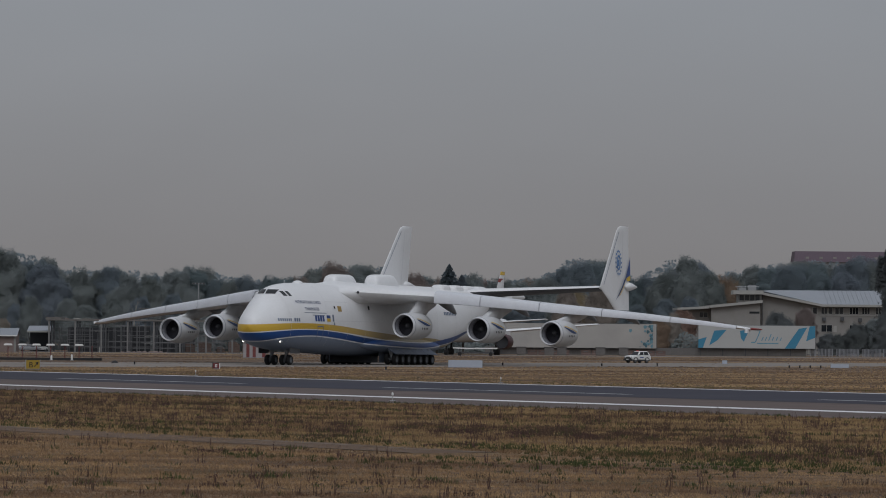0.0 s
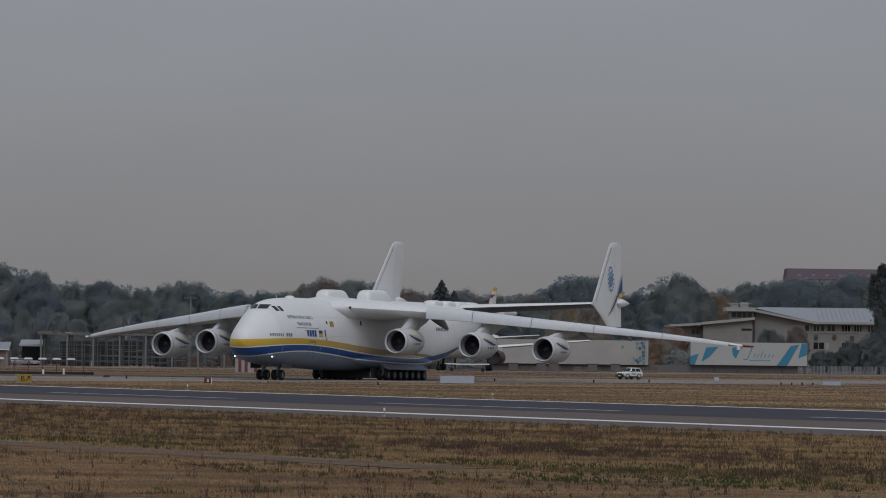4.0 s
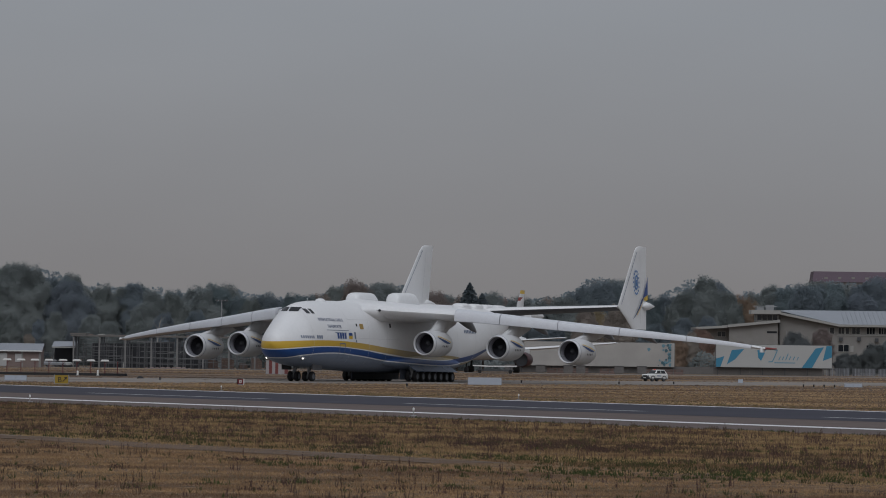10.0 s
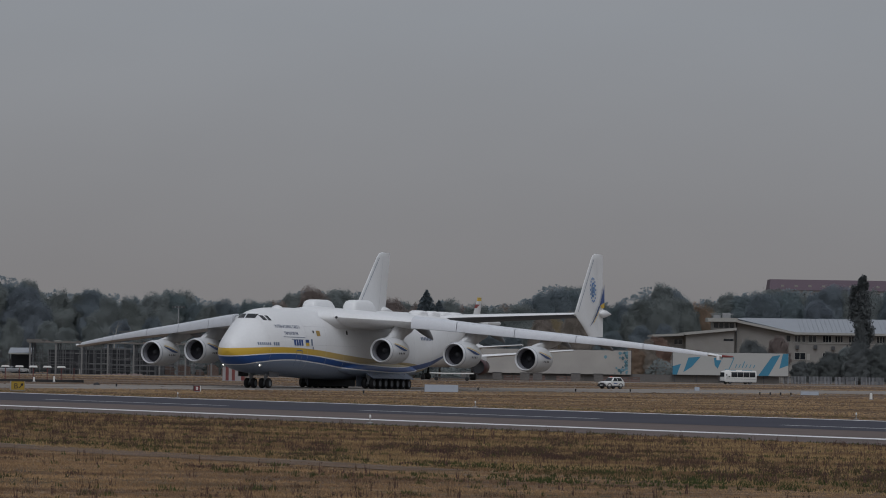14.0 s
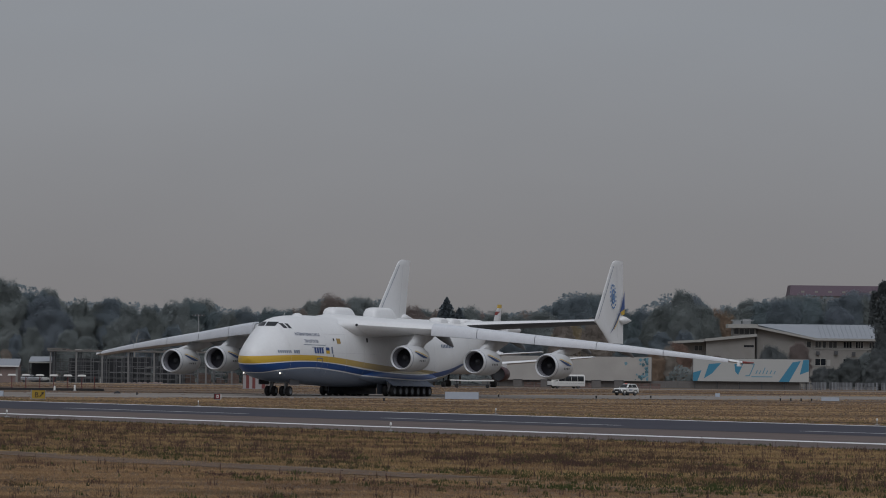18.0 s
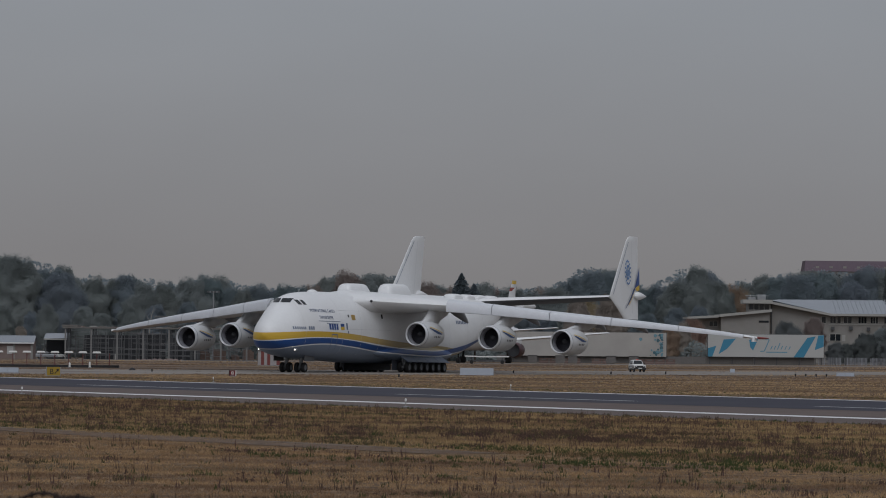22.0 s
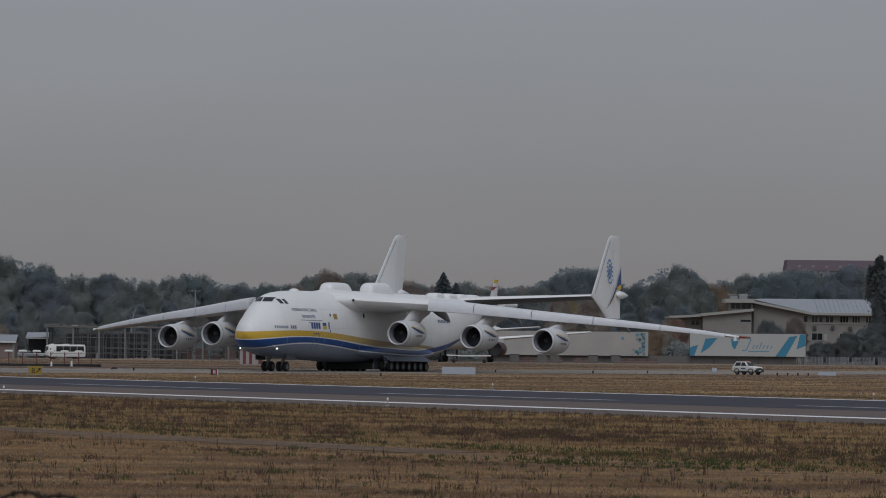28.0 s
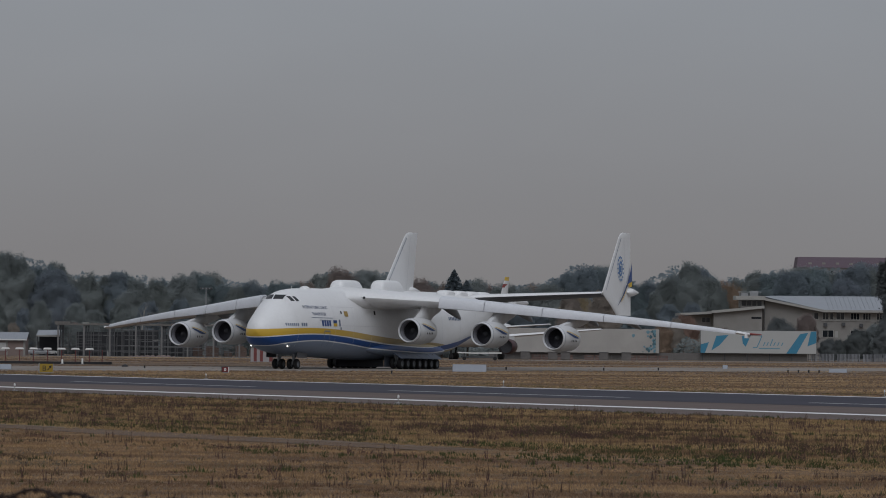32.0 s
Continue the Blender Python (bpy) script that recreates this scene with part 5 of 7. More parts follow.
def billboard(x0, x1, y, z0, z1, label):
    b = thing("billboard", label, "billboard", pose(x0, y, 0), group="billboards on the wall")
    w = x1 - x0
    part("panel", Geo().box(0, w, 0, 0.25, z0, z1), M_PRINT, b)
    part("frame", Geo().box(-0.1, w + 0.1, 0.26, 0.4, z0 - 0.1, z1 + 0.06), M_SCAF, b)
    for k in range(6):
        xx = 0.4 + (w - 0.8) * k / 5
        part("post", Geo().box(xx - 0.1, xx + 0.1, 0.4, 0.6, 0, z1 - 0.3), M_SCAF, b)
    return b, w


def printed(b, polys, material, name, label, lift=0.012):
    for q in polys:
        part(name, Geo().add([(x, -lift, z) for x, z in q], [tuple(range(len(q)))[::-1]]), material, b, label, smooth=0)


bb, bw = billboard(57.1, 80.75, 930, 1.58, 6.2, "long white billboard with teal slanted shapes")
printed(bb, [[(0, 3.3), (1.7, 3.8), (0.9, 1.6), (0, 1.6)], [(3.2, 5.1), (5.7, 5.3), (3.9, 3.2), (2.2, 2.1)], [(8.4, 5.1), (10.3, 5.4), (9.2, 2.9), (8.6, 3.6)], [(17.5, 1.6), (19.6, 1.6), (22.0, 5.9), (20.3, 5.6)], [(22.5, 6.1), (23.62, 6.18), (23.62, 3.8), (21.8, 3.1)]], M_TEAL, "teal_shape", "teal printed shape")
# the brand's script, as plain strokes
M_SCRIPT = mat("print_script", (0.10, 0.26, 0.36), 0.5, vary=0.05)


def stroke(b, pts, r, name):
    gg = Geo()
    for p, q in zip(pts, pts[1:]):
        d = (Vector((q[0] - p[0], 0, q[1] - p[1]))).normalized()
        nrm = Vector((-d.z, 0, d.x)) * r
        gg.add([(p[0] - nrm.x, -0.02, p[1] - nrm.z), (q[0] - nrm.x, -0.02, q[1] - nrm.z), (q[0] + nrm.x, -0.02, q[1] + nrm.z), (p[0] + nrm.x, -0.02, p[1] + nrm.z)], [(0, 1, 2, 3)])
    return part(name, gg, M_SCRIPT, b, "teal script stroke", smooth=0)


stroke(bb, [(11.2, 5.3), (12.5, 5.15), (12.0, 3.9), (11.5, 2.8), (10.7, 2.75)], 0.10, "script_stroke")
for x, hq in ((12.8, 0.75), (13.5, 0.75), (14.2, 1.35), (14.9, 0.75), (15.7, 0.75), (16.5, 0.65)):
    stroke(bb, [(x, 3.15), (x + 0.12 + 0.3 * hq, 3.15 + hq)], 0.09, "script_stroke")
part("caption_bar", Geo().box(11.9, 16.2, -0.014, -0.004, 2.5, 2.68), M_SCRIPT, bb, "thin teal bar")
# second board's white browned, the exhaust haze before it put into the colour
M_PRINT = mat("print_white_hazed", (0.37, 0.355, 0.335), 0.7, vary=0.16, scale=0.25)
b2, bw = billboard(17.0, 48.6, 930, 1.40, 6.3, "long white billboard with a teal pattern at its end")
rs = random.Random(9)
M_PALET = mat("print_pale_teal", (0.13, 0.26, 0.32), 0.5, vary=0.1)
for k in range(46):
    x, z = 31.5 - abs(rs.gauss(0, 1.0)) * 1.6, rs.uniform(1.6, 6.1)
    if x < 26.5:
        z = max(z, 5.0)
    r = rs.uniform(0.12, 0.42)
    x = min(x, 31.0 - r)
    z = min(max(z, 1.5 + r), 6.2 - r)
    q = [(x + r * rs.uniform(0.6, 1.1) * math.cos(a), z + r * rs.uniform(0.6, 1.2) * math.sin(a)) for a in np.linspace(0, 2 * math.pi, 7, endpoint=False)]
    printed(b2, [q], M_PALET if k % 3 else M_DTEAL, "pattern_patch", "teal printed patch", 0.012 + 0.002 * k)

# terminal annex: two beige wings with sloping fascias
ann = thing("terminal_building", "beige two-wing building with sloping pale fascias and grey metal roof", "building", pose(0, 1000, 0))
part("wall", Geo().rings([[(64.2, 0, 0), (74.9, 0, 0), (74.9, 0, 11.4), (64.2, 0, 10.2)], [(64.2, 18, 0), (74.9, 18, 0), (74.9, 18, 11.4), (64.2, 18, 10.2)]]), M_PLASTER, ann, "beige rendered wall", smooth=0)
part("wall", Geo().rings([[(57.6, 3, 0), (64.2, 3, 0), (64.2, 3, 10.0), (57.6, 3, 9.6)], [(57.6, 18, 0), (64.2, 18, 0), (64.2, 18, 10.0), (57.6, 18, 9.6)]]), M_PLASTER, ann, "beige rendered wall", smooth=0)
part("fascia", Geo().rings([[(63.8, -1.0, 10.15), (75.3, -1.0, 11.35), (75.3, -1.0, 11.95), (63.8, -1.0, 10.75)], [(63.8, 18.5, 10.15), (75.3, 18.5, 11.35), (75.3, 18.5, 11.95), (63.8, 18.5, 10.75)]]), M_FASCIA, ann, "pale sloping fascia", smooth=0)
part("fascia", Geo().rings([[(56.8, 0, 9.65), (63.8, 0, 10.05), (63.8, 0, 10.55), (56.8, 0, 10.15)], [(56.8, 18.5, 9.65), (63.8, 18.5, 10.05), (63.8, 18.5, 10.55), (56.8, 18.5, 10.15)]]), M_FASCIA, ann, "pale sloping fascia", smooth=0)
# the higher block
part("wall", Geo().rings([[(75.4, 4, 0), (114, 4, 0), (114, 4, 10.8), (88.5, 4, 10.8), (75.4, 4, 13.6)], [(75.4, 28, 0), (114, 28, 0), (114, 28, 10.8), (88.5, 28, 10.8), (75.4, 28, 13.6)]]), M_PLASTER, ann, "beige rendered wall", smooth=0)
part("fascia", Geo().rings([[(73.6, 2.4, 13.5), (88.6, 2.4, 10.65), (114.4, 2.4, 10.65), (114.4, 2.4, 11.15), (88.8, 2.4, 11.15), (73.6, 2.4, 14.05)], [(73.6, 3.9, 13.5), (88.6, 3.9, 10.65), (114.4, 3.9, 10.65), (114.4, 3.9, 11.15), (88.8, 3.9, 11.15), (73.6, 3.9, 14.05)]]), M_FASCIA, ann, "pale fascia that steps down the gable", smooth=0)
part("roof", Geo().add([(75.4, 3.9, 14.0), (88.8, 3.9, 11.16), (114.4, 3.9, 11.16), (114.4, 16, 14.35), (78, 16, 14.3), (114.4, 28, 11.16), (75.4, 28, 14.0)], [(0, 1, 4), (1, 2, 3, 4), (3, 5, 6, 4)]), M_ROOFG, ann, "grey sheet metal roof", smooth=0)
for k in range(24):
    part("roof_seam", Geo().rod((90 + k, 3.95, 11.22), (90 + k, 16, 14.38), 0.05, 4), M_ROOFG, ann)
part("canopy_box", Geo().box(69.0, 75.6, 0.2, 8, 13.2, 14.05), M_FASCIA, ann, "pale overhanging roof box")
part("penthouse", Geo().box(70.2, 75.3, 2, 8, 11.5, 13.2), M_PLASTER, ann)
for k in range(4):
    part("window", Geo().box(70.5 + 1.15 * k, 71.4 + 1.15 * k, 1.9, 2.0, 11.9, 13.0), M_GLASS, ann)
part("roof_unit", Geo().box(70.4, 72.0, 3, 5, 14.05, 14.7), M_STEEL, ann, "grey roof plant")
part("roof_unit", Geo().box(72.4, 74.2, 3, 5, 14.05, 15.2), M_STEEL, ann, "grey roof plant")
part("roof_rail", Geo().rod((69.6, 2, 14.9), (74.8, 2, 14.9), 0.05, 5).rod((70, 2, 14.05), (70, 2, 14.9), 0.04, 5).rod((74.5, 2, 14.05), (74.5, 2, 14.9), 0.04, 5), M_STEEL, ann)
def wide_window(x0, x1, y, z0, z1, panes):
    """A framed window of several panes between pale piers."""
    fr_ = Geo().box(x0 - 0.09, x1 + 0.09, y - 0.07, y + 0.03, z0 - 0.10, z0).box(x0 - 0.09, x1 + 0.09, y - 0.07, y + 0.03, z1, z1 + 0.09)
    for i in range(panes + 1):
        xx = x0 + (x1 - x0) * i / panes
        fr_.box(xx - 0.05, xx + 0.05, y - 0.06, y + 0.03, z0, z1)
    f1 = part("window_frame", fr_, M_FASCIA, ann, "pale window frame", smooth=0)
    w = (x1 - x0) / panes
    for i in range(panes):
        part("window_pane", Geo().box(x0 + w * i + 0.05, x0 + w * (i + 1) - 0.05, y - 0.02, y + 0.02, z0, z1), M_GLASS, f1, smooth=0)


for x0, x1, k in ((86.6, 87.6, 1), (88.5, 89.8, 2), (90.1, 90.9, 1), (91.5, 93.3, 2), (94.7, 96.6, 3), (97.4, 99.1, 3), (100.4, 102.2, 3), (103.6, 105.4, 3), (106.6, 108.4, 3), (109.6, 111.4, 3)):
    wide_window(x0, x1, 3.94, 9.1, 10.45, k)
for x0, x1, k in ((88.5, 90.9, 2), (94.7, 96.6, 3), (97.4, 99.1, 3), (103.6, 105.4, 3), (109.6, 111.4, 3)):
    wide_window(x0, x1, 3.94, 5.2, 6.65, k)
part("shutter", Geo().box(91.2, 91.9, 3.88, 4.0, 5.1, 6.5), M_FASCIA, ann, "pale shutter")
part("sill_band", Geo().box(88.2, 112.0, 3.86, 4.0, 8.72, 8.92), M_FASCIA, ann, "pale band under the upper windows")
for x, z in ((72.5, 9.0), (72.6, 5.2)):
    part("slot_window", Geo().box(x, x + 2.2, -0.05, 0.02, z, z + 0.45), M_GLASS, ann)
part("wall_unit", Geo().box(69.2, 70.1, -0.5, 0, 5.6, 6.4), M_SCAF, ann, "outdoor cooling unit")
for x0, x1 in ((58.3, 59.4), (61.8, 63.6)):
    wide_window(x0, x1, 2.94, 8.15, 9.2, 2)
for x, z in ((88.7, 7.5), (92.7, 7.6), (96.6, 7.4)):
    part("wall_unit", Geo().box(x, x + 0.75, 3.4, 4.0, z, z + 0.8), M_SCAF, ann, "grey outdoor cooling unit")
part("downpipe", Geo().rod((75.6, 3.8, 0), (75.6, 3.8, 13.4), 0.09, 6), M_SCAF, ann)
pole = tagged(part("flag_pole", Geo().rod((0, 0, 0), (0, 0, 9.5), 0.09, 8, r2=0.05), M_STEEL, m=pose(75.6, 985, 0)), "slim grey pole before the building", "pole")

# far apartment block with a maroon roof
apt = thing("apartment_block", "long pale apartment block with a maroon roof, far behind trees", "building", pose(124.4, 1500, -0.6))
part("wall", Geo().box(0, 75, 0, 14, 0, 29.6), mat("pale_render", (0.34, 0.33, 0.33), 0.9, vary=0.08), apt)
part("roof", Geo().rings([[(-0.8, -0.8, 29.5), (75.8, -0.8, 29.5), (75.8, 14.8, 29.5), (-0.8, 14.8, 29.5)], [(-0.4, 1.2, 33.0), (75.4, 1.2, 33.0), (75.4, 12.8, 33.0), (-0.4, 12.8, 33.0)]]), M_MAROON, apt, "maroon mansard roof", smooth=0)
wpane = Geo().box(0, 1.5, -0.05, 0.05, 0, 1.4).mesh("window", M_GLASS, 0)
wdorm = Geo().box(0, 1.1, -0.1, 0.6, 0, 1.0).mesh("dormer", M_PLASTER, 0)
for z in (18.2, 21.2, 24.2, 27.2):
    for k in range(18):
        part("window", wpane, None, apt, m=pose(1.5 + 4.1 * k, 0, z))
for k in range(16):
    part("dormer", wdorm, None, apt, m=pose(3 + 4.5 * k, -0.1, 30.2))
for x in (30, 60):
    part("chimney", Geo().box(x, x + 1.1, 5, 6.0, 33.0, 34.3), M_MAROON, apt)

# parked airliner facing this way, behind the cargo aircraft
jet = thing("airliner", "parked white twin-engine airliner with a yellow-tipped tail", "aircraft", pose(17.3, 906, 0, 0, 0, -106))
# x ahead from the tail's end, z up
loops = []
for x, r, z in ((-1, 0.3, 6.6), (3, 0.9, 6.2), (9, 1.9, 5.5), (15, 2.45, 5.0), (25, 2.5, 4.9), (38, 2.5, 4.9), (43, 2.3, 4.8), (46, 1.6, 4.5), (47.6, 0.7, 4.2), (48, 0.1, 4.1)):
    loops.append([(x, r * math.cos(a), z + r * math.sin(a)) for a in np.linspace(0, 2 * math.pi, 24, endpoint=False)])
part("fuselage", Geo().rings(loops), M_WHITE, jet, smooth=60)
for sd in (1, -1):
    part("wing", Geo().rings([[(xl - u * c, sd * yy, zz + t * q) for u, q in ((0, 0), (0.15, 1), (0.5, 1), (1, 0), (0.5, -0.4), (0.15, -0.6))] for xl, c, yy, zz, t in ((31, 9.5, 1.5, 4.0, 0.6), (26, 6.0, 8.0, 4.6, 0.4), (17, 2.4, 23.0, 6.0, 0.2))]), M_WHITE, jet, smooth=40)
    part("tailplane", Geo().rings([[(xl - u * c, sd * yy, zz + t * q) for u, q in ((0, 0), (0.2, 1), (1, 0), (0.2, -1))] for xl, c, yy, zz, t in ((8, 5.0, 0.8, 6.3, 0.25), (2, 2.0, 9.0, 7.0, 0.12))]), M_WHITE, jet, smooth=40)
    e = part("engine", Geo().turned([(31.2, 1.28), (31.0, 1.42), (29.5, 1.5), (27.5, 1.35), (26.2, 1.0)], 24, "x", (0, sd * 7.9, 2.55), caps=False), mat("engine_dark_red", (0.055, 0.022, 0.026), 0.4), jet, "dark red engine cowl", smooth=50)
    part("intake", Geo().turned([(31.15, 1.30), (30.6, 1.15), (30.5, 0.02)], 24, "x", (0, sd * 7.9, 2.55), caps=False), M_DARK, e)
    part("engine_pylon", Geo().box(25.5, 29.5, sd * 7.9 - 0.2, sd * 7.9 + 0.2, 3.6, 4.5), M_WHITE, e)
    part("main_wheel", Geo().turned([(-0.6, 0.5), (-0.5, 0.62), (0.5, 0.62), (0.6, 0.5)], 16, "y", (22.5, sd * 4.6, 0.62)).rod((22.5, sd * 4.6, 0.6), (22.5, sd * 4.2, 3.9), 0.2, 8), M_TYRE, jet)
part("fin", Geo().rings([[(xl - u * c, t * q, zz) for u, q in ((0, 0), (0.25, 1), (1, 0), (0.25, -1))] for xl, c, zz, t in ((11, 9.5, 6.5, 0.45), (4.5, 4.4, 14.6, 0.25), (3.27, 3.62, 15.59, 0.24))]), M_WHITE, jet, smooth=40)
part("fin_tip", Geo().rings([[(xl - u * c, t * q, zz) for u, q in ((0, 0), (0.25, 1), (1, 0), (0.25, -1))] for xl, c, zz, t in ((3.25, 3.6, 15.6, 0.25), (2.8, 3.1, 16.3, 0.2))]), M_YELLOW, jet, "yellow fin tip", smooth=40)
part("fin_band", Geo().rings([[(xl - u * c, t * q, zz) for u, q in ((0, 0), (0.25, 1), (1, 0), (0.25, -1))] for xl, c, zz, t in ((5.1, 4.6, 14.2, 0.27), (4.2, 4.1, 14.9, 0.27))]), M_RED, jet, "red band under the tip", smooth=40)
part("nose_wheel", Geo().turned([(-0.35, 0.4), (-0.3, 0.5), (0.3, 0.5), (0.35, 0.4)], 16, "y", (42, 0, 0.5)).rod((42, 0, 0.5), (42, 0, 2.8), 0.15, 8), M_TYRE, jet)

# baggage belt and barriers on the apron
belt = thing("baggage_belt", "low white baggage belt trailer on the apron", "trailer", pose(6.7, 830, 0))
part("belt_frame", Geo().rings([[(x, y, z) for y, z in ((-0.5, zz), (0.5, zz), (0.5, zz + 0.22), (-0.5, zz + 0.22))] for x, zz in ((0, 1.32), (3.2, 1.22), (8.0, 1.28))]), M_CAP, belt, smooth=0)
for x in (1.2, 6.8):
    part("axle", Geo().rod((x, -0.6, 0.35), (x, 0.6, 0.35), 0.35, 12), M_TYRE, belt)
    part("stand", Geo().box(x - 0.15, x + 0.15, -0.4, 0.4, 0.4, 1.3), M_SCAF, belt)
part("chassis", Geo().box(0.6, 7.4, -0.45, 0.45, 0.5, 0.75), M_SCAF, belt)
bar = thing("road_barrier", "dull red plastic road barrier on the apron", "barrier", pose(22, 905, 0), group="apron barriers")
part("body", Geo().rings([[(x, w * s, z) for s, z in ((-1, 0), (1, 0), (0.8, 0.3), (0.35, 0.45), (0.3, 1.0), (-0.3, 1.0), (-0.35, 0.45), (-0.8, 0.3))] for x, w in ((0, 0.3), (1.9, 0.3))]), mat("barrier_red", (0.11, 0.07, 0.06), 0.6, vary=0.2), bar, smooth=20)
part("stripe", Geo().box(0.5, 1.4, -0.12, -0.1, 0.6, 0.8), M_WALLG, bar)
for k in range(1, 13):
    if k not in (4, 7, 8):
        copy_thing(bar, pose(22 + 2.1 * k, 905, 0))
crate = thing("equipment_crate", "dark equipment crate on the apron", "crate", pose(26, 898, 0), group="apron crates")
part("body", Geo().box(-0.9, 0.9, -0.6, 0.6, 0.12, 1.5), M_WALLG, crate)
part("lid", Geo().box(-0.95, 0.95, -0.65, 0.65, 1.5, 1.6), M_SCAF, crate)
part("skid", Geo().box(-0.8, 0.8, -0.5, -0.35, 0, 0.12), M_PLASTER, crate)
part("skid", Geo().box(-0.8, 0.8, 0.35, 0.5, 0, 0.12), M_PLASTER, crate)
for x, y in ((28.5, 899), (36, 897), (40.5, 898), (20.5, 896)):
    copy_thing(crate, pose(x, y, 0))

# ---- trees ----


def foliage(name, colour, spread=0.55, shift=0.03, other=None, size=0.12):
    """Leaf tint that varies from clump to clump and from tree to tree."""
    m = bpy.data.materials.new(name)
    m.use_nodes = True
    n, l = m.node_tree.nodes, m.node_tree.links
    b = n["Principled BSDF"]
    b.inputs["Roughness"].default_value, b.inputs["Specular IOR Level"].default_value = 0.8, 0.2
    geo, info, add, rng, mul, hue = n.new("ShaderNodeNewGeometry"), n.new("ShaderNodeObjectInfo"), n.new("ShaderNodeMath"), n.new("ShaderNodeMapRange"), n.new("ShaderNodeVectorMath"), n.new("ShaderNodeHueSaturation")
    add.operation, mul.operation = "MULTIPLY_ADD", "SCALE"
    l.new(geo.outputs["Random Per Island"], add.inputs[0])
    add.inputs[1].default_value = 0.5
    l.new(info.outputs["Random"], add.inputs[2])
    rng.inputs["From Max"].default_value = 1.5
    rng.inputs["To Min"].default_value, rng.inputs["To Max"].default_value = 1 - spread, 1 + spread
    l.new(add.outputs[0], rng.inputs["Value"])
    mul.inputs[0].default_value = colour
    if other:
        # a second tint in patches drawn out along the runway
        tc, mp, ns, sr, mx = n.new("ShaderNodeTexCoord"), n.new("ShaderNodeMapping"), n.new("ShaderNodeTexNoise"), n.new("ShaderNodeMapRange"), n.new("ShaderNodeMix")
        mp.inputs["Rotation"].default_value, mp.inputs["Scale"].default_value = (0, 0, radians(60)), (0.3, 1, 1)
        ns.inputs["Scale"].default_value, ns.inputs["Detail"].default_value = size, 6
        sr.inputs["From Min"].default_value, sr.inputs["From Max"].default_value = 0.40, 0.60
        mx.data_type = "RGBA"
        mx.inputs[6].default_value, mx.inputs[7].default_value = (*colour, 1), (*other, 1)
        l.new(tc.outputs["Object"], mp.inputs["Vector"])
        l.new(mp.outputs[0], ns.inputs["Vector"])
        l.new(ns.outputs[0], sr.inputs["Value"])
        l.new(sr.outputs[0], mx.inputs[0])
        l.new(mx.outputs[2], mul.inputs[0])
    l.new(rng.outputs[0], mul.inputs["Scale"])
    h2 = n.new("ShaderNodeMapRange")
    h2.inputs["To Min"].default_value, h2.inputs["To Max"].default_value = 0.5 - shift, 0.5 + shift
    l.new(info.outputs["Random"], h2.inputs["Value"])
    l.new(h2.outputs[0], hue.inputs["Hue"])
    l.new(mul.outputs[0], hue.inputs["Color"])
    l.new(hue.outputs[0], b.inputs["Base Color"])
    # leaves let some light through
    tr, mxs = n.new("ShaderNodeBsdfTranslucent"), n.new("ShaderNodeMixShader")
    l.new(hue.outputs[0], tr.inputs["Color"])
    mxs.inputs[0].default_value = 0.5
    l.new(b.outputs[0], mxs.inputs[1])
    l.new(tr.outputs[0], mxs.inputs[2])
    l.new(mxs.outputs[0], n["Material Output"].inputs["Surface"])
    return m


M_BARK = mat("bark", (0.07, 0.058, 0.047), 0.95, vary=0.2, fine=12)
# tree-line leaf tints paler and bluer than leaves, haze put into the colour
L_DARK = foliage("leaves_hazed_green", (0.226, 0.268, 0.293), 0.10)
L_OLIVE = foliage("leaves_hazed_olive", (0.272, 0.300, 0.296), 0.14)
L_AUTUMN = foliage("leaves_hazed_autumn", (0.315, 0.272, 0.248), 0.15)
L_GOLD = foliage("leaves_dull_gold", (0.325, 0.248, 0.185), 0.2)
L_SHRUB = foliage("leaves_brown_green", (0.152, 0.168, 0.168), 0.15)
L_SPRUCE = foliage("needles_hazed_green", (0.165, 0.196, 0.220), 0.13)


def leaf_cards(centres, sizes, rng, droop=0.0, face=1.0, edge=None):
    """Small irregular leaf clumps, one three-cornered blade each, at the given centres."""
    k = len(centres)
    # blades face outwards and up, as leaves do
    out = centres - np.median(centres, axis=0) if edge is None else np.tile(np.array(edge, float), (k, 1))
    out[:, 2] = np.maximum(out[:, 2], 0)
    out /= np.linalg.norm(out, axis=1)[:, None] + 1e-6
    nrm = rng.normal(size=(k, 3)) * 0.7 + out * 0.45 * face + np.array([0, 0, 0.55 * face])
    nrm /= np.linalg.norm(nrm, axis=1)[:, None]
    a = np.cross(nrm, rng.normal(size=(k, 3)))
    a /= np.linalg.norm(a, axis=1)[:, None]
    b = np.cross(nrm, a)
    a[:, 2] -= droop
    s = sizes[:, None]
    f1, f2 = rng.uniform(0.5, 1.0, (k, 1)), rng.uniform(0.35, 0.8, (k, 1))
    v = np.stack([centres - a * s * f1 - b * s * f2, centres + a * s, centres - a * s * 0.4 + b * s * (f2 + 0.3)], 1)
    geo = np.cross(v[:, 1] - v[:, 0], v[:, 2] - v[:, 0])
    soft = out * 0.75 + np.array([0, 0, 0.45]) + rng.normal(size=(k, 3)) * 0.12
    soft /= np.linalg.norm(soft, axis=1)[:, None]
    turn = (geo * soft).sum(1) < 0
    v[turn] = v[turn][:, ::-1]
    return v.reshape(-1, 3), np.arange(3 * k).reshape(-1, 3), np.repeat(soft, 3, 0)


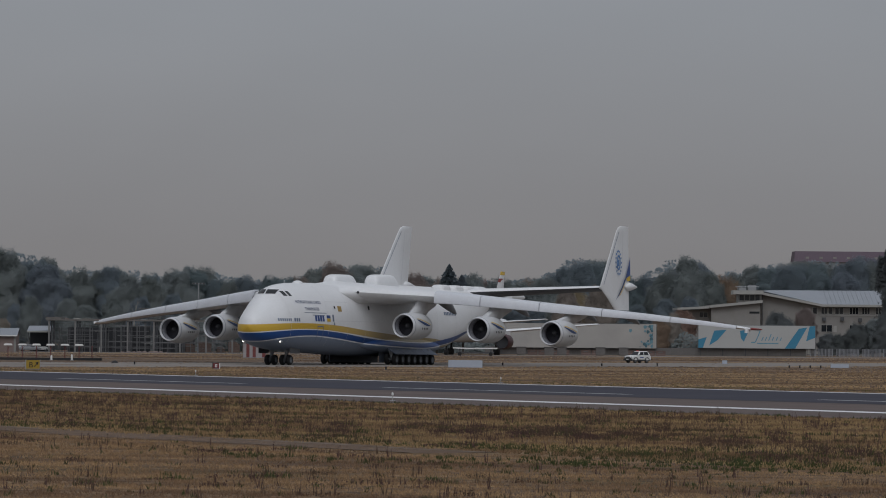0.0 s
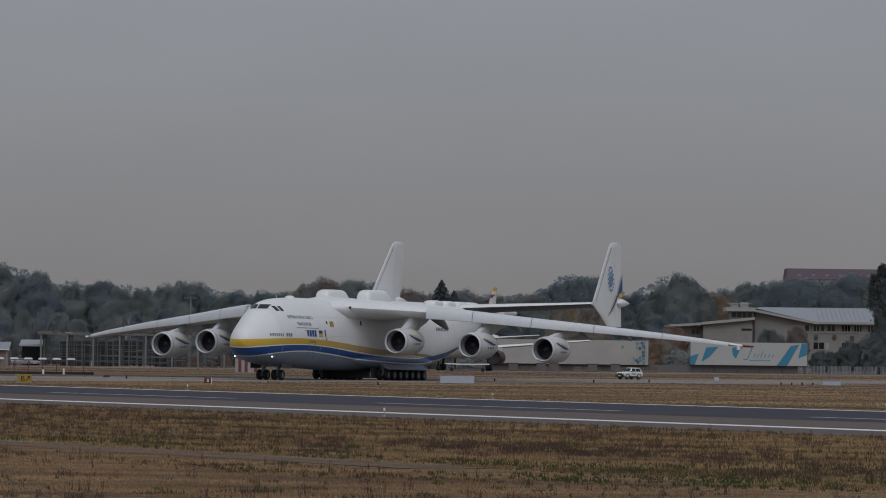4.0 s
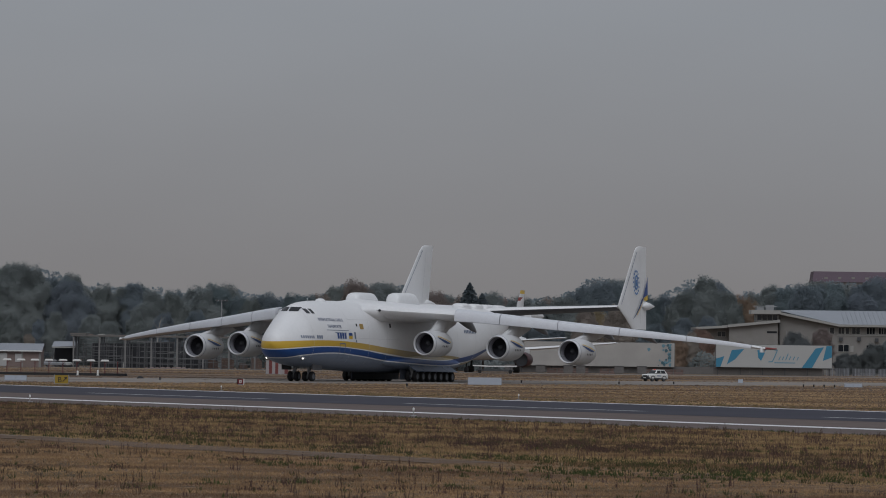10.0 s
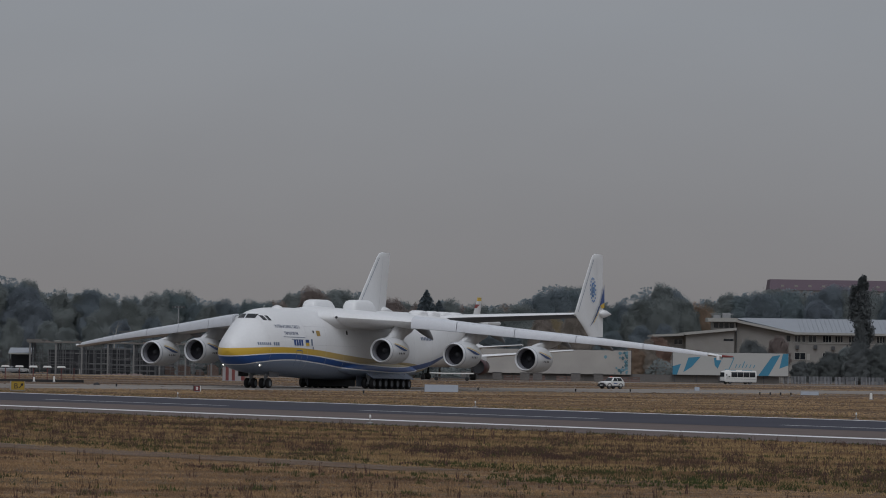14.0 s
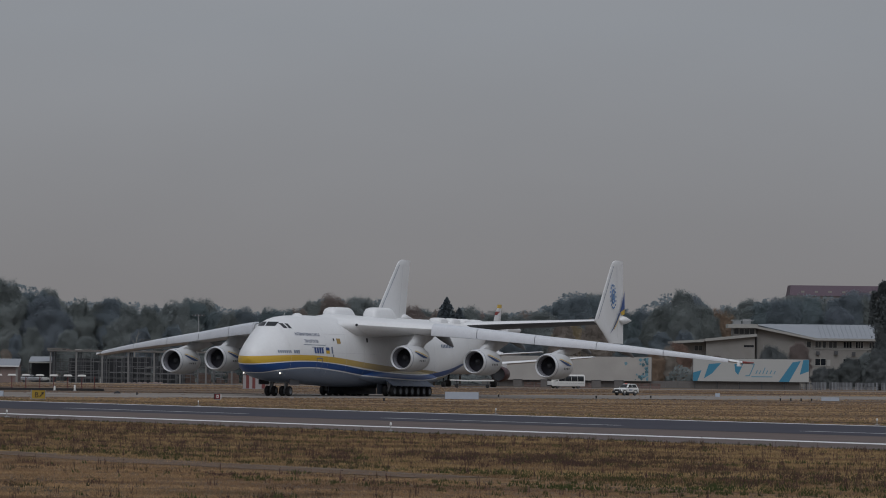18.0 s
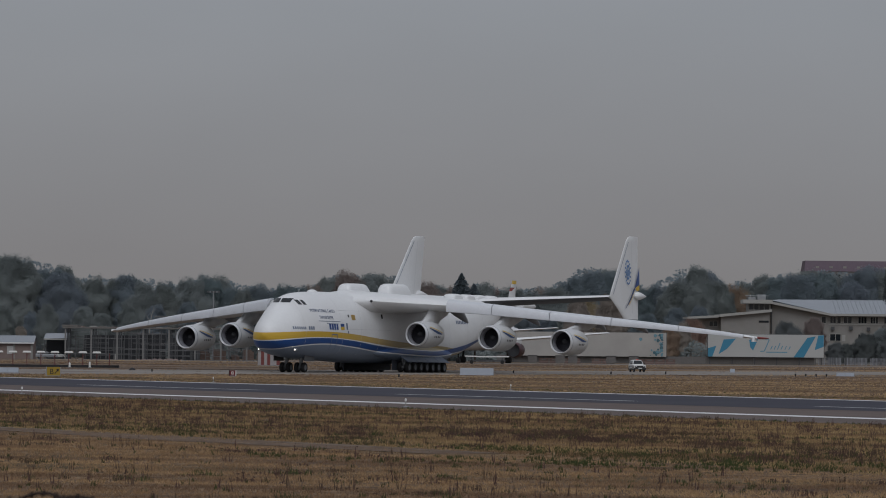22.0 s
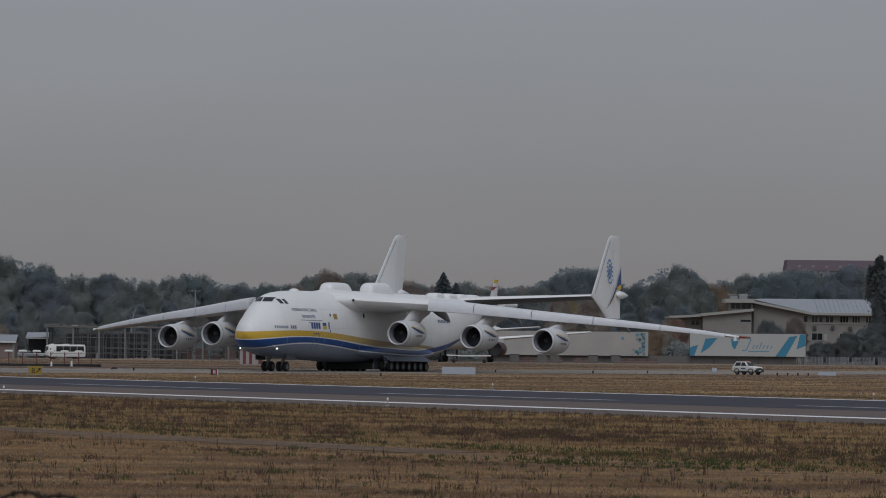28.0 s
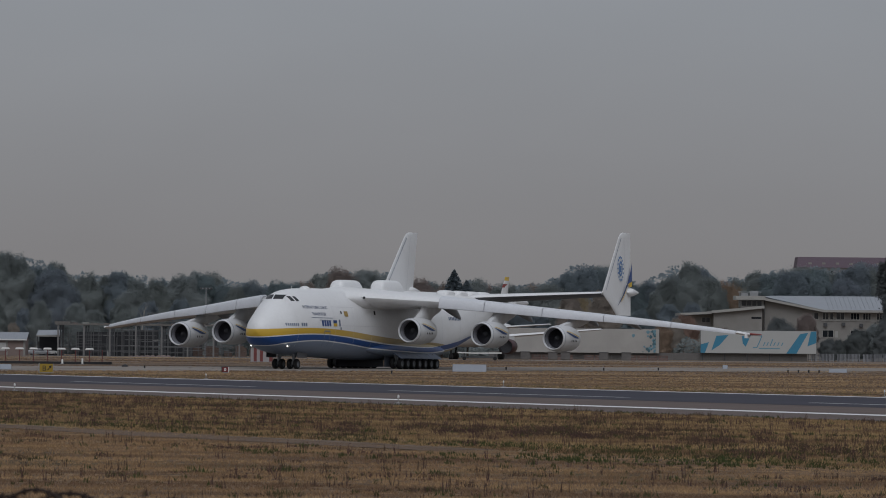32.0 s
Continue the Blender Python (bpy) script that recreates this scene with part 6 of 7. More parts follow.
def mesh_from(name, v, f, material, soft=None):
    me = bpy.data.meshes.new(name)
    me.from_pydata(v.tolist(), [], f.tolist())
    me.materials.append(material)
    if soft is not None:
        me.shade_smooth()
        me.normals_split_custom_set_from_vertices(soft.tolist())
    return me


def crown_broad(seed, wide, tall, base, leaves=34000, loose=0.10):
    """A crown from base up to tall: an uneven hull in leaf colour, added to fill dark gaps, under a coat of leaves,
    feathery at its edge.
    """
    rng = np.random.default_rng(seed)
    na, nb = 40, 30
    az_, up_ = np.meshgrid(np.linspace(0, 2 * math.pi, na, endpoint=False), np.linspace(0.0, 1.0, nb))
    body = wide * 0.47 * np.sin(math.pi * np.clip(0.13 + 0.85 * up_, 0, 0.985)) ** 0.46 * (1.06 - 0.22 * up_) * (0.9 + 0.12 * np.sin(az_ * 2 + seed))
    grid = np.stack([body * np.cos(az_), body * np.sin(az_), base + (tall - base) * (0.01 + 0.95 * up_)], 2)
    for i in range(nb):
        for j in range(na):
            p = grid[i, j]
            k = 1 + 0.42 * noise.noise(Vector((p[0] * 0.26, p[1] * 0.26, p[2] * 0.30 + 7.3 * seed))) + 0.24 * noise.noise(Vector((p[0] * 0.7, p[1] * 0.7, p[2] * 0.7 + 3.1 * seed)))
            grid[i, j, :2] *= k
            grid[i, j, 2] += 1.1 * (k - 1) * up_[i, j] * 3.0
    # leaves over the hull
    fi, fj = rng.uniform(0, 1, leaves) ** 0.85 * (nb - 1.001), rng.uniform(0, na, leaves)
    i0, j0 = fi.astype(int), fj.astype(int) % na
    a, b = (fi - i0)[:, None], (fj - np.floor(fj))[:, None]
    j1 = (j0 + 1) % na
    c = grid[i0, j0] * (1 - a) * (1 - b) + grid[i0, j1] * (1 - a) * b + grid[i0 + 1, j0] * a * (1 - b) + grid[i0 + 1, j1] * a * b
    mid = np.array([0, 0, base + 0.45 * (tall - base)])
    push = rng.uniform(0.88, 1.06, leaves) + np.where(rng.random(leaves) < loose, rng.uniform(0, 0.09, leaves), 0)
    c = mid + (c - mid) * push[:, None]
    v, f, soft = leaf_cards(c, rng.uniform(0.07, 0.17, leaves), rng)
    inner = (mid + (grid - mid) * 0.90).reshape(-1, 3)
    ring = np.arange(na)
    faces = np.concatenate([np.stack([i * na + ring, i * na + (ring + 1) % na, (i + 1) * na + (ring + 1) % na], 1) for i in range(nb - 1)] + [np.stack([i * na + ring, (i + 1) * na + (ring + 1) % na, (i + 1) * na + ring], 1) for i in range(nb - 1)])
    out = inner - np.median(c, axis=0)
    out[:, 2] = np.maximum(out[:, 2], 0)
    out = out / (np.linalg.norm(out, axis=1)[:, None] + 1e-6) * 0.75 + np.array([0, 0, 0.45]) + rng.normal(size=out.shape) * 0.15
    out /= np.linalg.norm(out, axis=1)[:, None]
    lob = grid[rng.integers(4, nb - 6, 12), rng.integers(0, na, 12)] * np.array([0.7, 0.7, 1])
    return (np.concatenate([v, inner]), np.concatenate([f, faces + len(v)]), np.concatenate([soft, out])), lob


def crown_spruce(seed, wide, tall, leaves):
    rng = np.random.default_rng(seed)
    u = rng.uniform(0, 1, leaves) ** 1.4
    tier = u * 0.55 + 0.45 * np.floor(u * 15) / 15
    ang = rng.uniform(0, 2 * math.pi, leaves)
    r = wide * 0.5 * (1 - u) ** 0.85 * rng.uniform(0.12, 1.0, leaves) ** 0.6 * (0.62 + 0.5 * np.abs(np.sin(ang * 3.5 + np.floor(u * 15) * 2.4)) * np.where(np.floor(u * 15) % 3 == 1, 1.25, 0.85))
    c = np.stack([r * np.cos(ang), r * np.sin(ang), tall * (0.1 + 0.9 * (tier * 0.6 + u * 0.4)) - r * 0.25], 1)
    return leaf_cards(c, rng.uniform(0.16, 0.38, leaves), rng, 0.3), None


def crown_poplar(seed, wide, tall, leaves=34000):
    """A slender crown of upswept sprays, with a second leader."""
    rng = np.random.default_rng(seed)
    n = 80
    u = rng.uniform(0.06, 0.97, n)
    a = rng.uniform(0, 2 * math.pi, n)
    r = wide * 0.30 * np.clip((1 - u) / 0.4, 0, 1) ** 0.8 * np.clip(u / 0.15, 0.4, 1) * rng.uniform(0.1, 1.1, n)
    lean = np.where(rng.random(n) < 0.3, -1.0, 0.25) * np.clip(u - 0.55, 0, 1) * 3.2
    lob = np.stack([r * np.cos(a) + lean, r * np.sin(a), tall * u * np.where(lean < 0, 0.9, 0.985)], 1)
    rad = wide * rng.uniform(0.13, 0.23, n) * np.clip((1 - u) / 0.3, 0.4, 1)
    which = rng.integers(0, n, leaves)
    d = rng.normal(size=(leaves, 3))
    d /= np.linalg.norm(d, axis=1)[:, None]
    c = lob[which] + d * (rad[which] * rng.uniform(0.2, 1.25, leaves))[:, None] * np.array([1, 1, 1.9])
    c[:, 2] = np.clip(c[:, 2], tall * 0.05, tall * 1.02)
    return leaf_cards(c, rng.uniform(0.10, 0.24, leaves), rng, -0.4), None


def tree(name, label, crown, tall, base, leaf):
    t = thing(name, label, "tree", pose(0, 0, -500))
    (v, f, soft), lobes = crown
    g = Geo().rod((0, 0, -0.1), (0.1, 0, base + 0.45 * (tall - base)), 0.022 * tall, 8, r2=0.008 * tall)
    if lobes is not None:
        for p in lobes[:9]:
            g.rod((0.02, 0, base * 0.6 + 0.25 * (p[2] - base)), tuple(p), 0.007 * tall, 5, r2=0.002 * tall)
    else:
        g.rod((0.1, 0, tall * 0.5), (0.1, 0, tall * 0.88), 0.009 * tall, 6, r2=0.002 * tall)
    part("trunk", g, M_BARK, t)
    part("crown", mesh_from("crown", v, f, leaf, soft), None, t)
    return t


KINDS = {
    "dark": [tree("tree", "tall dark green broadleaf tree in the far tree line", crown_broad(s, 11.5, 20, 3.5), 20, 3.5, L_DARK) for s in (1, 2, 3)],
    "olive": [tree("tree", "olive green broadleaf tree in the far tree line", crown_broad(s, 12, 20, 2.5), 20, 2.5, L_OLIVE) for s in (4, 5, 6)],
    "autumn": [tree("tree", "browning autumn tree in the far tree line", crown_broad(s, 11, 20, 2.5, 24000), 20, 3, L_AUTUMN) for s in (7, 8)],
    "gold": [tree("tree", "dull orange autumn tree", crown_broad(s, 13, 20, 1.5, 24000, 0.3), 20, 1.5, L_GOLD) for s in (17, 18)],
    "thin": [tree("tree", "sparse tall tree with thinning olive leaves", crown_broad(s, 9.5, 20, 4, 24000, 0.5), 20, 5, L_OLIVE) for s in (9, 10)],
    "shrub": [tree("shrub", "dense dark green shrub before the building", crown_broad(s, 19, 20, 0.6), 20, 0.6, L_SHRUB) for s in (14, 15)],
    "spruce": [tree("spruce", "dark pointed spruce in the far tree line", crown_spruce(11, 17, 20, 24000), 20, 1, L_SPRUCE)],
    "poplar": [tree("poplar", "slender dark green poplar beside the building", crown_poplar(12, 5.4, 20), 20, 1, L_SHRUB)],
}
used = {}


def plant(kind, x, y, tall, turn, pick=0):
    src = KINDS[kind][pick % len(KINDS[kind])]
    m = pose(x, y, 0, 0, 0, turn) @ Matrix.Scale(tall / 20, 4)
    if src.name not in used:
        used[src.name] = tall / 20
        src.matrix_basis = m
        return src
    return copy_thing(src, m @ Matrix.Scale(1 / used[src.name], 4))


# the skyline of the tree line: across, height
SKY_X = [-112, -100, -94, -91, -86, -80, -74, -68, -62, -55, -50, -46, -42, -38, -33, -27, -22, -16, -9, -3, 4, 12, 20, 27, 31, 35, 39, 43, 47, 53, 58, 63, 67, 72, 77, 82, 90, 100, 112, 130]
SKY_Z = [22, 24.2, 22.8, 20.3, 19.5, 18.8, 18.8, 18.6, 18, 18.4, 18.8, 17.5, 17, 16.8, 16.6, 18.3, 20, 20.5, 20, 18, 17.5, 18.2, 17.2, 17.5, 19, 21, 23, 22, 19.5, 17.8, 21, 22.6, 20.3, 17.8, 20.5, 20.8, 21.8, 22.6, 22, 21]
rt = random.Random(21)
x = -118.0
while x < 132:
    hgt = float(np.interp(x, SKY_X, SKY_Z)) * rt.uniform(0.92, 1.02)
    if x < -70:
        kind = rt.choice(("olive", "thin", "olive", "dark"))
    elif x < -30:
        kind = rt.choice(("dark", "dark", "olive", "olive"))
    elif -29 < x < -8:
        kind = rt.choice(("autumn", "autumn", "autumn", "olive"))
    elif x < 32:
        kind = rt.choice(("autumn", "olive", "autumn", "thin"))
    elif 62 < x < 78:
        kind = rt.choice(("autumn", "thin", "dark"))
    else:
        kind = rt.choice(("dark", "dark", "dark", "olive"))
    plant(kind, x, 1062 + rt.uniform(-14, 22), hgt, rt.uniform(0, 360), rt.randrange(3))
    x += rt.uniform(2.3, 3.6)
# a lower, nearer row
x = -116.0
while x < 64:
    hgt = float(np.interp(x, SKY_X, SKY_Z)) * rt.uniform(0.50, 0.72)
    yy = 1018 if x > 40 else (925 if x < 12 else 985)
    plant(rt.choice(("olive", "dark", "olive", "thin")) if x < 30 else rt.choice(("dark", "autumn", "dark")), x, yy + rt.uniform(0, 26), hgt * (0.93 if yy < 960 else 1), rt.uniform(0, 360), rt.randrange(3))
    x += rt.uniform(4.2, 7.0)
plant("thin", -84.8, 1060, 21.4, 0)
for x, y, hgt in ((7.4, 1034, 19.8), (10.2, 1033, 17.4)):
    plant("spruce", x, y, hgt, 80 + 37 * x)
for x, hgt in ((-71.1, 20.0), (-49.6, 19.8), (12.3, 18.8), (63.2, 22.8), (77.5, 21.6), (92.6, 21.6)):
    plant("thin" if x in (77.5, -49.6, 12.3) else "dark", x, 1063, hgt * 0.97, rt.uniform(0, 360), rt.randrange(3))
plant("dark", 84.0, 1034, 19.8, 10, 1)
plant("dark", 90.5, 1038, 19.2, 120, 2)
plant("dark", 96.5, 1036, 18.6, 220)
plant("poplar", 99.0, 965, 24.2, 0)
# trees and shrubs before the annex
for kind, x, y, hgt in (("shrub", 75.2, 958, 9.3), ("autumn", 81.4, 962, 10.2), ("shrub", 84.1, 940, 4.9), ("shrub", 86.2, 941, 4.7), ("shrub", 91.8, 955, 7.0), ("olive", 95.0, 955, 8.0), ("shrub", 97.4, 955, 8.9), ("shrub", 102, 955, 8.9), ("shrub", 106.5, 956, 9.3), ("shrub", 111, 956, 9.6), ("autumn", 53.5, 955, 8.8), ("gold", 57.5, 988, 9.8), ("gold", 50.2, 948, 7.6), ("autumn", 63.5, 952, 7.0), ("gold", 71.0, 1058, 18.0), ("gold", 75.0, 1060, 17.0), ("autumn", -81.0, 905, 6.4), ("gold", 36.0, 1040, 14.5), ("shrub", 116.5, 956, 8)):
    plant(kind, x, y, hgt, rt.uniform(0, 360), rt.randrange(3))

# far woods that close the gaps, joined
rng = np.random.default_rng(5)
k = 80000
xx = rng.uniform(-260, 300, k)
zz = np.interp(xx, SKY_X, SKY_Z) * 0.98 * rng.uniform(0.02, 1.0, k) ** 0.75 * (1 + 0.04 * np.sin(xx * 0.9) * np.sin(xx * 0.37 + 1))
cc = np.stack([xx, rng.uniform(1095, 1125, k), zz], 1)
v, f, soft = leaf_cards(cc, rng.uniform(0.3, 0.62, k), rng, edge=(0, -0.8, 0.4))
k2 = 26000
x2 = rng.uniform(-125, 66, k2)
c2 = np.stack([x2, rng.uniform(948, 956, k2), rng.uniform(0.0, 1.0, k2) ** 1.3 * (3.6 + 1.6 * np.sin(x2 * 0.7) * np.sin(x2 * 0.23 + 2))], 1)
v2, f2, soft2 = leaf_cards(c2, rng.uniform(0.25, 0.5, k2), rng, edge=(0, -0.8, 0.4))
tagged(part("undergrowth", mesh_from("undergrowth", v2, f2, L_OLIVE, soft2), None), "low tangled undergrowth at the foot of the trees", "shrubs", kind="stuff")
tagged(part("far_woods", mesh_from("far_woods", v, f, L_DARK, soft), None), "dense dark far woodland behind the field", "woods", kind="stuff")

# ---- near grass ----


def blade_stuff(name, label, pts, heights, widths, blades, colour, rng, spread=0.5, lean=0.5, seed_heads=0):
    """Upright blades, a few for each tuft, all in one mesh."""
    n = len(pts)
    base = np.repeat(pts, blades, 0)
    hh = np.repeat(heights, blades) * rng.uniform(0.55, 1.1, n * blades)
    ww = np.repeat(widths, blades) * rng.uniform(0.7, 1.2, n * blades)
    ang = rng.uniform(0, 2 * math.pi, n * blades)
    tilt = rng.uniform(0, lean, n * blades)
    foot = base + np.stack([rng.normal(0, 0.06, n * blades), rng.normal(0, 0.06, n * blades), np.zeros(n * blades)], 1)
    tip = foot + np.stack([np.cos(ang) * tilt * hh, np.sin(ang) * tilt * hh, hh], 1)
    side = np.stack([np.cos(rng.uniform(-0.7, 0.7, n * blades)), rng.uniform(-0.6, 0.6, n * blades), np.zeros(n * blades)], 1) * ww[:, None]
    v = np.stack([foot - side, foot + side, tip], 1).reshape(-1, 3)
    f = np.arange(len(v)).reshape(-1, 3)
    if seed_heads:
        j = rng.random(n * blades) < seed_heads
        c = tip[j] - (tip[j] - foot[j]) * rng.uniform(0.0, 0.4, (j.sum(), 1))
        v2, f2, soft = leaf_cards(c, rng.uniform(0.014, 0.036, j.sum()), rng, 0.0, 0.0)
        me = bpy.data.meshes.new(name)
        me.from_pydata(np.concatenate([v, v2]).tolist(), [], f.tolist() + (f2 + len(v)).tolist())
        me.materials.append(colour)
    else:
        me = mesh_from(name, v, f, colour)
    return tagged(part(name, me, None), label, "grass", kind="stuff")


def scatter(k, rng, n0, n1, y0=84.0):
    """Points in the stretch of grass before the lens, between two lines along the runway."""
    out = []
    y = np.sqrt(rng.uniform(y0 ** 2, 320.0 ** 2, k * 4))
    x = rng.uniform(-0.128, 0.135, k * 4) * y
    nn = x * RN.x + y * RN.y
    keep = (nn > n0) & (nn < n1)
    x, y, nn = x[keep][:k], y[keep][:k], nn[keep][:k]
    z = np.array([land(a, b) for a, b in zip(x, y)])
    return np.stack([x, y, z], 1), nn


def patch(p, scale, seed, along=0.3):
    """A slow noise along the runway, 0 to 1."""
    s = p[:, 0] * RU.x + p[:, 1] * RU.y
    nn = p[:, 0] * RN.x + p[:, 1] * RN.y
    return np.array([0.5 + 0.5 * noise.noise(Vector((a * scale * along, b * scale, seed))) for a, b in zip(s, nn)])


def tufts(p, stems, wide, rng):
    """Stems gathered round the given centres."""
    q = np.repeat(p, stems, 0)
    q[:, :2] += rng.normal(0, wide, (len(q), 2))
    q[:, 2] = [land(a, b) for a, b in q[:, :2]]
    return q


G_STRAW = foliage("dry_straw_blades", (0.57, 0.40, 0.205), 0.75, 0.0, (0.32, 0.205, 0.120), 0.16)
G_BROWN = foliage("dull_brown_blades", (0.43, 0.285, 0.155), 0.8, 0.0, (0.205, 0.130, 0.082), 0.22)
G_RUST = foliage("rusty_weed_stalks", (0.130, 0.078, 0.074), 0.45, 0.0, (0.160, 0.112, 0.076), 0.3)
G_PALE = foliage("far_straw_blades", (0.45, 0.315, 0.175), 0.5, 0.0, (0.19, 0.125, 0.080), 0.07)
G_GREEN = foliage("green_blades", (0.082, 0.106, 0.040), 0.5, 0.0, (0.100, 0.092, 0.048), 0.3)
rng = np.random.default_rng(8)
p, nn = scatter(230000, rng, 38, 119)
track_gap = (nn > 71.0) & (nn < 75.0) & (p[:, 0] < 2.5)
keep = (rng.random(len(p)) < np.where(nn > 74, 0.22, 0.36) + 1.5 * np.clip(patch(p, 0.6, 2.0) - 0.38, 0, 1) * (0.5 + patch(p, 0.15, 9.0))) & ~(track_gap & (rng.random(len(p)) < 0.62))
p, nn = p[keep], nn[keep]
far = nn > 74
blade_stuff("dry_grass", "short dry straw-coloured grass", p[far], 0.03 + 0.13 * patch(p[far], 0.9, 7.0), np.full(far.sum(), 0.016), 4, G_STRAW, rng, lean=1.4)
blade_stuff("mown_dry_grass", "low mown brown grass before the wheel track", p[~far], 0.02 + 0.11 * patch(p[~far], 1.2, 7.0) * np.clip((71.5 - nn[~far]) / 3, 0.3, 1), np.full((~far).sum(), 0.010), 4, G_BROWN, rng, lean=1.6)
# weeds in tufts: scattered, massed in a belt beyond the track, sparse on the mown side
p, nn = scatter(15000, rng, 40, 119)
w = patch(p, 0.22, 11.0)
clump = np.clip((patch(p, 0.9, 31.0, 0.6) - 0.40) * 4, 0, 1)
belt = np.clip(1 - np.abs(nn - 87 - 2.0 * np.sin(p[:, 0] * 0.4)) / 6.5, 0, 1) * np.clip((p[:, 0] + 4) / 6, 0.12, 1)
dens = np.where(nn > 76, 0.024 + 0.15 * np.clip((w - 0.42) * 4, 0, 1) * clump + 0.60 * belt * np.clip((p[:, 0] + 2) / 5, 0.6, 1) * np.clip((w - 0.25) * 4, 0.25, 1) * np.clip(clump + 0.25, 0, 1), 0.012 + 0.13 * np.clip((w - 0.45) * 4, 0, 1) * clump)
dens *= ~((nn > 70) & (nn < 75.5))
p2 = p[rng.random(len(p)) < dens]
high = np.where(p2[:, 0] * RN.x + p2[:, 1] * RN.y > 76, 1.0, 0.62) * rng.uniform(0.11, 0.29, len(p2))
q2 = tufts(p2, 15, 0.24, rng)
blade_stuff("dry_weeds", "reddish-brown dry weeds with seed heads", q2, np.repeat(high, 15) * rng.uniform(0.5, 1.15, len(q2)), np.full(len(q2), 0.011), 3, G_RUST, rng, lean=0.5, seed_heads=0.9)
q2 = tufts(p2[rng.random(len(p2)) < 0.16] + np.array([0.3, 0.5, 0]), 14, 0.22, rng)
blade_stuff("green_weeds", "dark green weeds among the dry ones", q2, rng.uniform(0.07, 0.22, len(q2)), np.full(len(q2), 0.018), 3, G_GREEN, rng, lean=0.8)
# single tall stalks that stand over the rest
p, nn = scatter(5200, rng, 42, 118)
p2 = p[(rng.random(len(p)) < np.where(nn > 76, 0.5, 0.16)) & ~((nn > 70) & (nn < 75.5))]
blade_stuff("tall_weeds", "tall dry weed stalks standing over the grass", p2, 0.20 + 0.22 * rng.random(len(p2)), np.full(len(p2), 0.014), 4, G_RUST, rng, lean=0.3, seed_heads=0.9)
# green growth along the track and in a damp stretch of the field
p, nn = scatter(60000, rng, 44, 120)
w, fine_w = patch(p, 0.3, 5.0), patch(p, 0.8, 71.0, 0.25)
damp = np.clip((p[:, 1] - 126) / 5, 0, 1) * np.clip((152 - p[:, 1]) / 6, 0, 1) * np.clip((p[:, 0] + 1) / 4, 0, 1)
dens = 0.32 * np.clip((w - 0.60) * 5, 0, 1) * (nn > 60) + 0.75 * (np.abs(nn - 77.2) < 2.2) * np.clip((fine_w - 0.36) * 4, 0, 1) + 0.65 * ((nn > 80) & (nn < 114)) * np.clip((patch(p, 0.35, 83.0, 0.2) - 0.58) * 6, 0, 1) + 0.75 * damp * np.clip((fine_w - 0.40) * 4, 0, 1) + 0.5 * (nn > 118.4) + 0.02 * (nn < 70)
p2 = p[(rng.random(len(p)) < dens) & ~((nn > 70.4) & (nn < 75.0) & (p[:, 0] < 3))]
blade_stuff("green_grass", "patches of low green grass and weeds", p2, 0.06 + 0.13 * rng.random(len(p2)), np.full(len(p2), 0.020), 5, G_GREEN, rng, lean=0.9)
# grass beyond the runway
y = rng.uniform(240, 520, 60000)
x = rng.uniform(-0.13, 0.14, 60000) * y
nn = x * RN.x + y * RN.y
tt = TN.x * x + TN.y * y - a0
keep = (nn > 178) & (tt < -3)
pf = np.stack([x, y, np.zeros_like(x)], 1)[keep]
pf = pf[rng.random(len(pf)) < np.clip((patch(pf, 0.35, 3.0, 0.07) - 0.28) * 3.5, 0, 1)]
blade_stuff("far_dry_grass", "dry straw-coloured grass between runway and taxiway", pf, 0.04 + 0.06 * rng.random(len(pf)), np.full(len(pf), 0.035), 3, G_PALE, rng, lean=1.6)

pf = np.stack([x, y, np.zeros_like(x)], 1)[keep]
pf = pf[rng.random(len(pf)) < 0.8 * np.clip((patch(pf, 0.3, 23.0, 0.07) - 0.50) * 5, 0, 1) * np.clip((patch(pf, 1.3, 61.0) - 0.35) * 4, 0, 1)]
G_EARTH = foliage("earth_brown_blades", (0.175, 0.115, 0.080), 0.4, 0.0)
blade_stuff("far_dry_weeds", "dark brown weeds between runway and taxiway", pf, 0.03 + 0.05 * rng.random(len(pf)), np.full(len(pf), 0.035), 4, G_EARTH, rng, lean=1.5)

pf = np.stack([x, y, np.zeros_like(x)], 1)[keep]
nv = nn[keep]
pf = pf[rng.random(len(pf)) < 0.75 * np.clip((196 - nv) / 14, 0, 1) * np.clip((patch(pf, 0.5, 41.0, 0.1) - 0.30) * 4, 0, 1)]
blade_stuff("verge_grass", "olive green verge along the runway's far edge", pf, 0.05 + 0.07 * rng.random(len(pf)), np.full(len(pf), 0.03), 3, foliage("olive_verge_blades", (0.150, 0.130, 0.062), 0.4, 0.0), rng, lean=1.3)

# rough grass and weeds on the far field, along the taxiway's edges and thinly through its joints
y = np.sqrt(rng.uniform(430.0 ** 2, 845.0 ** 2, 60000))
x = rng.uniform(-0.115, 0.130, 60000) * y
nn, tt = x * RN.x + y * RN.y, TN.x * x + TN.y * y - a0
pf = np.stack([x, y, np.zeros_like(x)], 1)
lie = np.array([0.5 + 0.5 * noise.noise(Vector((a * 0.012, b * 0.05, 4.0))) for a, b in pf[:, :2]])
edge_ = np.minimum(np.abs(tt + 2), np.abs(tt - 52))
want = np.where((tt > -1) & (tt < 51), 0.03, np.clip((lie - 0.36) * 4, 0, 0.9)) + 0.9 * (edge_ < 5) * np.clip((lie - 0.25) * 4, 0, 1)
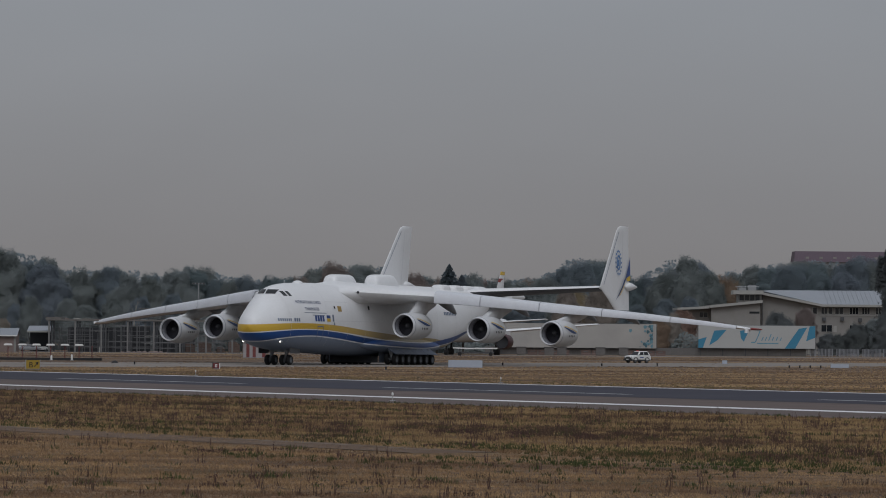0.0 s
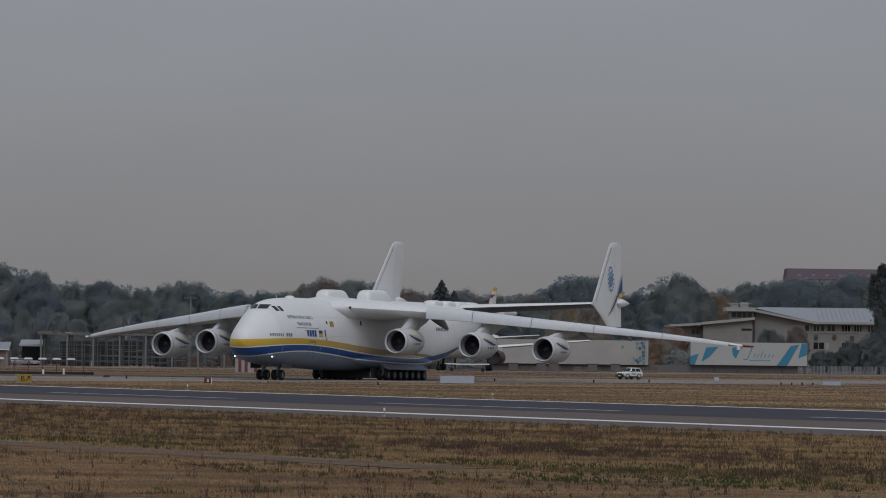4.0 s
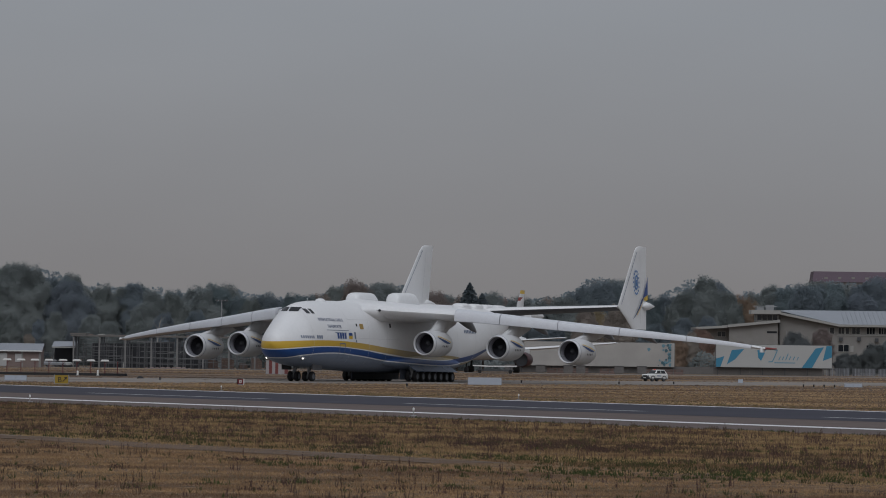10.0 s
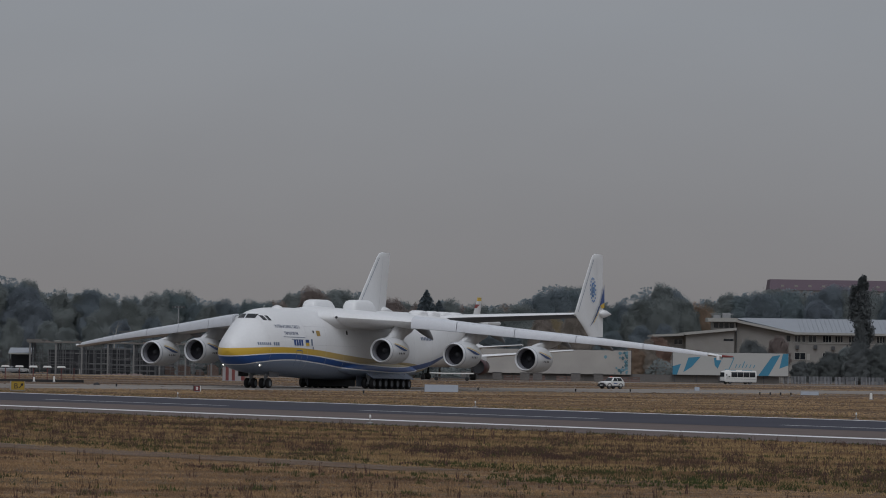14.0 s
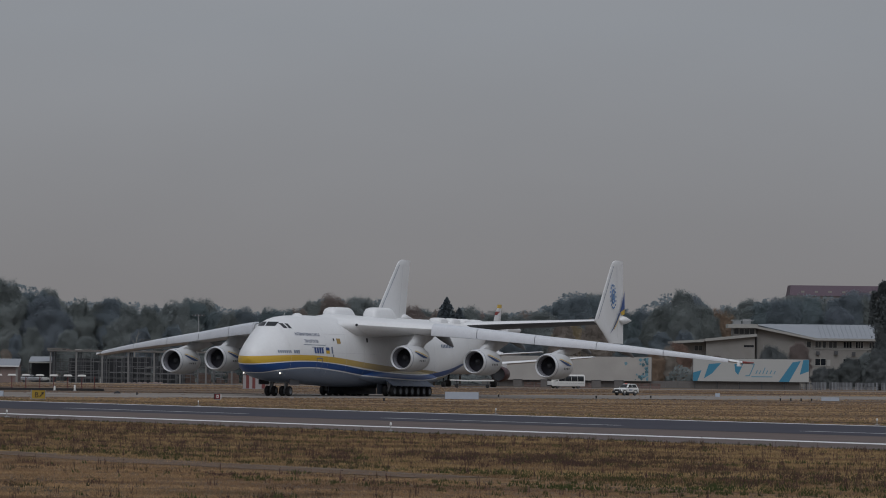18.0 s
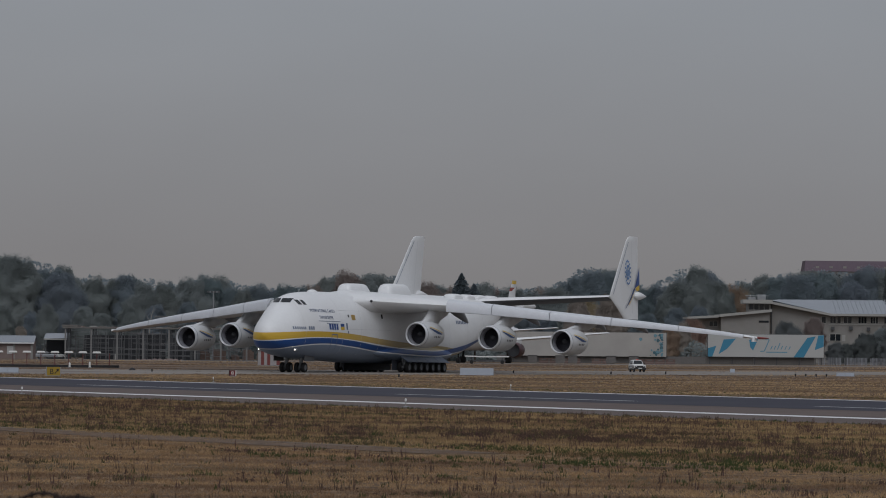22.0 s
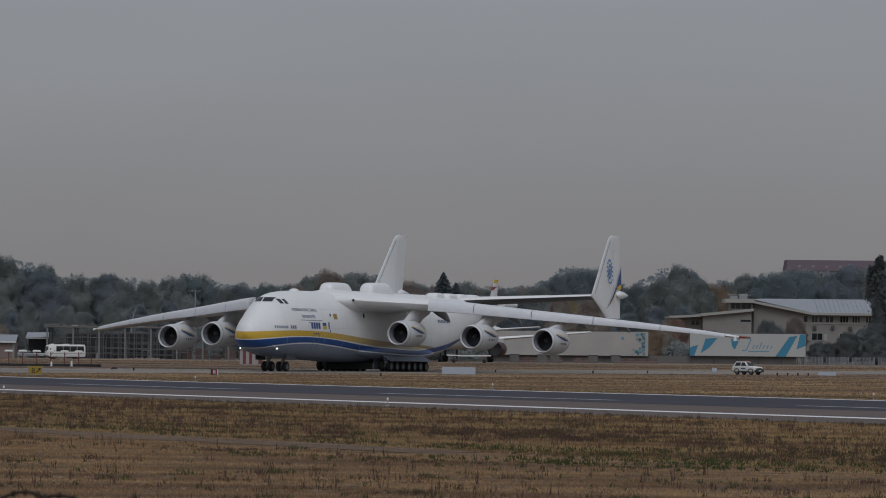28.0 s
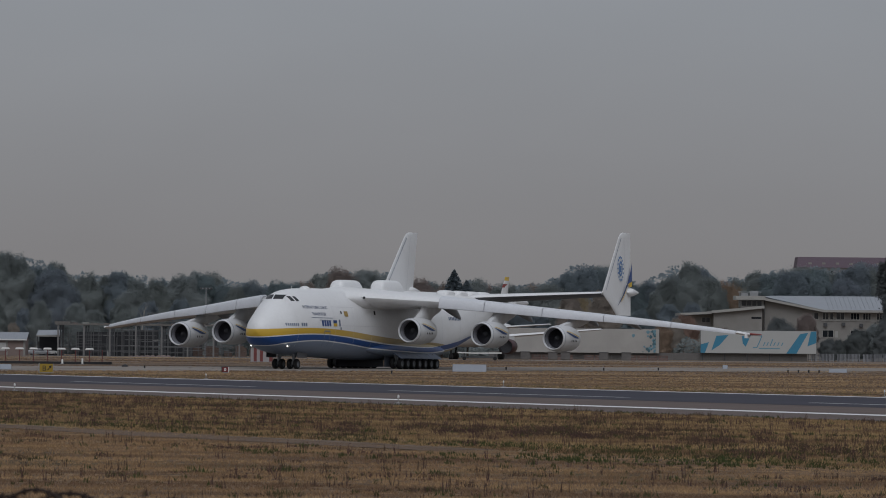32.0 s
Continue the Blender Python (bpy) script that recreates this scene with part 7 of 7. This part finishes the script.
pf = pf[(rng.random(len(pf)) < want) & (nn > 180)]
dark_ = np.array([noise.noise(Vector((a * 0.03, b * 0.06, 9.0))) for a, b in pf[:, :2]]) > 0.08
blade_stuff("field_grass", "rough straw-coloured grass on the far field", pf[~dark_], 0.03 + 0.07 * rng.random((~dark_).sum()), np.full((~dark_).sum(), 0.07), 3, G_PALE, rng, lean=1.5)
blade_stuff("field_weeds", "dull brown weeds on the far field", pf[dark_], 0.03 + 0.07 * rng.random(dark_.sum()), np.full(dark_.sum(), 0.07), 3, G_EARTH, rng, lean=1.3)

# wheel track along the field
M_TRACK = mat("dirt_track", (0.165, 0.120, 0.092), 0.95, vary=0.3, scale=0.8, fine=8, bump=0.03, spec=0.03)
M_RUT = mat("pale_dry_rut", (0.205, 0.163, 0.130), 0.95, vary=0.25, scale=0.6, fine=7, bump=0.02, spec=0.03, stain=(0.13, 0.095, 0.072))
g, ruts = Geo(), [Geo(), Geo()]
loops, rut_loops = [], [[], []]
for i in range(50):
    s = -320 + i * 4.0
    wv = 0.25 * math.sin(s * 0.11) + 0.15 * math.sin(s * 0.31)

    def across(offsets, lift):
        out = []
        for o in offsets:
            pt = RU * s + RN * (73.0 + wv + o)
            out.append((pt.x, pt.y, land(pt.x, pt.y) + lift))
        return out
    loops.append(across((-1.5 - 0.3 * math.sin(s * 0.17), -0.6, 0.8, 1.7 + 0.3 * math.sin(s * 0.13)), 0.012))
    ws = max(0.02, 0.26 + 0.40 * math.sin(s * 0.23 + 1.0) * math.sin(s * 0.071))
    rut_loops[0].append(across((1.1 - ws + 0.1 * math.sin(s * 0.7), 1.1 + ws), 0.022))
    rut_loops[1].append(across((-1.3 - 0.35 * ws, -1.3 + 0.35 * ws), 0.022))
g.rings(loops, caps=False, closed=False)
track = tagged(part("dirt_track", g, M_TRACK), "dirt wheel track with pale ruts through dry grass", "track", kind="structure")
for q, lp in zip(ruts, rut_loops):
    part("rut", q.rings(lp, caps=False, closed=False), M_RUT, track, "pale dry rut")

# ---- vehicles: x ahead, y to the left, base at the ground ----
M_CARW = mat("car_white", (0.74, 0.74, 0.72), 0.3, vary=0.04)
M_PLAST = mat("black_plastic", (0.03, 0.03, 0.032), 0.6)
M_BEACON = glow("red_beacon_lens", (0.45, 0.08, 0.06), 0.2)
M_CLEAR = mat("clear_lens", (0.62, 0.64, 0.66), 0.15)


M_RIM = mat("dull_steel_rim", (0.12, 0.12, 0.125), 0.5, 0.3)


def road_wheel(r, w):
    gw = Geo().turned([(-w / 2, r * 0.6), (-w / 2, r * 0.9), (-w * 0.3, r), (w * 0.3, r), (w / 2, r * 0.9), (w / 2, r * 0.6)], 18, "y", caps=False)
    rim = Geo().turned([(-w * 0.42, 0.02), (-w * 0.45, r * 0.3), (-w * 0.48, r * 0.62), (w * 0.48, r * 0.62), (w * 0.45, r * 0.3), (w * 0.42, 0.02)], 14, "y")
    return gw.mesh("tyre", M_TYRE, 40), rim.mesh("rim", M_RIM, 40)


def add_wheels(v, spots, r, w):
    tyre, rim = road_wheel(r, w)
    made = []
    for x, y in spots:
        wh = part("wheel", tyre, None, v, m=pose(x, y, r))
        part("rim", rim, None, wh)
        made.append((wh, x, y, r))
    return made


def car_shell(sections):
    """Rings across the body: each (x, half width low, half width high, z low, z shoulder, z top, half width at the top)."""
    loops = []
    for x, wl, wh, z0, z1, z2, wt in sections:
        half = [(wl * 0.92, z0), (wl, z0 + 0.12), (wh, z1), (wt, z2 - 0.05), (wt * 0.8, z2)]
        loops.append([(x, y, z) for y, z in half] + [(x, -y, z) for y, z in half[::-1]])
    return Geo().rings(loops)


jeep = thing("patrol_car", "small white boxy four-wheel-drive patrol car with roof light bar", "car")
part("body", car_shell([(1.82, 0.70, 0.70, 0.45, 0.80, 0.92, 0.66), (1.70, 0.80, 0.80, 0.38, 0.90, 1.0, 0.74), (0.62, 0.82, 0.82, 0.36, 0.96, 1.08, 0.76), (0.5, 0.82, 0.82, 0.36, 0.97, 1.10, 0.76), (-1.6, 0.82, 0.82, 0.36, 0.97, 1.06, 0.78), (-1.84, 0.78, 0.78, 0.42, 0.92, 1.02, 0.74)]), M_CARW, jeep, "white car body", smooth=35)
cab = part("cabin", car_shell([(0.66, 0.76, 0.75, 1.02, 1.06, 1.09, 0.70), (0.10, 0.76, 0.72, 1.02, 1.25, 1.60, 0.60), (-0.2, 0.76, 0.72, 1.02, 1.3, 1.64, 0.61), (-1.35, 0.76, 0.72, 1.02, 1.3, 1.62, 0.61), (-1.74, 0.76, 0.74, 1.02, 1.12, 1.2, 0.66)]), M_CARW, jeep, "white roof and pillars", smooth=35)
part("windscreen", Geo().add([(0.62, 0.60, 1.13), (0.62, -0.60, 1.13), (0.18, -0.52, 1.55), (0.18, 0.52, 1.55)], [(0, 1, 2, 3)]).add([(0.66, 0.62, 1.10), (0.66, -0.62, 1.10), (0.20, -0.53, 1.56), (0.20, 0.53, 1.56)], [(0, 1, 2, 3)]), M_GLASS, cab, smooth=0)
part("rear_window", Geo().add([(-1.69, 0.52, 1.25), (-1.69, -0.52, 1.25), (-1.44, -0.48, 1.56), (-1.44, 0.48, 1.56)], [(0, 3, 2, 1)]), M_GLASS, cab, smooth=0)
for s in (1, -1):
    for pts in ([(0.32, 1.12), (-0.42, 1.12), (-0.42, 1.54), (0.08, 1.54)], [(-0.52, 1.12), (-1.42, 1.12), (-1.26, 1.54), (-0.52, 1.54)]):
        part("side_window", Geo().rings([[(x, s * (0.79 - 0.30 * (z - 1.12)), z) for x, z in pts], [(x, s * (0.70 - 0.30 * (z - 1.12)), z) for x, z in pts]]), M_GLASS, cab, smooth=0)
    part("headlight", Geo().turned([(1.83, 0.09), (1.87, 0.09), (1.89, 0.03)], 12, "x", (0, s * 0.52, 0.78)), M_CLEAR, jeep)
    part("tail_light", Geo().box(-1.86, -1.83, s * 0.62 - 0.09, s * 0.62 + 0.09, 0.72, 0.88), M_RED, jeep)
    part("mirror", Geo().box(0.40, 0.48, s * 0.90 - 0.08, s * 0.90 + 0.06, 1.10, 1.22), M_PLAST, jeep)
    part("sill", Geo().box(-0.9, 0.9, s * 0.80 - 0.05, s * 0.80 + 0.035, 0.30, 0.48), M_PLAST, jeep)
    part("door_mark", Geo().box(-0.4, 0.3, s * 0.828 - 0.004, s * 0.828 + 0.004, 0.72, 0.84), M_BLUE, jeep, "dark blue bar on the door")
part("grille", Geo().box(1.78, 1.85, -0.68, 0.68, 0.60, 0.86), M_PLAST, jeep)
part("bumper", Geo().box(1.72, 1.94, -0.80, 0.80, 0.36, 0.60), M_PLAST, jeep)
part("bumper", Geo().box(-1.96, -1.82, -0.78, 0.78, 0.46, 0.58), M_PLAST, jeep)
for s in (1, -1):
    for xw in (1.12, -1.08):
        part("wheel_arch", Geo().rings([[(xw + r * math.cos(a), s * y, 0.345 + r * math.sin(a)) for a in np.linspace(radians(-8), radians(188), 14) for r in (0.46,)] + [(xw + 0.36 * math.cos(a), s * y, 0.345 + 0.36 * math.sin(a)) for a in np.linspace(radians(188), radians(-8), 14)] for y in (0.70, 0.845)]), M_PLAST, jeep, "black wheel arch", smooth=40)
part("plate", Geo().box(1.942, 1.95, -0.26, 0.26, 0.47, 0.57), M_CAP, jeep)
part("light_bar", Geo().rings([[(x, y, z) for x, z in ((-0.10, 1.63), (0.10, 1.63), (0.08, 1.73), (-0.09, 1.73))] for y in (-0.15, 0.15)]), M_BEACON, jeep, "lit red roof light bar", smooth=20)
jeep_wheels = add_wheels(jeep, [(1.12, 0.68), (1.12, -0.68), (-1.08, 0.68), (-1.08, -0.68)], 0.345, 0.2)

van = thing("minibus", "white minibus with a long dark window band", "bus")
part("body", car_shell([(3.56, 0.90, 0.92, 0.5, 1.2, 1.42, 0.84), (3.50, 0.98, 0.98, 0.44, 1.5, 2.28, 0.82), (3.25, 1.02, 1.02, 0.40, 1.9, 2.52, 0.86), (2.45, 1.02, 1.02, 0.40, 2.0, 2.62, 0.86), (-3.35, 1.02, 1.02, 0.40, 2.0, 2.62, 0.86), (-3.5, 0.98, 0.98, 0.46, 1.9, 2.5, 0.82)]), M_CARW, van, "white bus body", smooth=35)
part("windscreen", Geo().add([(3.60, 0.84, 1.40), (3.60, -0.84, 1.40), (3.53, -0.76, 2.24), (3.53, 0.76, 2.24)], [(0, 1, 2, 3)]), M_GLASS, van, smooth=0)
for s in (1, -1):
    part("cab_window", Geo().add([(x, s * (1.05 - 0.20 * max(0, z - 1.7) - 0.03 * (x - 2.3)), z) for x, z in ((3.30, 1.32), (2.35, 1.32), (2.35, 2.25), (3.22, 2.25))], [(0, 1, 2, 3) if s > 0 else (3, 2, 1, 0)]), M_GLASS, van, smooth=0)
    for k in range(4):
        xa = 2.1 - 1.34 * k
        part("side_window", Geo().rings([[(x, s * (1.05 - o - 0.20 * max(0, z - 1.95)), z) for x, z in ((xa, 1.36), (xa - 1.27, 1.36), (xa - 1.27, 1.95), (xa - 1.27, 2.32), (xa, 2.32), (xa, 1.95))] for o in (0.0, 0.10)]), M_GLASS, van, smooth=0)
    part("trim_line", Geo().box(-3.3, 3.2, s * 1.026 - 0.004, s * 1.026 + 0.004, 0.98, 1.04), M_HUB, van)
    part("headlight", Geo().turned([(3.50, 0.11), (3.57, 0.11), (3.60, 0.04)], 12, "x", (0, s * 0.66, 0.86)), M_CLEAR, van)
    part("tail_light", Geo().box(-3.53, -3.49, s * 0.8 - 0.08, s * 0.8 + 0.08, 0.9, 1.25), M_RED, van)
    part("mirror", Geo().box(3.2, 3.28, s * 1.22 - 0.1, s * 1.22 + 0.1, 1.6, 1.95), M_PLAST, van)
part("bumper", Geo().box(3.44, 3.66, -0.95, 0.95, 0.38, 0.62), M_PLAST, van)
part("rear_window", Geo().box(-3.53, -3.49, -0.7, 0.7, 1.45, 2.2), M_GLASS, van)
part("roof_hatch", Geo().box(-0.6, 0.4, -0.35, 0.35, 2.62, 2.72), M_CARW, van)
part("marker_bar", Geo().rings([[(x, y, z) for x, z in ((2.3, 2.60), (2.6, 2.58), (2.5, 2.76), (2.35, 2.76))] for y in (-0.5, 0.5)]), M_CARW, van, smooth=20)
van_wheels = add_wheels(van, [(2.35, 0.86), (2.35, -0.86), (-2.05, 0.86), (-2.05, -0.86)], 0.40, 0.24)

# cars parked under the shelter
for x, y, tone in ((-71.6, 874.5, M_CARW), (-72.8, 868.5, mat("car_silver", (0.42, 0.43, 0.45), 0.3, 0.4))):
    c = thing("parked_car", "pale parked saloon car by the shelter", "car", pose(x, y, 0, 0, 0, 10), group="parked cars")
    part("body", car_shell([(2.15, 0.75, 0.75, 0.35, 0.62, 0.70, 0.66), (1.2, 0.86, 0.86, 0.28, 0.80, 0.92, 0.78), (-1.5, 0.86, 0.86, 0.28, 0.82, 0.98, 0.78), (-2.1, 0.8, 0.8, 0.35, 0.78, 0.92, 0.7)]), tone, c, smooth=35)
    part("cabin", car_shell([(0.95, 0.74, 0.72, 0.88, 0.92, 0.95, 0.68), (0.2, 0.74, 0.68, 0.88, 1.1, 1.42, 0.56), (-0.9, 0.74, 0.68, 0.88, 1.1, 1.42, 0.56), (-1.7, 0.74, 0.72, 0.88, 0.95, 1.0, 0.66)]), M_GLASS, c, "dark glazed cabin", smooth=35)
    add_wheels(c, [(1.3, 0.74), (1.3, -0.74), (-1.3, 0.74), (-1.3, -0.74)], 0.31, 0.2)

# razor wire on the near fence
M_WIRE = mat("rusty_razor_wire", (0.035, 0.022, 0.018), 0.75, 0.3, vary=0.3)
nf = thing("near_fence", "dark rusty coil of razor wire along a post and wire fence", "fence", pose(0, 18, 0))
rs = random.Random(12)
for k in range(5):
    part("post", Geo().rod((-6 + 3 * k, 0, 0), (-6 + 3 * k, 0, 2.30), 0.04, 8), M_STEEL, nf)
for z in (0.5, 1.0, 1.5, 2.0, 2.28):
    part("line_wire", Geo().rod((-6, 0, z), (6, 0, z), 0.004, 4), M_WIRE, nf)
for k in range(76):
    cx = -5.4 + 0.144 * k + rs.uniform(-0.08, 0.08)
    if -0.32 < cx < -0.1:
        continue
    r = 0.265 + rs.uniform(-0.015, 0.02)
    top = 2.825 if cx < -1.2 else (2.80 if cx < -0.3 else 2.775)
    lift = rs.uniform(-0.07, 0.012) if cx < -0.25 else rs.uniform(-0.15, 0.008)
    turn = radians(rs.choice((-1, 1)) * rs.uniform(18, 48))
    g1, pts = Geo(), []
    for i in range(27):
        a = 2 * math.pi * i / 26
        u = r * math.cos(a)
        pts.append(Vector((cx + u * math.cos(turn) + 0.05 * i / 26, u * math.sin(turn), top + lift - r + r * math.sin(a) * 0.98)))
    for p, q in zip(pts, pts[1:]):
        g1.rod(p, q, 0.0072, 5)
    for i in range(0, 26):
        p, q = pts[i], pts[i + 1]
        d = (q - p).normalized()
        s1 = d.cross(Vector((0, 1, 0))).normalized()
        m1 = (p + q) / 2
        w = 0.016
        g1.add([m1 - d * 0.016 + s1 * 0.003, m1 + s1 * w + d * 0.005, m1 + d * 0.016 + s1 * 0.003, m1 + s1 * w * 0.3], [(0, 1, 3), (3, 1, 2)])
        g1.add([m1 - d * 0.016 - s1 * 0.003, m1 - s1 * w - d * 0.005, m1 + d * 0.016 - s1 * 0.003, m1 - s1 * w * 0.3], [(0, 3, 1), (3, 2, 1)])
    part("wire_loop", g1, M_WIRE, nf, smooth=40)


# ---- motion ----
BUS = [(0, 200.0), (13, 76.2), (19, 19.5), (26.5, -49.3), (28, -62.0), (30, -77.5), (32, -94.0)]
JEEP = [(0, 30.5, 636, 222), (15.5, 30.5, 636, 222), (17.0, 30.2, 635.6, 223), (18.2, 29.5, 635, 227), (19.0, 28.8, 634, 236), (19.5, 28.4, 632.6, 243), (20.2, 28.1, 629, 264), (21.0, 28.0, 623, 272), (21.6, 28.1, 618, 281), (22.5, 28.4, 611, 279), (23.2, 28.9, 604, 282), (24.5, 30.6, 590, 288), (25.5, 32.4, 581, 294), (26.5, 34.9, 573, 302), (27.2, 37.5, 567.5, 309), (28.0, 41.7, 562.5, 317), (28.8, 47.3, 559, 327), (29.6, 53.8, 557, 335), (31.0, 66.0, 554.5, 341), (32.0, 75.0, 553, 344)]


def motions():
    # the minibus: straight along the service road
    rows, turns, run, last = [], [], 0.0, None
    xs, ts = [b[1] for b in BUS], [b[0] for b in BUS]
    y_at = lambda x: 857.7 + (x - 19.5) * 0.4696
    for k in range(0, 641):
        t = k * 0.05
        x = float(np.interp(t, ts, xs))
        if last is not None:
            run += math.hypot(x - last, y_at(x) - y_at(last))
        turns.append((t, run))
        if k % 20 == 0:
            rows.append((t, pose(x, y_at(x), 0.012, 0, 0, 180 + 25.15)))
        last = x
    walk(van, rows)
    for wh, x, y, r in van_wheels:
        walk(wh, [(t, pose(x, y, r, 0, math.degrees(d / r) % 360, 0)) for t, d in turns])
    # the patrol car: waits, turns towards the camera and drives off
    walk(jeep, [(t, pose(x, y, 0.015, 0, 0, a)) for t, x, y, a in JEEP])
    tj, spin, run, last = [j[0] for j in JEEP], [], 0.0, None
    for k in range(0, 641):
        t = k * 0.05
        p = (float(np.interp(t, tj, [j[1] for j in JEEP])), float(np.interp(t, tj, [j[2] for j in JEEP])))
        if last:
            run += math.dist(p, last)
        if k == 0 or t >= 15.5:
            spin.append((t, run))
        last = p
    for wh, x, y, r in jeep_wheels:
        walk(wh, [(t, pose(x, y, r, 0, math.degrees(d / r) % 360, 0)) for t, d in spin])


motions()
